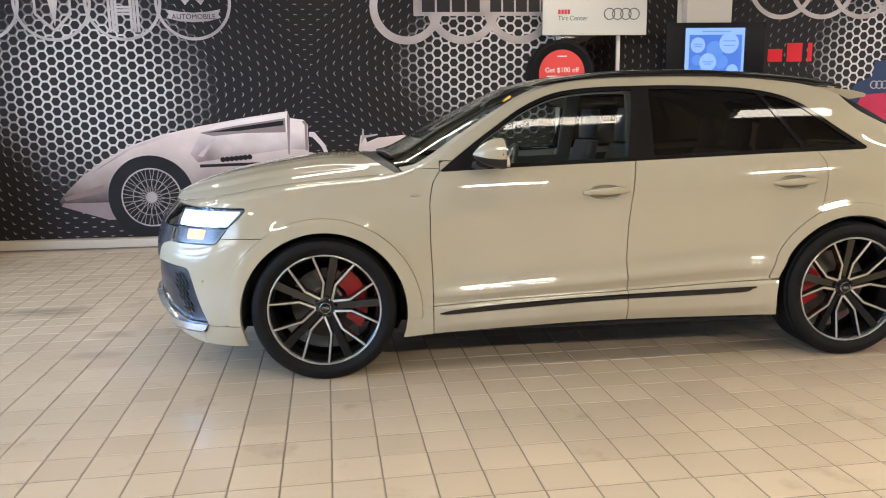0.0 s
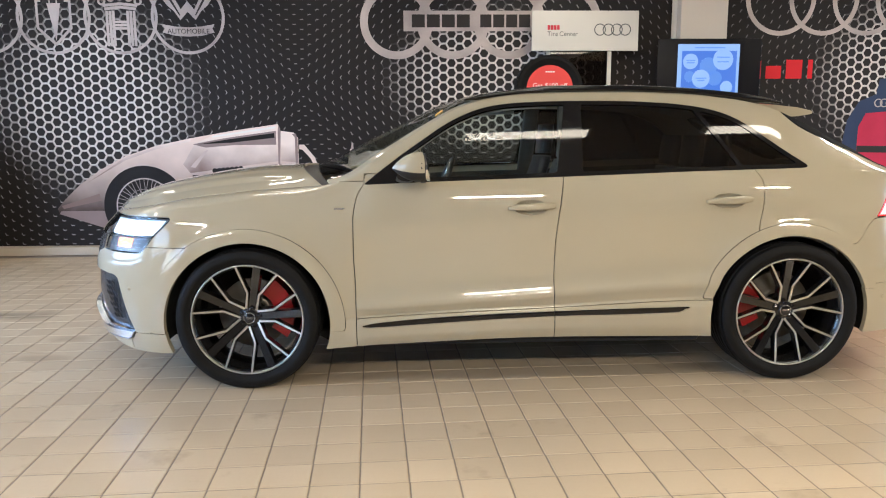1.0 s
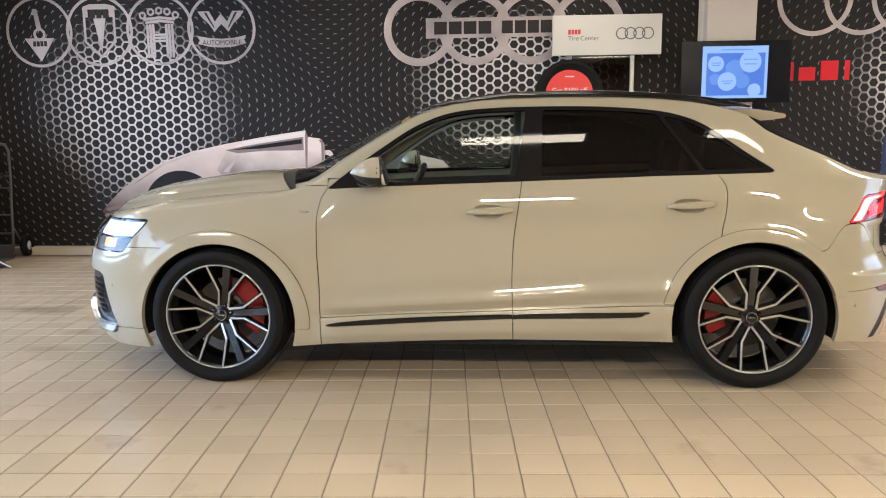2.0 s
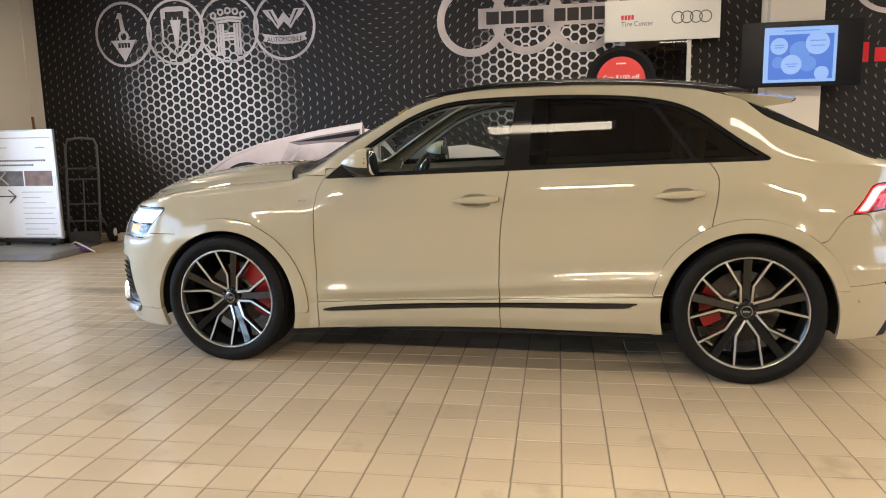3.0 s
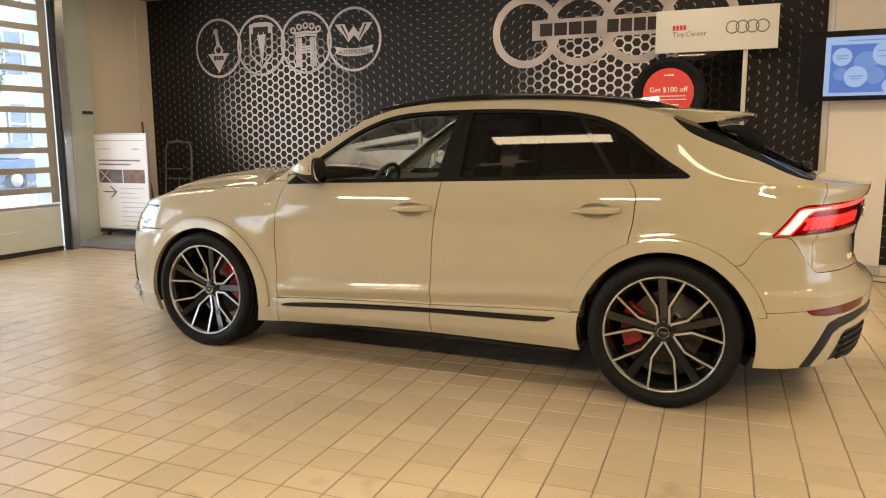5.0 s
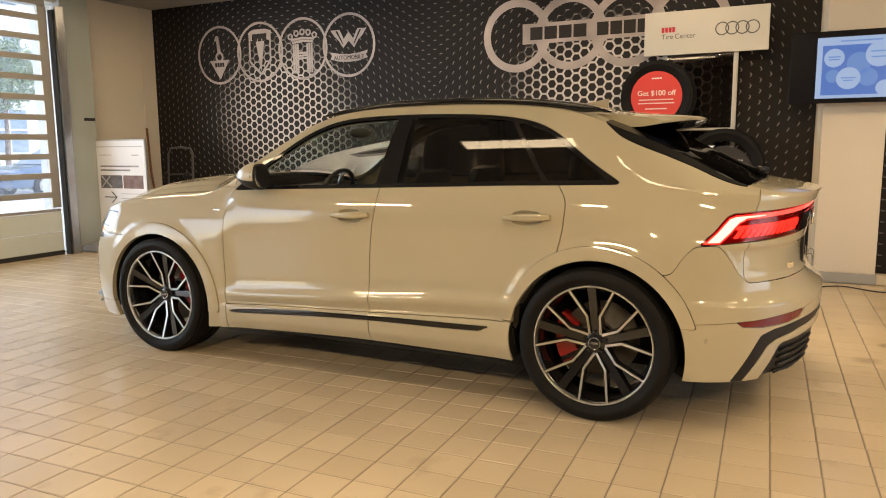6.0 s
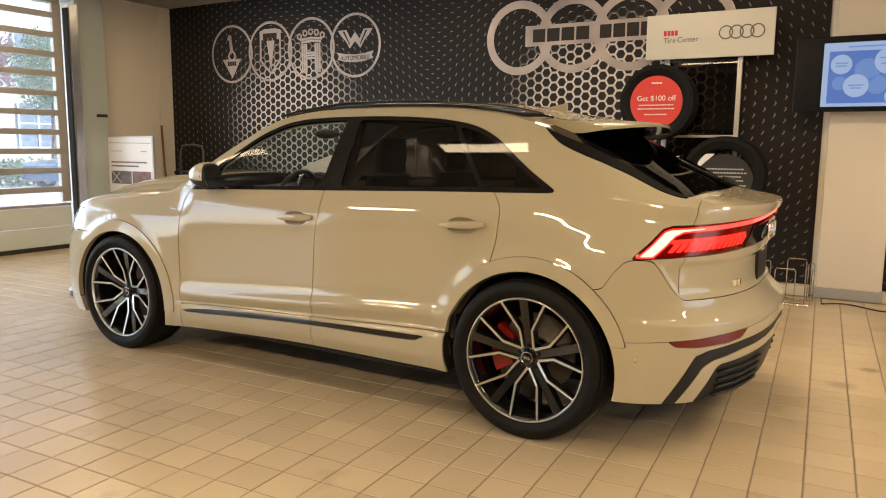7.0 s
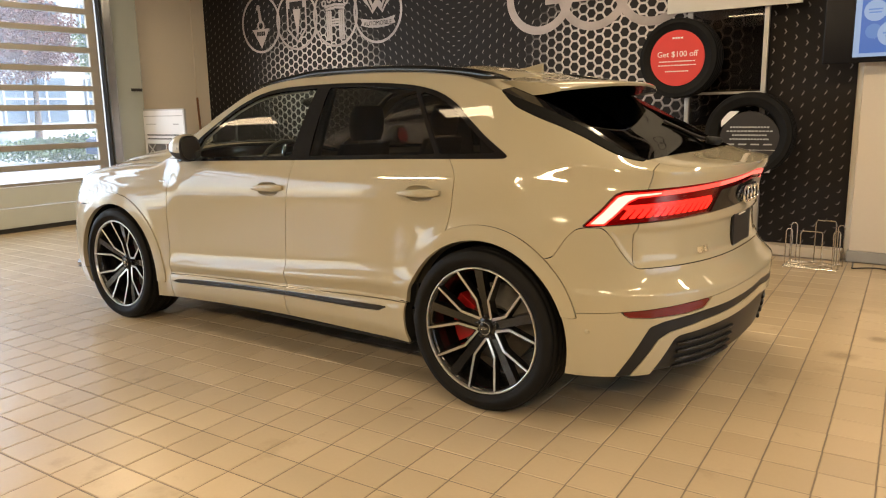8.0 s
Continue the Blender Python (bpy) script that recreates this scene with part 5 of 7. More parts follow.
for mirror in (False, True):
    kw = {"mirror": mirror}
    d1 = skin_object("front_door", front_door, PAINT, car, **kw)
    smooth_skin("handle_recess", cup_f, PAINT, d1, mirror)
    skin_object("lower_trim", trim_f, PAINT, d1, **kw)
    skin_object("trim_strip", strip_f.moved(-0.004), GLOSS_BLACK, d1, "gloss black sill strip", **kw)
    skin_object("side_window", glass_f.moved(-0.004), CLEAR_GLASS, d1, "clear green-tinted glass", 0, **kw)
    d2 = skin_object("rear_door", rear_door, PAINT, car, **kw)
    smooth_skin("handle_recess", cup_r, PAINT, d2, mirror)
    skin_object("lower_trim", trim_r, PAINT, d2, **kw)
    skin_object("trim_strip", strip_r.moved(-0.004), GLOSS_BLACK, d2, "gloss black sill strip", **kw)
    skin_object("side_window", glass_r.moved(-0.004), DARK_GLASS, d2, "dark privacy glass", 0, **kw)
    skin_object("quarter_window", glass_q.moved(-0.004), DARK_GLASS, car, "dark privacy glass", 0, **kw)
    skin_object("window_trim", window_trim, GLOSS_BLACK, car, "gloss black window surround", **kw)
    skin_object("front_wing", fender, PAINT, car, **kw)
    skin_object("wheel_arch_flare", flare_f.moved(0.006), PAINT, car, depth=0.03, **kw)
    skin_object("wheel_arch_flare", flare_r.moved(0.006), PAINT, car, depth=0.03, **kw)
    skin_object("body_side", body, PAINT, car, **kw)
    fb = skin_object("front_bumper", front_bumper, PAINT, car, depth=0.03, **kw)
    skin_object("lower_lip", lower_lip, PAINT, fb, depth=0.03, **kw)
    skin_object("air_intake", intake.moved(-0.022), INTAKE_PLASTIC, fb, "black air intake", 0, **kw)
    skin_object("blade", front_blade.moved(0.018), SATIN_METAL, fb, "satin silver front blade", 0.03, **kw)
    skin_object("blade", front_blade_i.moved(0.018), SATIN_METAL, fb, "satin silver front blade", 0.03, **kw)
    skin_object("grille", grille.moved(-0.008), INTAKE_PLASTIC, fb, "black grille frame", **kw)
    rb = skin_object("rear_bumper", rear_bumper, PAINT, car, **kw)
    skin_object("lower_section", rear_bumper_low, PAINT, rb, depth=0.03, **kw)
    skin_object("blade", blade.moved(-0.002), SATIN_BLACK, rb, "satin black trim blade", **kw)
    skin_object("diffuser", diffuser.moved(-0.025), SATIN_BLACK, rb, "black diffuser with slats", **kw)
    skin_object("reflector", fog_low.moved(-0.003), RED_LENS, rb, "red rear reflector", **kw)
    skin_object("reflector", fog_up.moved(-0.003), RED_LENS, rb, "red rear reflector", **kw)
    skin_object("tailgate", tailgate, PAINT, car, **kw)
    skin_object("bonnet", bonnet, PAINT, car, **kw)
    skin_object("cowl", cowl.moved(-0.015), SATIN_BLACK, car, "black plastic cowl", **kw)
    w = skin_object("windscreen", windscreen, CLEAR_GLASS, car, "clear windscreen", 0, **kw)
    skin_object("a_pillar", a_pillar_top, PAINT, car, **kw)
    skin_object("roof", roof, PAINT, car, **kw)
    skin_object("sunroof", sunroof.moved(-0.002), GLOSS_BLACK, car, "dark glass sunroof", **kw)
    skin_object("rear_window", rear_glass, REAR_GLASS, car, "dark heated rear window", 0, **kw)
    skin_object("rear_window_frame", rear_frame.moved(0.001), GLOSS_BLACK, car, "gloss black rear window surround", **kw)
    skin_object("deck", deck, PAINT, car, **kw)
    skin_object("rear_window_frame", frame_side.moved(0.001), SEAL_BLACK, car, "black rear window surround", **kw)
    # cabin side of the skin
    card, _ = whole.take(both(lambda V: belt_z(V[:, 0]) - 0.01 - V[:, 2], lambda V: V[:, 0] - 0.40, lambda V: 3.3 - V[:, 0], lambda V: V[:, 2] - 0.3), 0)
    skin_object("door_card", card.moved(-0.09), INTERIOR, car, "dark door lining", 0, **kw)
    skin_object("pillar_lining", window_trim.keep(lambda V: np.minimum(1.66 - V[:, 0], V[:, 2] - 1.16)).moved(-0.03), HEADLINER, car, "pale grey pillar lining", 0, **kw)
    skin_object("headliner", roof.moved(-0.035), HEADLINER, car, "pale grey headliner", 0, **kw)
    skin_object("headliner", sunroof.moved(-0.035), HEADLINER, car, "pale grey headliner", 0, **kw)


# ---- lamps ----
def lamp_bits(mirror):
    kw = {"mirror": mirror}
    h = skin_object("headlight", headlamp.moved(-0.024), LAMP_GREY, car, "lit headlight with a white running lamp and an amber lamp", 0, **kw)
    side_wall, _ = headlamp.take(lambda V: 0.006 - poly_field(HEAD)(V), 0.0)
    skin_object("housing_edge", side_wall.moved(-0.004), GLOSS_BLACK, h, "black housing edge", 0.008, **kw)
    drl, rest_ = headlamp.take(poly_field([(-0.965, 0.930), (-0.445, 0.935), (-0.522, 0.850), (-0.895, 0.850)]), 0.002)
    edge, drl = drl.take(lambda V: np.maximum(V[:, 2] - 0.921, V[:, 6] + 0.56 + 0.5 * (0.90 - V[:, 2])), 0.0)
    skin_object("lamp_edge", edge.moved(-0.014), DRL_SOFT, h, "dim bluish light guide", 0, **kw)
    skin_object("running_lamp", drl.moved(-0.017), DRL_GLOW, h, "glowing white running lamp", 0, **kw)
    for k in (1, 4, 6):
        a = -0.92 + 0.055 * k
        fin_, _ = headlamp.take(poly_field([(a, 0.918), (a + 0.005, 0.918), (a + 0.030, 0.858), (a + 0.025, 0.858)]), 0.0)
        if fin_.F:
            skin_object("lamp_rib", fin_.moved(-0.012), LAMP_GREY, h, "grey lamp rib", 0.01, **kw)
    lid, _ = headlamp.take(poly_field([(-1.10, 0.850), (-0.500, 0.850), (-0.506, 0.838), (-1.10, 0.838)]), 0.0)
    skin_object("divider", lid.moved(-0.008), GLOSS_BLACK, h, "black divider", 0.008, **kw)
    corner, _ = headlamp.take(poly_field([(-1.10, 0.945), (-0.985, 0.945), (-0.905, 0.85), (-1.10, 0.85)]), 0.0)
    skin_object("corner_cover", corner.moved(-0.006), GLOSS_BLACK, h, "gloss black corner", 0.008, **kw)
    amb, rest_ = rest_.take(poly_field([(-0.790, 0.834), (-0.655, 0.834), (-0.660, 0.782), (-0.790, 0.782)]), 0.002)
    skin_object("turn_lamp", amb.moved(-0.015), AMBER_GLOW, h, "glowing amber lamp", 0, **kw)
    refl, _ = rest_.take(poly_field([(-0.89, 0.836), (-0.54, 0.836), (-0.585, 0.785), (-0.89, 0.785)]), 0.0)
    skin_object("reflector", refl.moved(-0.018), REFLECTOR, h, "grey reflector", 0, **kw)
    skin_object("lens", headlamp.moved(-0.001), LENS_GLASS, h, "clear lens", 0.004, **kw)
    t = skin_object("tail_light", tail_lamp.moved(-0.014), RED_LENS, car, "lit red tail light with a bright outline", 0.0, **kw)
    arc, rest_ = tail_lamp.take(poly_field([(3.500, 0.918), (3.553, 0.978), (3.600, 1.040), (3.63, 1.051), (3.80, 1.058), (4.15, 1.074), (4.60, 1.096), (4.60, 1.078), (4.15, 1.055), (3.80, 1.038), (3.69, 1.030), (3.655, 1.012), (3.615, 0.962), (3.575, 0.920)]), 0.0)
    bright, bar = arc.take(lambda V: 3.80 - V[:, 6], 0.0)
    core, halo = bright.take(lambda V: 0.013 - np.abs(poly_field([(3.500, 0.918), (3.553, 0.978), (3.600, 1.040), (3.63, 1.051), (3.80, 1.058), (3.80, 1.038), (3.69, 1.030), (3.655, 1.012), (3.615, 0.962), (3.575, 0.920)])(V) - 0.020), 0.0)
    skin_object("light_line", core.moved(-0.006), WHITE_RED_GLOW, t, "bright outer light line", 0, **kw)
    skin_object("light_line_edge", halo.moved(-0.006), RED_GLOW, t, "glowing red edge of the light line", 0, **kw)
    skin_object("light_bar", bar.moved(-0.006), BAR_GLOW, t, "glowing red light bar", 0, **kw)
    for k in range(13):
        a = 3.635 + 0.037 * k
        zb_ = 0.946 + 0.0014 * k
        seg, _ = rest_.take(poly_field([(a, zb_), (a + 0.024, zb_), (a + 0.052, zb_ + 0.034), (a + 0.034, zb_ + 0.056), (a - 0.004, zb_ + 0.056), (a - 0.004, zb_ + 0.044), (a + 0.022, zb_ + 0.036)]), 0.0)
        if seg.F:
            skin_object("light_segment", seg.moved(-0.008), RED_GLOW, t, "glowing red segment", 0, **kw)
    panel, _ = tail_lamp.take(poly_field([(4.175, 1.040), (4.7, 1.068), (4.7, 0.955), (4.120, 0.940)]), 0.0)
    skin_object("centre_panel", panel.moved(0.002), GLOSS_BLACK, t, "gloss black panel between the lamps", 0.01, **kw)
    # clear red cover over the lamp
    skin_object("lens", tail_lamp.keep(lambda V: 4.15 - V[:, 6]).moved(-0.001), TAIL_COVER, t, "clear red cover", 0, **kw)


for mirror in (False, True):
    lamp_bits(mirror)


# ---- wheels ----
def tyre_wheel(xw, near, y_face):
    """y_face: outer face of the hub cap from the middle of the car."""
    s = -1 if near else 1
    w = empty("wheel")
    w.parent = car
    w.matrix_basis = pose(xw, 0, HUB_Z)
    w["label"] = "black and silver multi-spoke alloy wheel with a low tyre"
    Y = lambda d: s * (y_face - d)          # d: depth inwards from the hub face
    R = TYRE_R
    prof = [(0.300, Y(0.215)), (0.315, Y(0.238)), (0.350, Y(0.245)), (R - 0.014, Y(0.225)), (R - 0.003, Y(0.195))]
    for k in range(5):
        y0 = 0.172 - 0.047 * k
        prof += [(R, Y(y0 + 0.016)), (R, Y(y0 - 0.014)), (R - 0.007, Y(y0 - 0.016)), (R - 0.007, Y(y0 - 0.028))]
    prof += [(R - 0.003, Y(-0.040)), (R - 0.014, Y(-0.056)), (0.350, Y(-0.066)), (0.331, Y(-0.065)), (0.329, Y(-0.061)), (0.316, Y(-0.060)), (0.307, Y(-0.050)), (0.300, Y(-0.030))]
    prof[0], prof[1] = (0.288, Y(0.215)), (0.303, Y(0.238))
    link("tyre", *lathe(prof, 96), RUBBER, w, "low-profile black tyre", True)
    link("barrel", *lathe([(0.303, Y(-0.042)), (0.291, Y(-0.036)), (0.283, Y(-0.01)), (0.272, Y(0.04)), (0.266, Y(0.14)), (0.288, Y(0.215))], 72), WHEEL_BLACK, w, "", True)
    link("rim_edge", *lathe([(0.294, Y(-0.036)), (0.2965, Y(-0.0515)), (0.2975, Y(-0.053)), (0.3030, Y(-0.053)), (0.3045, Y(-0.0505)), (0.307, Y(-0.044))], 96), SILVER, w, "machined silver rim edge", True)
    link("hub", *lathe([(0.0, Y(0.016)), (0.044, Y(0.016)), (0.064, Y(0.030)), (0.072, Y(0.09)), (0.0, Y(0.09))], 40), WHEEL_BLACK, w, "", True)
    cap_ = link("centre_cap", *lathe([(0.0, Y(-0.001)), (0.028, Y(-0.001)), (0.034, Y(0.004)), (0.036, Y(0.014))], 40), GLOSS_BLACK, w, "black centre cap with four rings", True)
    rings_ = [lathe([(0.0045, Y(-0.0022)), (0.0058, Y(-0.0022)), (0.0058, Y(-0.0005)), (0.0045, Y(-0.0005))], 16, "y", (dx, 0, 0), True) for dx in (-0.0120, -0.0040, 0.0040, 0.0120)]
    link("emblem", *join(*rings_, lathe([(0.0285, Y(-0.0025)), (0.0305, Y(-0.0022)), (0.0305, Y(0.003)), (0.0285, Y(0.001))], 40, "y", (0, 0, 0), True)), CHROME, cap_, "chrome rings", True)
    turn0 = -102 if xw < 1 else -88

    def bar_mesh(p, q, wa, wb, d0, d1, ta, tb):
        """A spoke from p to q in the wheel plane: widths wa, wb, face depth d0 to d1, thickness ta to tb."""
        dx, dz = q[0] - p[0], q[1] - p[1]
        l = math.hypot(dx, dz)
        nx, nz = -dz / l, dx / l
        vs = []
        for (px, pz), ww, dd, tt in ((p, wa, d0, ta), (q, wb, d1, tb)):
            for sg, dep in ((-1, dd), (1, dd), (1.35, dd + tt), (-1.35, dd + tt)):
                vs.append((px + nx * ww / 2 * sg, Y(dep), pz + nz * ww / 2 * sg))
        return vs, [(0, 1, 5, 4), (1, 2, 6, 5), (2, 3, 7, 6), (3, 0, 4, 7), (0, 3, 2, 1), (4, 5, 6, 7)]

    pol = lambda r, a: (r * math.cos(radians(a)), r * math.sin(radians(a)))
    for k in range(5):
        a = turn0 + 72 * k
        c = a + 36
        link("dark_spoke", *bar_mesh(pol(0.050, c), pol(0.291, c), 0.034, 0.043, 0.024, -0.036, 0.05, 0.03), WHEEL_BLACK, w)
        b_l, b_f = [], []
        for sg in (-1, 1):
            p0, p1, p2 = pol(0.053, a + sg * 4), pol(0.143, a + sg * 23), pol(0.297, a + sg * 14)
            b_l += [bar_mesh(p0, p1, 0.020, 0.019, 0.0185, -0.010, 0.045, 0.04), bar_mesh(p1, p2, 0.019, 0.017, -0.010, -0.046, 0.04, 0.03)]
            b_f += [bar_mesh(p0, p1, 0.0105, 0.0092, 0.016, -0.0125, 0.003, 0.003), bar_mesh(p1, p2, 0.0092, 0.0085, -0.0125, -0.0495, 0.003, 0.003), lathe([(0.0, Y(-0.0127)), (0.0046, Y(-0.0125)), (0.0046, Y(-0.009))], 12, "y", (p1[0], 0, p1[1]))]
        y_sp = link("forked_spoke", *join(*b_l), WHEEL_BLACK, w)
        link("machined_face", *join(*b_f), SILVER, y_sp, "machined silver spoke face")
        bx, bz = pol(0.050, c)
        link("wheel_bolt", *lathe([(0.0, Y(0.010)), (0.010, Y(0.010)), (0.0115, Y(0.013)), (0.0115, Y(0.03))], 12, "y", (bx, 0, bz)), GLOSS_BLACK, w, "", True)
    link("brake_disc", *lathe([(0.07, Y(0.13)), (0.10, Y(0.105)), (0.10, Y(0.125)), (0.195, Y(0.125)), (0.195, Y(0.155)), (0.09, Y(0.155))], 64), STEEL_DISC, w, "worn steel brake disc", True)
    # caliper on the rear of the front wheels and the front of the rear wheels
    side = 1 if xw < 1 else -1
    base = 0 if side > 0 else 180
    ang = [base + side * t for t in (62, 50, 36, 20, 4, -12, -26, -36)] if xw < 1 else [base + side * t for t in (34, 24, 12, 0, -12, -22, -30)]
    outline = [pol(0.232, t) for t in ang] + [pol(0.128, t) for t in reversed(ang)]
    link("brake_caliper", *prism(outline, Y(0.085), Y(0.165)), CALIPER, w, "red painted brake caliper")
    return w


for xw in (0.0, WHEELBASE):
    for near in (True, False):
        tyre_wheel(xw, near, 0.924)

# wheel wells and underbody
for xw in (0.0, WHEELBASE):
    for s in (-1, 1):
        vs, fs = lathe([(ARCH_R + 0.012, s * 0.945), (ARCH_R + 0.012, s * 0.60), (0.05, s * 0.60)], 48, "y", (xw, 0, HUB_Z))
        link("wheel_well", vs, [f for f in fs if sum(vs[i][2] for i in f) / len(f) > 0.27], LINER, car, "black wheel well lining")
part("underbody", box(bmesh.new(), (-0.80, -0.60, 0.21), (3.58, 0.60, 0.34), 0.02), LINER, car, "dark underbody")
part("floor_pan", box(bmesh.new(), (0.47, -0.90, 0.215), (2.52, 0.90, 0.34), 0.02), LINER, car, "dark underbody")
part("bulkhead", box(bmesh.new(), (0.42, -0.80, 0.30), (0.46, 0.80, 1.02)), LINER, car, "dark bulkhead")
part("rear_fill", box(bmesh.new(), (3.45, -0.72, 0.30), (3.70, 0.72, 0.60)), LINER, car, "dark rear structure")
part("front_fill", box(bmesh.new(), (-0.80, -0.55, 0.30), (-0.45, 0.55, 0.80)), LINER, car, "dark front structure")

# ---- car details ----
_flat = PS[:, 39:-61].reshape(-1, 4)


def side_w(x, z):
    """Half width of the near side at a place of the side view."""
    d = (_flat[:, 0] - x) ** 2 + (_flat[:, 2] - z) ** 2
    return -float(_flat[int(np.argmin(d)), 1])


_rear = PS[:, -TAIL_COLS:].reshape(-1, 4)


def tail_point(y, z):
    """Place on the tail at a distance y from the middle and a height z."""
    d = (_rear[:, 1] + y) ** 2 + (_rear[:, 2] - z) ** 2
    return float(_rear[int(np.argmin(d)), 0])


def loft(sections, closed=False):
    """Verts and faces through rings of equal length."""
    n = len(sections[0])
    vs = [tuple(p) for s in sections for p in s]
    fs = [(i * n + k, i * n + (k + 1) % n, (i + 1) * n + (k + 1) % n, (i + 1) * n + k) for i in range(len(sections) - 1) for k in range(n)]
    fs += [tuple(range(n))[::-1], tuple((len(sections) - 1) * n + k for k in range(n))]
    return vs, fs


def oval(c, ax, bx, n=16, power=2.0):
    c, ax, bx = Vector(c), Vector(ax), Vector(bx)
    out = []
    for k in range(n):
        t = 2 * math.pi * k / n
        ct, st = math.cos(t), math.sin(t)
        out.append(c + ax * math.copysign(abs(ct) ** (2 / power), ct) + bx * math.copysign(abs(st) ** (2 / power), st))
    return out


def smooth_object(name, vf, material, parent, label="", sgn=1):
    vs, fs = vf
    if sgn < 0:
        vs = [(v[0], -v[1], v[2]) for v in vs]
        fs = [f[::-1] for f in fs]
    o = link(name, vs, fs, material, parent, label, True)
    o.data.set_sharp_from_angle(angle=radians(45))
    return o


doors = [o for o in car.children if o.name.startswith(("front_door", "rear_door"))]


def door_handle(x0, x1, z0, door_ob, sgn):
    sec = []
    for k in range(13):
        t = k / 12
        x = x0 + (x1 - x0) * t
        w = side_w(x, z0)
        e = math.sin(math.pi * min(max(t, 0.015), 0.985)) ** 0.24
        zz = z0 + 0.012 * t
        sec.append(oval((x, -(w + 0.016 * e), zz), (0, 0.013 * e + 0.003, 0), (0, 0, 0.0215 * e * (0.72 + 0.36 * t)), 16, 3.6))
    smooth_object("handle", loft(sec), PAINT, door_ob, "body-coloured handle", sgn)


for o in doors:
    near = sum(v.co.y for v in o.data.vertices) < 0
    if o.name.startswith("front_door"):
        door_handle(1.419, 1.676, 0.984, o, 1 if near else -1)
    else:
        door_handle(2.508, 2.760, 1.010, o, 1 if near else -1)


def wing_mirror(sgn):
    def shell(lo, hi, k0=0, k1=13):
        secs = []
        for k in range(k0, k1):
            t = k / 12
            x = 0.800 + 0.150 * t
            g = math.sin(math.pi / 2 * t) ** 0.72
            g = max(g, 0.06)
            cy, cz = -1.035 + 0.02 * t, 1.208 - 0.004 * t
            ring_ = []
            for a in np.linspace(lo, hi, 18):
                c, s_ = math.cos(a), math.sin(a)
                ring_.append((x + (0.018 * abs(c) if t == 1 else 0), cy + 0.074 * g * math.copysign(abs(c) ** 0.75, c), cz + (0.088 if s_ > 0 else 0.072) * g * math.copysign(abs(s_) ** 0.8, s_)))
            secs.append(ring_)
        return loft(secs)
    m = smooth_object("wing_mirror", shell(-0.22, math.pi + 0.22), PAINT, car, "wing mirror with a painted cap and black lower shell", sgn)
    smooth_object("lower_shell", shell(math.pi + 0.20, 2 * math.pi - 0.20), SATIN_BLACK, m, "black lower shell", sgn)
    smooth_object("mirror_bezel", loft([oval((0.948, -1.015, 1.206), (0, 0.075, 0), (0, 0, 0.079), 24, 2.6), oval((0.972, -1.015, 1.206), (0, 0.073, 0), (0, 0, 0.077), 24, 2.6)]), SATIN_BLACK, m, "black bezel", sgn)
    tz = 0.012          # the glass leans back a little
    smooth_object("mirror_glass", loft([oval((0.968, -1.015, 1.206), (0.004, 0.063, 0), (-tz, 0, 0.067), 24, 2.6), oval((0.986, -1.015, 1.206), (0.004, 0.063, 0), (-tz, 0, 0.067), 24, 2.6)]), CHROME, m, "mirror glass", sgn)
    arm = [oval((0.86, -0.875, 1.135), (0.05, 0, 0), (0, 0, 0.018), 12), oval((0.865, -0.93, 1.145), (0.05, 0, 0), (0, 0, 0.020), 12), oval((0.875, -1.0, 1.165), (0.055, 0, 0), (0, 0, 0.03), 12)]
    smooth_object("mirror_arm", loft(arm), SATIN_BLACK, m, "black arm", sgn)


for sgn in (1, -1):
    wing_mirror(sgn)
    # roof rails
    rail_top = curve((1.20, 1.570), (1.30, 1.600), (1.45, 1.622), (1.7, 1.648), (2.08, 1.650), (2.41, 1.637), (2.74, 1.606), (2.93, 1.570), (3.0, 1.545))
    sec = []
    for k in range(41):
        t = k / 40
        x = 1.20 + 1.80 * t
        e = min(1.0, 12 * t, 12 * (1 - t))
        z = float(rail_top(x))
        y = -(float(np.interp(x, _ex, _ew)) - 0.045)
        sec.append(oval((x, y, z - 0.020 * e), (0, 0.017, 0), (0, 0, 0.005 + 0.017 * e), 12, 3))
    smooth_object("roof_rail", loft(sec), GLOSS_BLACK, car, "gloss black roof rail", sgn)
    # badge on the wing, parking sensors
    w = side_w(0.50, 0.985)
    smooth_object("wing_badge", loft([oval((0.505, -w - 0.0005, 0.985), (0.030, 0, 0), (0, 0, 0.0065), 12, 6), oval((0.505, -w - 0.004, 0.985), (0.028, 0, 0), (0, 0, 0.005), 12, 6)]), SATIN_METAL, car, "small metal badge", sgn)

# spoiler over the rear window
def cap_height(x, y):
    wb = float(np.interp(x, _ex, _ew))
    k = max(0.0, 1 - abs(y) / wb)
    zb_ = float(top_z(x))
    return zb_ + (float(cap_z(x)) - zb_) * (1 - (1 - k) ** (2.6 + 1.6 * float(ease(2.95, 3.15, x))))


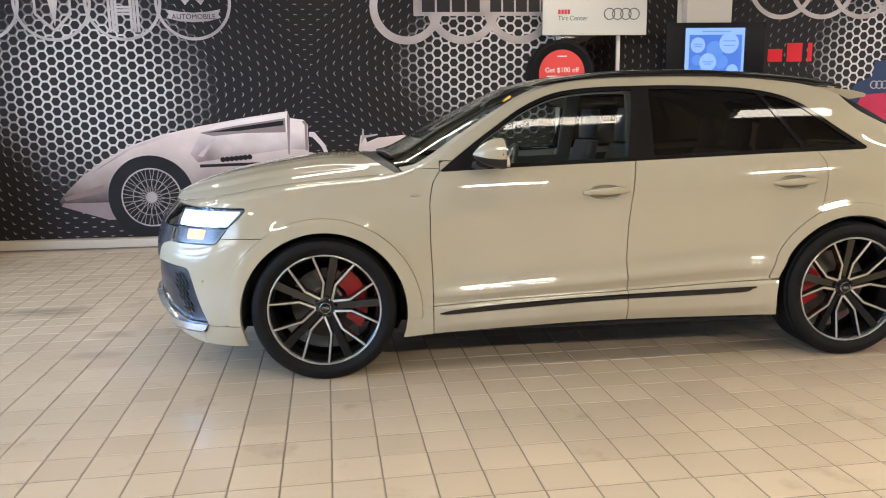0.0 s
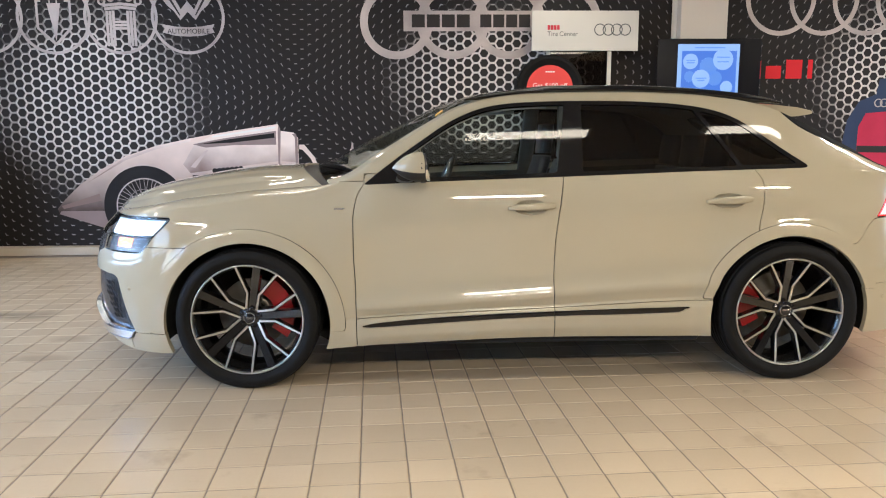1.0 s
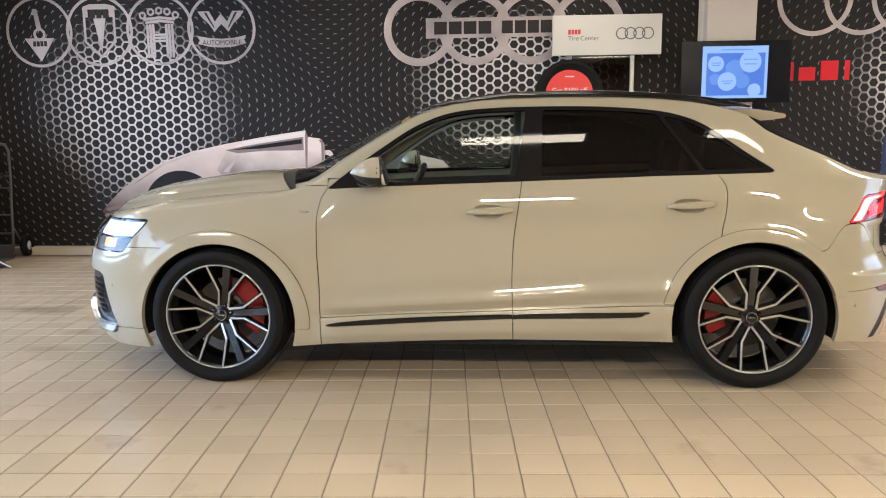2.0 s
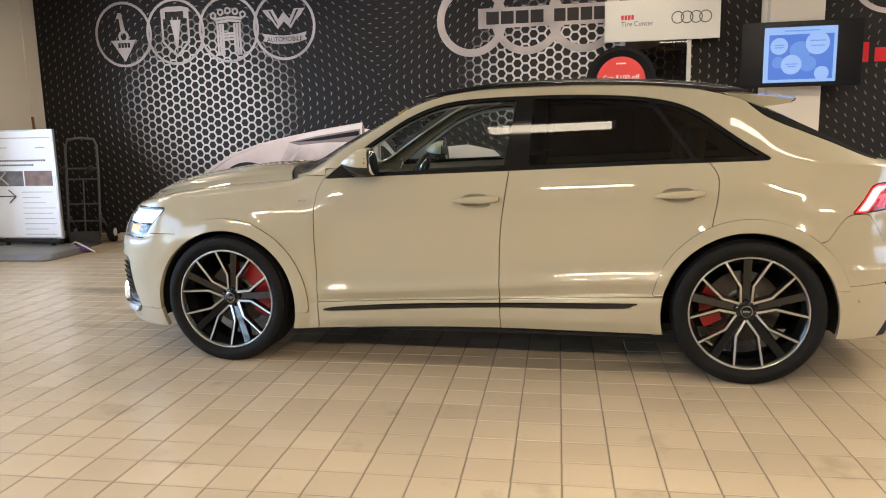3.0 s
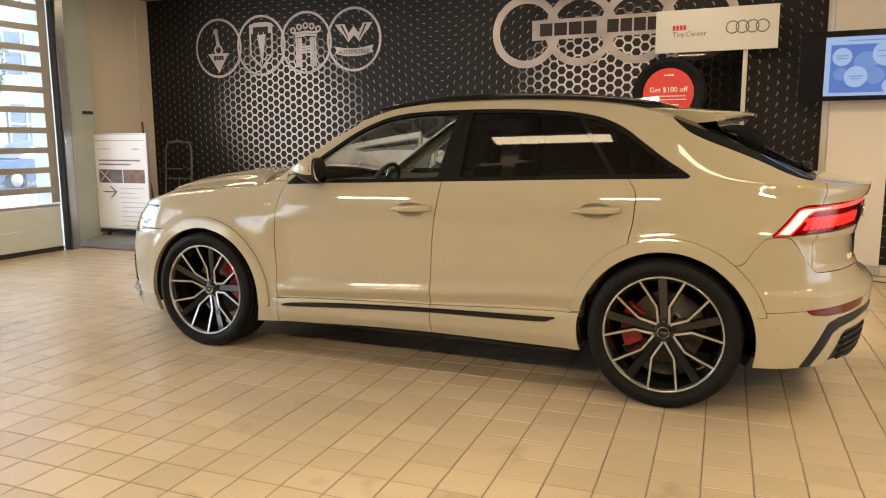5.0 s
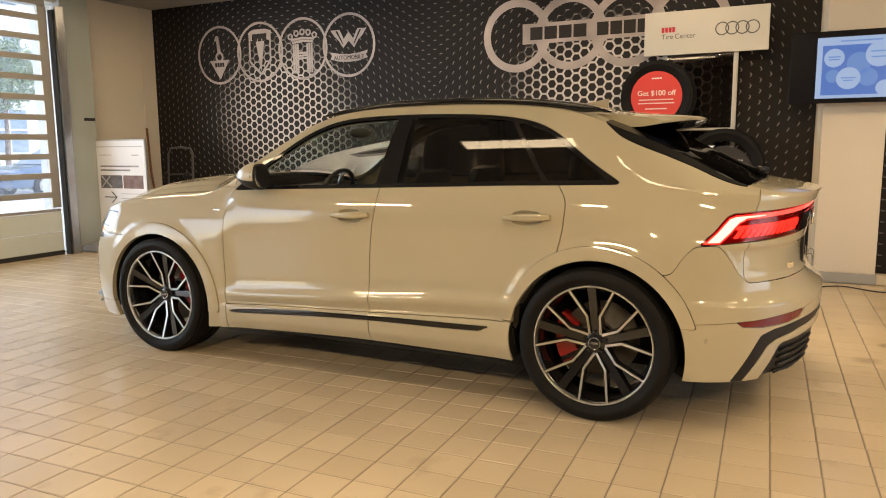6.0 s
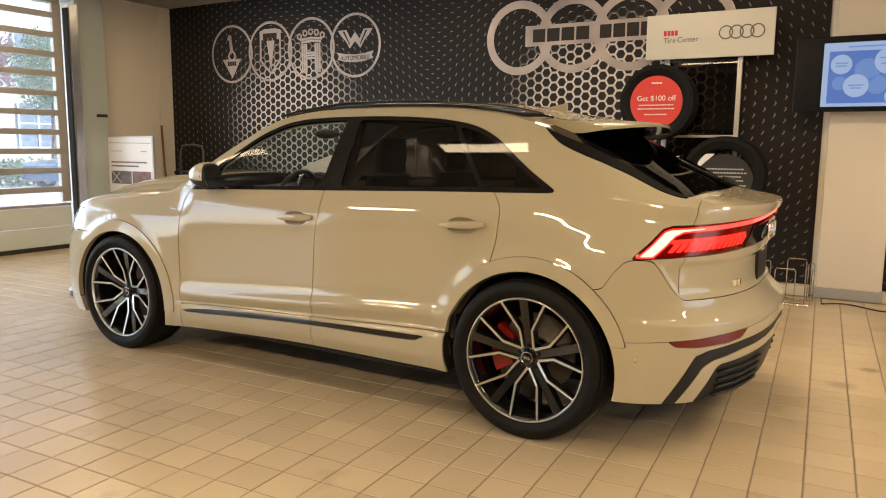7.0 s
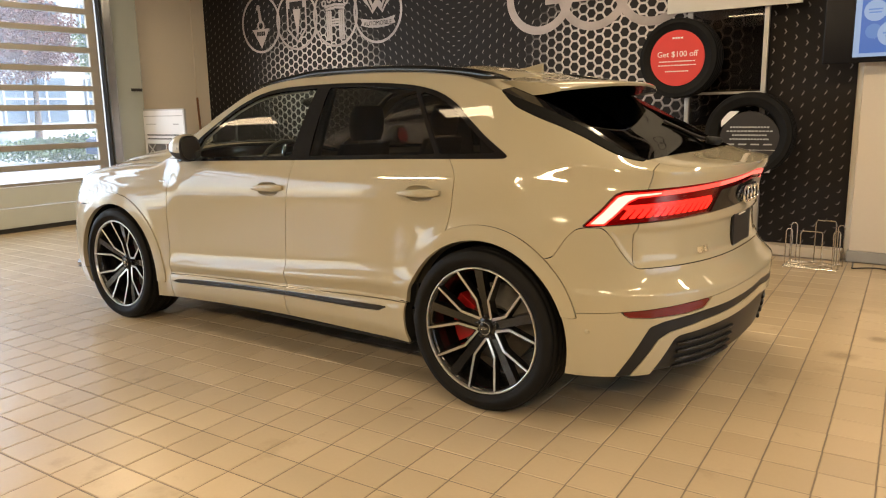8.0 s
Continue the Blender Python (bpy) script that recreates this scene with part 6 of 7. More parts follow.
def spoiler():
    secs = []
    for k in range(33):
        t = -1 + 2 * k / 32
        y = 0.625 * t
        a = abs(t)
        tip = 3.36 - 0.13 * a ** 2
        zt = 1.530 - 0.030 * a ** 2
        x0 = 2.90
        z0 = cap_height(x0, y) + 0.004
        under = (3.04, cap_height(3.04, y) + 0.006)
        secs.append([(x0, y, z0), (x0 + 0.11, y, z0 + (zt - z0) * 0.24 + 0.003), (x0 + 0.24, y, z0 + (zt - z0) * 0.56 + 0.003), (tip - 0.01, y, zt + 0.004), (tip, y, zt - 0.004), (tip - 0.006, y, zt - 0.016),
                     (tip - 0.12, y, zt - 0.030), (under[0] + 0.05, y, min(under[1], zt - 0.036))])
    return secs


SP = spoiler()
def spoiler_ring(s):
    if abs(s[0][1]) > 0.575:        # the deep ends stand on the rear pillars
        y = s[0][1]
        return s[:6] + [(s[5][0] - 0.08, y, s[5][2] - 0.012), (3.06, y, cap_height(3.06, y) - 0.012), (s[0][0], y, s[0][2] - 0.03)]
    return s[:6] + [(s[5][0] - 0.03, s[5][1], s[5][2] + 0.004), (s[5][0] - 0.16, s[5][1], s[5][2] + 0.010), (s[0][0], s[0][1], s[0][2] - 0.02)]


sp_v, sp_f = loft([spoiler_ring(s) for s in SP])
spo = smooth_object("rear_spoiler", (sp_v, sp_f), PAINT, car, "roof spoiler over the rear window")
smooth_object("spoiler_underside", loft([[s[5], s[6], s[7], (s[7][0] - 0.08, s[7][1], s[7][2] + 0.02), (s[0][0] + 0.05, s[0][1], s[0][2] - 0.03), (s[5][0] - 0.04, s[5][1], s[5][2] + 0.002)] for s in SP if abs(s[0][1]) < 0.56]), GLOSS_BLACK, spo, "gloss black underside")

# aerial fin, rear wiper, rear fittings
fz = float(cap_z(2.72))
fin_v, fin_f = loft([[(2.62, s * 0.004, fz - 0.002 + 0.010), (2.70, s * 0.012, fz + 0.012), (2.79, s * 0.010, fz + 0.030), (2.805, s * 0.006, fz + 0.032), (2.80, s * 0.018, fz - 0.03), (2.62, s * 0.010, fz - 0.02)] for s in (-1, 1)])
smooth_object("aerial_fin", (fin_v, fin_f), PAINT, car, "body-coloured aerial fin")
gz = lambda x: float(cap_z(x))
link("rear_wiper", *join(tube([(3.65, 0.34, gz(3.66) + 0.018), (3.56, 0.30, gz(3.58) + 0.020), (3.42, 0.22, gz(3.42) + 0.010)], 0.008), tube([(3.63, 0.31, gz(3.66) + 0.030), (3.68, 0.36, gz(3.68) + 0.028)], 0.022, 10)), SATIN_BLACK, car, "black rear wiper", True)
px = tail_point(0.0, 0.83)
plate = part("number_plate", box(bmesh.new(), (px - 0.002, -0.155, 0.738), (px + 0.014, 0.155, 0.915), 0.006), SATIN_BLACK, car, "blank black plate in the tailgate")
part("plate_mark", box(bmesh.new(), (px + 0.013, -0.07, 0.888), (px + 0.0155, 0.05, 0.894)), WHITE_INK, plate)
ex = tail_point(0.0, 1.0)
em = [lathe([(0.033, ex + 0.004), (0.042, ex + 0.004), (0.042, ex + 0.016), (0.033, ex + 0.016)], 28, "x", (0, dy, 0.992), True) for dy in (-0.096, -0.032, 0.032, 0.096)]
link("ring_emblem", *join(*em), CHROME, car, "four chrome rings", True)
badge = []
for y0 in (-0.50, -0.455):
    bx = tail_point(-y0 - 0.018, 0.782)
    badge.append(prism([(y0, 0.768), (y0 + 0.036, 0.768), (y0 + 0.036, 0.796), (y0, 0.796)], bx - 0.02, bx + 0.010, "x"))
link("tailgate_badge", *join(*badge), CHROME, car, "two small chrome badge blocks")
for sgn in (1, -1):
    for k in range(4):
        z = 0.285 + 0.036 * k
        pts = []
        for y in np.linspace(0.30, 0.68, 9):
            pts.append((tail_point(y, z + 0.03 * (0.70 - y)) - 0.020, -sgn * y, z + 0.03 * (0.70 - y)))
        link("diffuser_slat", *tube(pts, 0.008, 6), SATIN_BLACK, car, "black diffuser slat", True)
for sgn in (1, -1):
    for name, sx in (("front", -0.62), ("rear", 3.47)):
        flat_all = PS.reshape(-1, 4)
        zz = 0.56 if name == "front" else 0.475
        i = int(np.argmin((flat_all[:, 3] - (sx if name == "front" else 3.50)) ** 2 + (flat_all[:, 2] - zz) ** 2))
        p = flat_all[i]
        link("parking_sensor", *lathe([(0.0, -0.004), (0.008, -0.004), (0.010, -0.001), (0.0105, 0.004)], 16, "y", (p[0], sgn * p[1], p[2])), PAINT, car, "round parking sensor", True)

# front intake mesh
for sgn in (1, -1):
    bits = []
    allp = PS.reshape(-1, 4)
    for r in range(7):
        for c in range(4):
            u, z = -0.815 + 0.024 * c + (0.012 if r % 2 else 0) - 0.30 * (0.033 * r - 0.1), 0.395 + 0.030 * r
            if u > -0.635 - (z - 0.37) * 0.38 - 0.015:
                continue
            p = allp[int(np.argmin((allp[:, 3] - u) ** 2 + (allp[:, 2] - z) ** 2))]
            bits.append(tube([(p[0] + 0.01, sgn * p[1] * 0.985, z - 0.013), (p[0] - 0.004, sgn * p[1] * 0.985, z + 0.013)], 0.0045, 5))
    if bits:
        link("intake_mesh", *join(*bits), GLOSS_BLACK, car, "black honeycomb mesh in the air intake")

# ---- cabin ----
def seat(x, y, name, wide=0.52, back=0.66, head=True):
    s = empty(name)
    s.parent = car
    s.matrix_basis = pose(x, y, 0.34)
    s["label"] = "black leather seat"
    cush = [oval((-0.30 + 0.60 * t, 0, 0.20 + 0.04 * (1 - t)), (0, wide / 2, 0), (0, 0, 0.10), 18, 4) for t in np.linspace(0, 1, 7)]
    smooth_object("cushion", loft(cush), LEATHER, s)
    bk = []
    for t in np.linspace(0, 1, 9):
        ww = wide / 2 * (1.0 - 0.22 * t ** 3)
        bk.append(oval((0.27 + 0.20 * t, 0, 0.22 + back * t), (0.065 - 0.02 * t, 0, 0.0), (0, ww, 0), 20, 3.2))
    smooth_object("backrest", loft(bk), LEATHER, s)
    if head:
        hd = [oval((0.475 + 0.02 * t, 0, 0.24 + back + 0.20 * t), (0.05, 0, 0), (0, 0.135 * math.sin(math.pi * (0.22 + 0.6 * t)) ** 0.5, 0), 16, 3) for t in np.linspace(0, 1, 6)]
        smooth_object("headrest", loft(hd), LEATHER, s)
    return s


for y in (-0.40, 0.40):
    seat(1.36, y, "front_seat")
for y in (-0.42, 0.0, 0.42):
    seat(2.28, y, "rear_seat", 0.44, 0.58)
dash = [[(0.50, y, 1.045 - 0.02 * abs(y)), (0.70, y, 1.085 - 0.02 * abs(y)), (0.92, y, 1.065 - 0.02 * abs(y)), (0.98, y, 1.02), (0.95, y, 0.80), (0.55, y, 0.75)] for y in np.linspace(-0.82, 0.82, 13)]
smooth_object("dashboard", loft(dash), INTERIOR, car, "black dashboard")
hump = [[(0.74, y, 1.06), (0.80, y, 1.125), (0.90, y, 1.13), (0.95, y, 1.10), (0.95, y, 1.05)] for y in (-0.58, -0.55, -0.25, -0.22)]
smooth_object("instrument_hood", loft(hump), INTERIOR, car, "black instrument hood")
wheel_m = pose(1.07, -0.40, 1.055, 0, -66, 0)
sw_pts = [wheel_m @ Vector((0.185 * math.cos(a), 0.185 * math.sin(a), 0)) for a in np.linspace(0, 2 * math.pi, 37)]
sw = link("steering_wheel", *tube(sw_pts, 0.016, 10, False), LEATHER, car, "black three-spoke steering wheel", True)
hub_pts = [wheel_m @ Vector(p) for p in ((0, 0, 0.01), (0, 0, -0.03))]
link("hub_pad", *tube(hub_pts, 0.065, 16), INTERIOR, sw, "", True)
for a in (0.0, math.pi / 2 * 1.0, -math.pi / 2, ):
    b = a
    link("spoke", *tube([wheel_m @ Vector((0.05 * math.cos(b), 0.05 * math.sin(b), 0)), wheel_m @ Vector((0.18 * math.cos(b), 0.18 * math.sin(b), 0))], 0.014, 8), SATIN_METAL, sw, "", True)
link("steering_column", *tube([wheel_m @ Vector((0, 0, -0.02)), wheel_m @ Vector((0, 0, -0.22))], 0.045, 12), INTERIOR, car, "steering column shroud", True)
mir = [oval((1.02, y, 1.475), (0.012, 0, 0), (0, 0, 0.035 * max(0.3, math.sin(math.pi * (y + 0.13) / 0.26) ** 0.4 if abs(y) < 0.13 else 0.3)), 12, 3) for y in np.linspace(-0.13, 0.13, 9)]
smooth_object("inside_mirror", loft(mir), INTERIOR, car, "black inside mirror")
for sgn in (1, -1):
    bp = [oval((1.76 + 0.03 * t, -(0.80 - 0.17 * t), 1.10 + 0.48 * t), (0.055, 0, 0), (0, 0.02, 0), 10, 3) for t in np.linspace(0, 1, 5)]
    smooth_object("pillar_lining", loft(bp), INTERIOR, car, "dark pillar lining", sgn)
part("load_floor", box(bmesh.new(), (2.75, -0.75, 0.62), (3.62, 0.75, 0.70), 0.02), INTERIOR, car, "dark load floor")
part("parcel_cover", box(bmesh.new(), (2.75, -0.72, 1.02), (3.55, 0.72, 1.05), 0.01), INTERIOR, car, "dark parcel cover")

# small sticker at the top of the windscreen
_c, _s, _l, _n = Vector((1.058, -0.612, 1.497)), Vector((0.83, 0, 0.55)), Vector((0.02, 0.99, 0.14)), Vector((-0.55, -0.06, 0.83))
st_v = [_c + _s * a + _l * b + _n * h for h in (0.002, 0.004) for a, b in ((-0.026, -0.035), (0.026, -0.035), (0.026, 0.035), (-0.026, 0.035))]
link("sticker", st_v, [(0, 1, 2, 3), (7, 6, 5, 4), (0, 4, 5, 1), (1, 5, 6, 2), (2, 6, 7, 3), (3, 7, 4, 0)], STICKER_YELLOW, car, "small yellow windscreen sticker")
# ---- things along the mural ----
sign = tagged(empty("hanging_sign", (2.81, 8.36, 2.50), 0), "brushed silver board with grey lettering and four dark rings", "sign")
part("board", box(bmesh.new(), (-0.602, -0.012, -0.218), (0.602, 0.012, 0.218), 0.003), SIGN_FACE, sign)
bars("red_lettering", -0.36, 0.035, 0.135, 0.05, 4, SIGN_RED, sign, 0.0165)
words("lettering", "Tire", 0.072, pose(-0.43, -0.0135, -0.035, 90, 0, 0), SIGN_GREY, sign, align="LEFT")
words("lettering", "Center", 0.072, pose(-0.295, -0.0135, -0.035, 90, 0, 0), SIGN_GREY, sign, align="LEFT")
for dx in (0.165, 0.26, 0.355, 0.45):
    link("ring", *ring(dx, 0.012, 0.055, 0.066, -0.017, -0.0125, 40), SIGN_GREY, sign)

display = tagged(empty("tyre_display", (2.75, 8.44, 0)), "aluminium display frame with a dark acrylic panel behind two tyres", "display stand")
for x in (-0.34, 0.36):
    part("post", box(bmesh.new(), (x - 0.022, -0.02, 0.02), (x + 0.022, 0.02, 2.66), 0.004), POST_ALU, display)
    part("foot", box(bmesh.new(), (x - 0.05, -0.24, 0), (x + 0.05, 0.10, 0.02), 0.004), POST_ALU, display)
ACRYLIC = glass("smoky_acrylic", (0.55, 0.52, 0.50))
part("panel", box(bmesh.new(), (-0.315, -0.004, 0.30), (0.335, 0.004, 2.30)), ACRYLIC, display, "smoky acrylic panel")
for z in (0.55, 1.52):
    part("crossbar", box(bmesh.new(), (-0.317, -0.008, z - 0.012), (0.337, 0.010, z + 0.012), 0.003), POST_ALU, display)


def show_tyre(name, cx, cz, r, material, label, tilt):
    o = tagged(empty(name, (cx, 8.27, cz)), label, "tyre", "display tyres")
    o.matrix_world = pose(cx, 8.27, cz, 0, 0, tilt)
    prof = [(r * 0.68, 0.10), (r * 0.72, 0.125), (r * 0.90, 0.13), (r * 0.975, 0.11)]
    for k in range(4):
        y0 = 0.085 - 0.055 * k
        prof += [(r, y0 + 0.018), (r, y0 - 0.018), (r - 0.008, y0 - 0.022), (r - 0.008, y0 - 0.032)]
    prof += [(r * 0.975, -0.11), (r * 0.90, -0.13), (r * 0.86, -0.128), (r * 0.85, -0.122), (r * 0.76, -0.12), (r * 0.70, -0.105), (r * 0.68, -0.09)]
    link("tyre", *lathe(prof, 80, closed=True), RUBBER, o, "black tyre", True)
    return o


t1 = show_tyre("display_tyre", 2.385, 1.852, 0.370, RED_DISC, "black tyre with a red discount disc in its centre", 0)
link("disc", *disc(0, 0, 0.258, -0.112, -0.104, 56), RED_DISC, t1, "red promotional disc")
words("lettering", "Get $100 off", 0.074, pose(0.0, -0.1135, 0.035, 90, 0, 0), WHITE_INK, t1)
bars("small_print", 0, 0.185, 0.10, 0.014, 4, WHITE_INK, t1, 0.1155)
for i, w in enumerate((0.34, 0.36, 0.22)):
    bars("small_print", 0, -0.03 - 0.036 * i - (0.02 if i == 2 else 0), w, 0.010, 12, WHITE_INK, t1, 0.1155, 0.3)
link("stay", *tube([(0, 0.10, 0.26), (0, 0.16, 0.26)], 0.02), POST_ALU, t1)
link("stay", *tube([(0, 0.0, 0.262), (0, 0.10, 0.26)], 0.012), POST_ALU, t1)
t2 = show_tyre("display_tyre", 3.055, 1.135, 0.385, BLACK_DISC, "black tyre with a dark printed disc in its centre", 0)
link("disc", *disc(0.02, -0.05, 0.262, -0.112, -0.104, 56), BLACK_DISC, t2, "dark promotional disc")
for i, w in enumerate((0.34, 0.40, 0.30, 0.34)):
    bars("small_print", 0.02, 0.07 - 0.036 * i, w, 0.013, 13, INK_GREY, t2, 0.1155, 0.3)
bars("small_print", 0.02, -0.085, 0.40, 0.012, 4, INK_GREY, t2, 0.1155, 0.5)
link("rule", *prism([(-0.22, -0.137), (0.265, -0.137), (0.265, -0.134), (-0.22, -0.134)], -0.1155, -0.112), WHITE_INK, t2)
link("card", *prism([(-0.235, 0.07), (-0.08, 0.215), (-0.235, 0.215)], -0.1015, -0.098), PAPER, t2, "white card corner")
link("card", *prism([(0.08, -0.34), (0.21, -0.34), (0.25, -0.20), (0.25, -0.15)], -0.1015, -0.098), PAPER, t2, "white card corner")
link("stay", *tube([(-0.05, 0.05, 0.262), (-0.05, 0.165, 0.262)], 0.012), POST_ALU, t2)

tv = tagged(empty("television", (4.205, 8.29, 2.07)), "black flat television on the pillar showing a pale blue slide", "television")
part("back", box(bmesh.new(), (-0.58, -0.005, -0.32), (0.58, 0.030, 0.32), 0.008), TV_BLACK, tv)
part("bezel", box(bmesh.new(), (-0.59, -0.025, -0.33), (0.59, -0.004, 0.335), 0.005), TV_BLACK, tv, "gloss black bezel")
part("bracket", box(bmesh.new(), (-0.15, 0.029, -0.12), (0.15, 0.138, 0.12), 0.004), SATIN_BLACK, tv)
part("slide", box(bmesh.new(), (-0.362, -0.0275, -0.285), (0.342, -0.0252, 0.275)), SCREEN_PALE, tv, "lit pale slide")
link("slide_picture", *prism([(-0.315, -0.255), (0.310, -0.255), (0.310, 0.20), (-0.315, 0.20)], -0.0305, -0.0278), SCREEN_BLUE, tv, "lit blue picture")
for x, z, r, m_ in ((-0.215, 0.085, 0.085, SCREEN_PALE), (0.155, 0.105, 0.115, SCREEN_PALE), (-0.09, -0.105, 0.10, SCREEN_PALE), (0.205, -0.20, 0.07, SCREEN_PALE), (-0.01, 0.03, 0.10, SCREEN_MID), (0.07, -0.10, 0.08, SCREEN_MID), (-0.22, -0.08, 0.06, SCREEN_MID)):
    link("slide_bubble", *disc(x, z, r, -0.0335 if m_ is SCREEN_PALE else -0.032, -0.0304, 32), m_, tv)
for x, z, w in ((-0.215, 0.095, 0.10), (-0.215, 0.07, 0.09), (0.155, 0.13, 0.15), (0.155, 0.08, 0.13), (-0.09, -0.10, 0.12), (-0.09, -0.125, 0.08), (0.0, 0.235, 0.34)):
    link("slide_print", *prism([(x - w / 2, z - 0.006), (x + w / 2, z - 0.006), (x + w / 2, z + 0.006), (x - w / 2, z + 0.006)], -0.036, -0.0345), SCREEN_MID, tv)

rack = tagged(empty("wire_rack", (3.66, 8.02, 0)), "low chromed wire rack standing on the floor", "wire rack")
for k in range(4):
    link("wire", *tube([(-0.17, -0.12 + 0.08 * k, 0.02), (0.22, -0.12 + 0.08 * k, 0.02)], 0.004, 6), WIRE, rack)
for x, y, z, w in ((-0.17, -0.10, 0.34, 0.05), (-0.16, 0.06, 0.37, 0.05), (0.20, -0.08, 0.34, 0.05), (0.21, 0.08, 0.37, 0.05), (-0.05, -0.12, 0.33, 0.17), (0.03, 0.10, 0.40, 0.16)):
    pts = [(x, y, 0.012), (x, y, z - 0.02), (x + 0.012, y, z), (x + w - 0.012, y, z), (x + w, y, z - 0.02), (x + w, y, 0.012)]
    link("loop", *tube(pts, 0.005, 8), WIRE, rack)
link("wire", *tube([(-0.18, -0.14, 0.008), (0.24, -0.14, 0.008), (0.24, 0.14, 0.008), (-0.18, 0.14, 0.008), (-0.18, -0.14, 0.008)], 0.006, 6), WIRE, rack)

cable = [(3.98, 8.30, 0.02)]
for k in range(14):
    t = k / 13
    cable.append((4.0 + 0.75 * t, 8.08 + 0.10 * math.sin(7 * t) + 0.06 * t, 0.007))
tagged(link("floor_cable", *tube(cable, 0.006, 6), SATIN_BLACK, None, "", True), "thin black cable lying on the floor beside the pillar", "cable")

# ---- poster stand, hand truck, broom ----
stand = tagged(empty("poster_stand", (-4.42, 7.20, 0), 2), "white poster in a silver frame on a heavy grey plastic foot", "poster stand")
foot = []
for t, sx, sy in ((0.0, 0.49, 0.37), (0.02, 0.50, 0.38), (0.075, 0.49, 0.36), (0.115, 0.42, 0.22), (0.13, 0.34, 0.12)):
    foot.append(oval((0, 0, t), (sx, 0, 0), (0, sy, 0), 32, 7))
smooth_object("foot", loft(foot), STAND_GREY, stand, "heavy grey plastic foot")
for x in (-0.30, 0.30):
    link("spring", *tube([(x, 0, 0.12), (x, 0, 0.22)], 0.025, 12), SATIN_BLACK, stand)
part("crossbar", box(bmesh.new(), (-0.42, -0.03, 0.17), (0.42, 0.03, 0.21), 0.005), SATIN_BLACK, stand)
part("frame", box(bmesh.new(), (-0.455, -0.02, 0.215), (0.455, 0.02, 1.485), 0.006), POST_ALU, stand, "aluminium snap frame")
part("poster", box(bmesh.new(), (-0.435, -0.0235, 0.235), (0.435, -0.0205, 1.465)), PAPER, stand, "white printed poster")


def pr(name, x0, z0, x1, z1, m_, d=0.0268):
    return link(name, *prism([(x0, z0), (x1, z0), (x1, z1), (x0, z1)], -d, -d + 0.0028), m_, stand)


pr("rule", -0.42, 1.385, 0.42, 1.395, INK_GREY)
pr("print", -0.38, 1.275, -0.15, 1.285, INK_GREY)
pr("print", 0.22, 1.27, 0.34, 1.285, INK_GREY)
bars("print", -0.02, 1.130, 0.70, 0.020, 22, INK_DARK, stand, 0.0268, 0.45)
bars("print", -0.10, 1.078, 0.54, 0.020, 17, INK_DARK, stand, 0.0268, 0.45)
PHOTO = mat("grey_printed_photograph", (0.16, 0.15, 0.15), 0.6, vary=0.9, scale=9, fine=0.3)
PHOTO_B = mat("brown_printed_photograph", (0.20, 0.13, 0.11), 0.6, vary=0.8, scale=11, fine=0.3)
pr("photograph", -0.38, 0.835, 0.02, 1.01, PHOTO)
pr("photograph", 0.04, 0.835, 0.40, 1.01, PHOTO_B)
for a, b in (((-0.36, 1.0), (-0.18, 0.85)), ((-0.36, 0.85), (-0.20, 1.0))):
    link("photograph_stroke", *tube([(a[0], -0.028, a[1]), (b[0], -0.028, b[1])], 0.010, 6), INK_GREY, stand)
link("arrow", *join(tube([(-0.32, -0.027, 0.715), (-0.10, -0.027, 0.715)], 0.007, 6), tube([(-0.19, -0.027, 0.79), (-0.10, -0.027, 0.715)], 0.007, 6), tube([(-0.19, -0.027, 0.64), (-0.10, -0.027, 0.715)], 0.007, 6)), INK_DARK, stand, "black arrow")
for i, w in enumerate((0.40, 0.24, 0.30, 0.42, 0.38, 0.40, 0.42, 0.30, 0.40)):
    pr("print", -0.02, 0.76 - 0.062 * i, -0.02 + w, 0.768 - 0.062 * i, INK_GREY)

truck = tagged(empty("hand_truck", (-4.42, 8.22, 0), 8), "dark steel hand truck with two wheels leaning by the mural", "hand truck")
W_ = 0.215
for s in (-1, 1):
    link("side_tube", *tube([(s * W_, -0.10, 0.08), (s * W_, -0.06, 0.4), (s * W_, 0.0, 0.95), (s * W_ * 0.98, 0.02, 1.28), (s * (W_ - 0.04), 0.024, 1.355), (0, 0.026, 1.375)], 0.016, 10), TRUCK_STEEL, truck, "", True)
    link("brace", *tube([(s * W_, -0.06, 0.38), (s * W_, 0.12, 0.17)], 0.012, 8), TRUCK_STEEL, truck)
    wv = link("wheel", *lathe([(0.055, -0.03), (0.10, -0.035), (0.125, -0.025), (0.13, 0), (0.125, 0.025), (0.10, 0.035), (0.055, 0.03)], 32, "x", (s * (W_ + 0.06), 0.12, 0.13)), RUBBER, truck, "black rubber wheel", True)
    link("rim", *lathe([(0.0, -0.026), (0.056, -0.024), (0.056, 0.024), (0.0, 0.026)], 24, "x", (s * (W_ + 0.06), 0.12, 0.13)), FIXTURE_WHITE, wv, "pale rim", True)
for z, y in ((0.30, -0.07), (0.52, -0.05), (0.84, -0.01), (0.98, 0.0)):
    link("crossbar", *tube([(-W_, y, z), (0, y + 0.03, z), (W_, y, z)], 0.012, 8), TRUCK_STEEL, truck)
link("axle", *tube([(-W_ - 0.08, 0.12, 0.13), (W_ + 0.08, 0.12, 0.13)], 0.012, 8), TRUCK_STEEL, truck)
link("upright", *tube([(0, -0.07, 0.1), (0, 0.0, 0.84)], 0.010, 8), TRUCK_STEEL, truck)
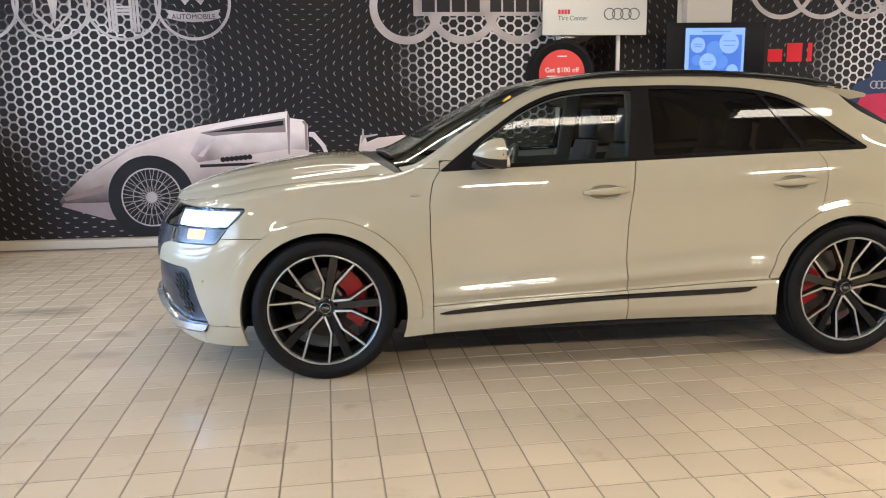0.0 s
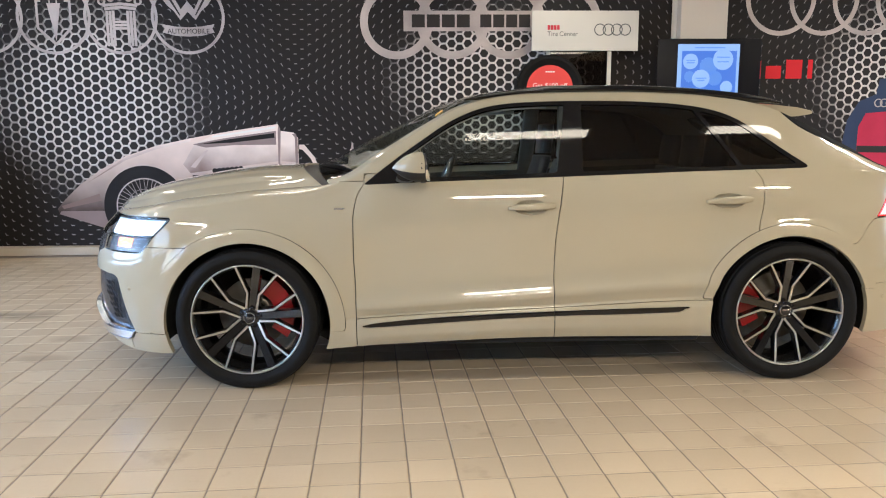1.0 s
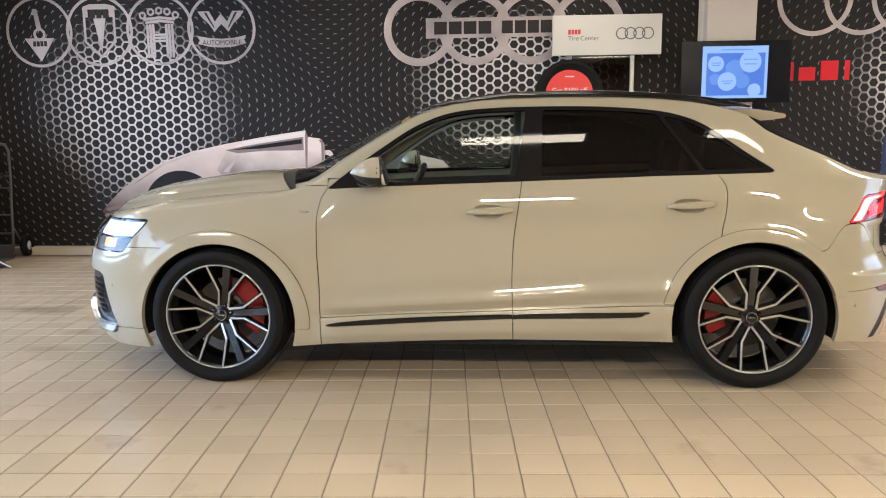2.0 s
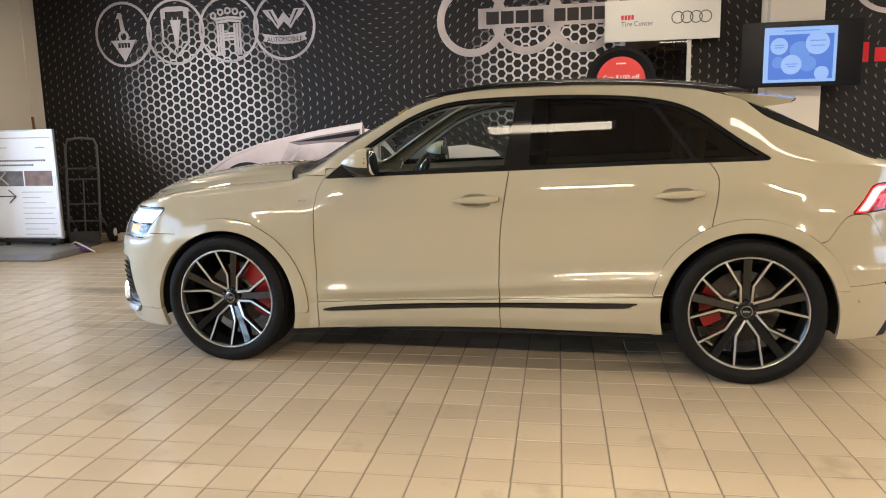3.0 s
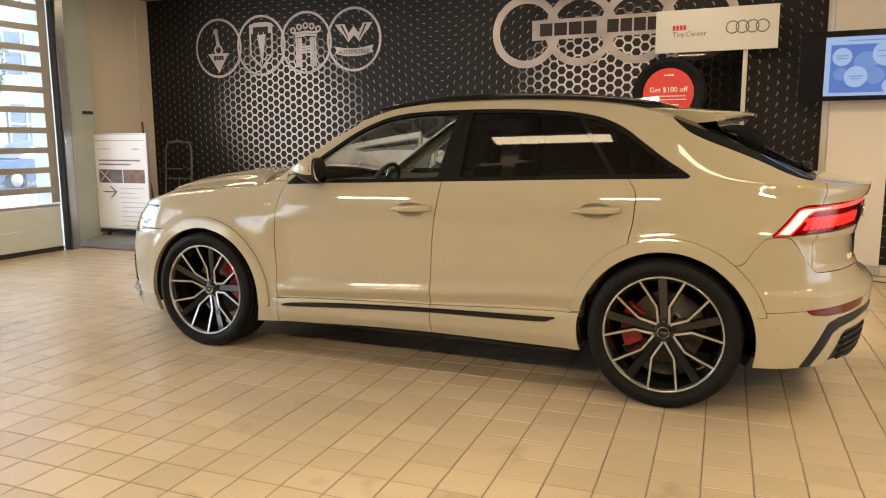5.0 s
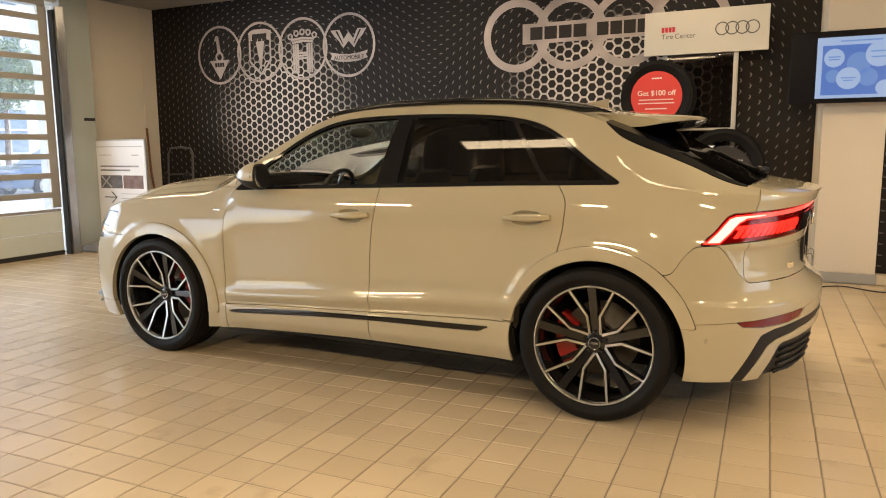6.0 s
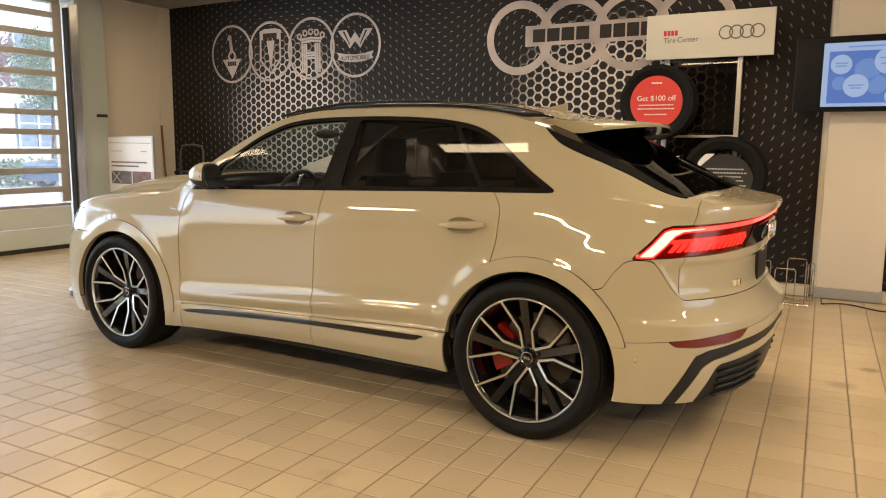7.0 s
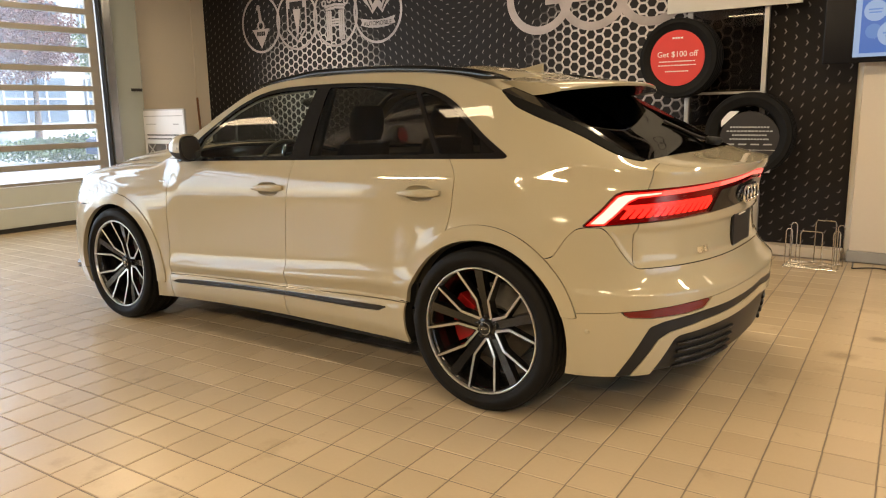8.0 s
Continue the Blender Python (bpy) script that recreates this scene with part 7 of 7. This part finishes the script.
part("toe_plate", box(bmesh.new(), (-0.21, -0.30, 0.0), (0.21, -0.07, 0.012), 0.003), TRUCK_STEEL, truck)
part("toe_back", box(bmesh.new(), (-0.21, -0.105, 0.0), (0.21, -0.085, 0.16), 0.003), TRUCK_STEEL, truck)
for x in (-0.26, 0.10):
    link("grip", *tube([(x, -0.045, 0.945), (x + 0.02, 0.03, 0.99)], 0.038, 12), SATIN_BLACK, truck, "black rubber grip", True)

broom = tagged(empty("broom", (-4.98, 8.25, 0)), "brown wooden broom leaning against the cream wall", "broom")
link("handle", *tube([(0.13, -0.05, 0.14), (-0.13, 0.05, 1.0), (-0.20, 0.08, 1.66)], 0.017, 10), WOOD, broom, "brown wooden handle", True)
part("head", box(bmesh.new(), (0.02, -0.12, 0.10), (0.26, 0.02, 0.15), 0.01), WOOD, broom)
part("bristles", box(bmesh.new(), (0.03, -0.115, 0.0), (0.25, 0.015, 0.10), 0.004), SATIN_BLACK, broom, "dark bristles")

bin_ = tagged(empty("waste_bin", (-4.98, 8.0, 0)), "small brown bin standing in the corner", "bin")
link("shell", *lathe([(0.0, 0.005), (0.105, 0.005), (0.125, 0.62), (0.13, 0.63), (0.122, 0.63), (0.102, 0.02), (0.0, 0.02)], 32, "z"), mat("brown_bin_plastic", (0.12, 0.085, 0.06), 0.5, vary=0.1, scale=10), bin_, "", True)

# crumpled cloth dropped beside the poster stand
cloth = tagged(empty("cloth", (-4.02, 7.52, 0), 25), "crumpled purple cloth with a white strap lying beside the poster foot", "cloth")
g_ = random.Random(8)
lump = []
for t in np.linspace(0, 1, 9):
    h = 0.012 + 0.105 * math.sin(math.pi * t) ** 0.8
    lump.append([Vector((-0.14 + 0.28 * t, 0.09 * math.cos(a) * (0.5 + math.sin(math.pi * t)) + g_.uniform(-0.012, 0.012), max(0.001, h * (0.5 + 0.5 * math.sin(a)) + (g_.uniform(-0.014, 0.014) if math.sin(a) > 0 else 0)))) for a in np.linspace(0, 2 * math.pi, 17)[:-1]])
link("folds", *loft(lump), mat("purple_cloth", (0.085, 0.055, 0.16), 0.85, fine=0.2, scale=25, bump=0.4, bump_scale=70), cloth, "", True)
link("strap", *tube([(-0.12, -0.02, 0.09), (-0.02, -0.07, 0.135), (0.10, -0.10, 0.07), (0.20, -0.12, 0.009)], 0.009, 8), WHITE_INK, cloth, "white strap", True)

# ---- outside the door ----
tagged(box_part("ground", (-160, -120, -0.10), (-5.41, 140, -0.03), PAVING), "sunlit pale paving outside the door", "ground", kind="structure")
tagged(box_part("outer_wall", (-6.0, 7.14, -0.03), (-5.42, 7.9, 3.6), BUILDING), "white outer wall return beside the door", "wall", kind="structure")
house = tagged(empty("office_building", (-34, 24, -0.03)), "white office building with blue glazing bands", "building")
part("wall", box(bmesh.new(), (-4, -16, 0), (4, 16, 11)), BUILDING, house)
part("roof", box(bmesh.new(), (-4.3, -16.3, 11), (4.3, 16.3, 11.4), 0.05), BUILDING, house)
for f_ in range(3):
    for k in range(8):
        wn = part("window", box(bmesh.new(), (3.9, -15 + 3.8 * k, 1.2 + 3.4 * f_), (4.05, -12.2 + 3.8 * k, 3.2 + 3.4 * f_), 0.02), BUILDING_GLASS, house)
        for dy in (0.0, 0.93, 1.87):
            part("mullion", box(bmesh.new(), (4.04, -15 + 3.8 * k + dy - 0.04, 1.2 + 3.4 * f_), (4.10, -15 + 3.8 * k + dy + 0.04, 3.2 + 3.4 * f_)), BUILDING, wn)
        part("transom", box(bmesh.new(), (4.04, -15 + 3.8 * k, 2.2 + 3.4 * f_), (4.09, -12.2 + 3.8 * k, 2.28 + 3.4 * f_)), BUILDING, wn)


def leaf_cloud(name, n, centre, size, r, material, parent, seed, label=""):
    g = random.Random(seed)
    vs, fs = [], []
    for _ in range(n):
        while True:
            p = Vector((g.uniform(-1, 1), g.uniform(-1, 1), g.uniform(-1, 1)))
            if p.length < 1 and p.length > 0.35 * g.random():
                break
        c = Vector(centre) + Vector((p.x * size[0], p.y * size[1], p.z * size[2])) * (0.8 + 0.35 * noise.noise(p * 2.3))
        a = Vector((g.uniform(-1, 1), g.uniform(-1, 1), g.uniform(-1, 1))).normalized()
        b = a.orthogonal().normalized()
        i = len(vs)
        vs += [c - a * r, c + b * r * 0.5, c + a * r, c - b * r * 0.5]
        fs.append((i, i + 1, i + 2, i + 3))
    return link(name, vs, fs, material, parent, label)


hedge = tagged(leaf_cloud("hedge", 5000, (-19, 15.5, 0.42), (0.8, 6.5, 0.50), 0.08, LEAF, None, 3), "clipped green hedge along the paving", "hedge")
for k, (x, y, h, m_) in enumerate(((-22, 14.0, 5.6, LEAF_RED), (-26, 19.5, 6.0, LEAF), (-23, 11.0, 5.0, LEAF_RED))):
    tr = tagged(empty("tree", (x, y, -0.03)), "small tree with russet leaves beyond the paving" if m_ is LEAF_RED else "small green leafy tree beyond the paving", "tree", "trees outside")
    tk = [oval((0.1 * math.sin(t * 3), 0.1 * t, h * 0.6 * t), (0.14 * (1 - 0.6 * t), 0, 0), (0, 0.14 * (1 - 0.6 * t), 0), 10) for t in np.linspace(0, 1, 6)]
    smooth_object("trunk", loft(tk), BARK, tr)
    for j in range(6):
        a = j * 1.05
        link("limb", *tube([(0, 0.05, h * (0.35 + 0.04 * j)), (0.5 * math.cos(a), 0.5 * math.sin(a), h * 0.58), (1.0 * math.cos(a), 1.0 * math.sin(a), h * 0.72)], 0.035, 6), BARK, tr)
    leaf_cloud("crown", 6000, (0, 0, h * 0.72), (1.9, 1.9, h * 0.32), 0.075, m_, tr, 20 + k)

pc = tagged(empty("parked_car", (-17.0, 15.5, -0.03), 92), "dark blue parked car out on the paving", "car")
PC_BLUE = mat("dark_blue_car_paint", (0.03, 0.06, 0.12), 0.25, coat=0.8)
low_ = [[(x, y, z) for y, z in ((-w, 0.28), (-w - 0.03, 0.6), (-w + 0.05, top), (w - 0.05, top), (w + 0.03, 0.6), (w, 0.28))] for x, w, top in ((-2.2, 0.68, 0.70), (-2.0, 0.80, 0.80), (-1.0, 0.87, 0.92), (0, 0.88, 0.95), (1.2, 0.88, 0.98), (2.0, 0.82, 0.96), (2.2, 0.7, 0.85))]
smooth_object("body", loft(low_), PC_BLUE, pc)
up_ = [[(x, y, z) for y, z in ((-0.82, 0.93), (-w, top), (w, top), (0.82, 0.93))] for x, w, top in ((-1.1, 0.7, 0.94), (-0.3, 0.60, 1.38), (0.4, 0.60, 1.45), (1.1, 0.60, 1.40), (1.9, 0.72, 0.98))]
smooth_object("cabin", loft(up_), BUILDING_GLASS, pc, "dark glazed cabin")
for x in (-1.35, 1.35):
    for s in (-1, 1):
        wv = link("wheel", *lathe([(0.20, -0.1), (0.31, -0.1), (0.33, 0.0), (0.31, 0.1), (0.20, 0.1)], 32, "y", (x, s * 0.82, 0.33)), RUBBER, pc, "black tyre", True)
        link("rim", *lathe([(0.0, -0.105), (0.2, -0.09), (0.2, 0.09), (0.0, 0.105)], 20, "y", (x, s * 0.82, 0.33)), DOOR_RAIL, wv, "silver rim", True)
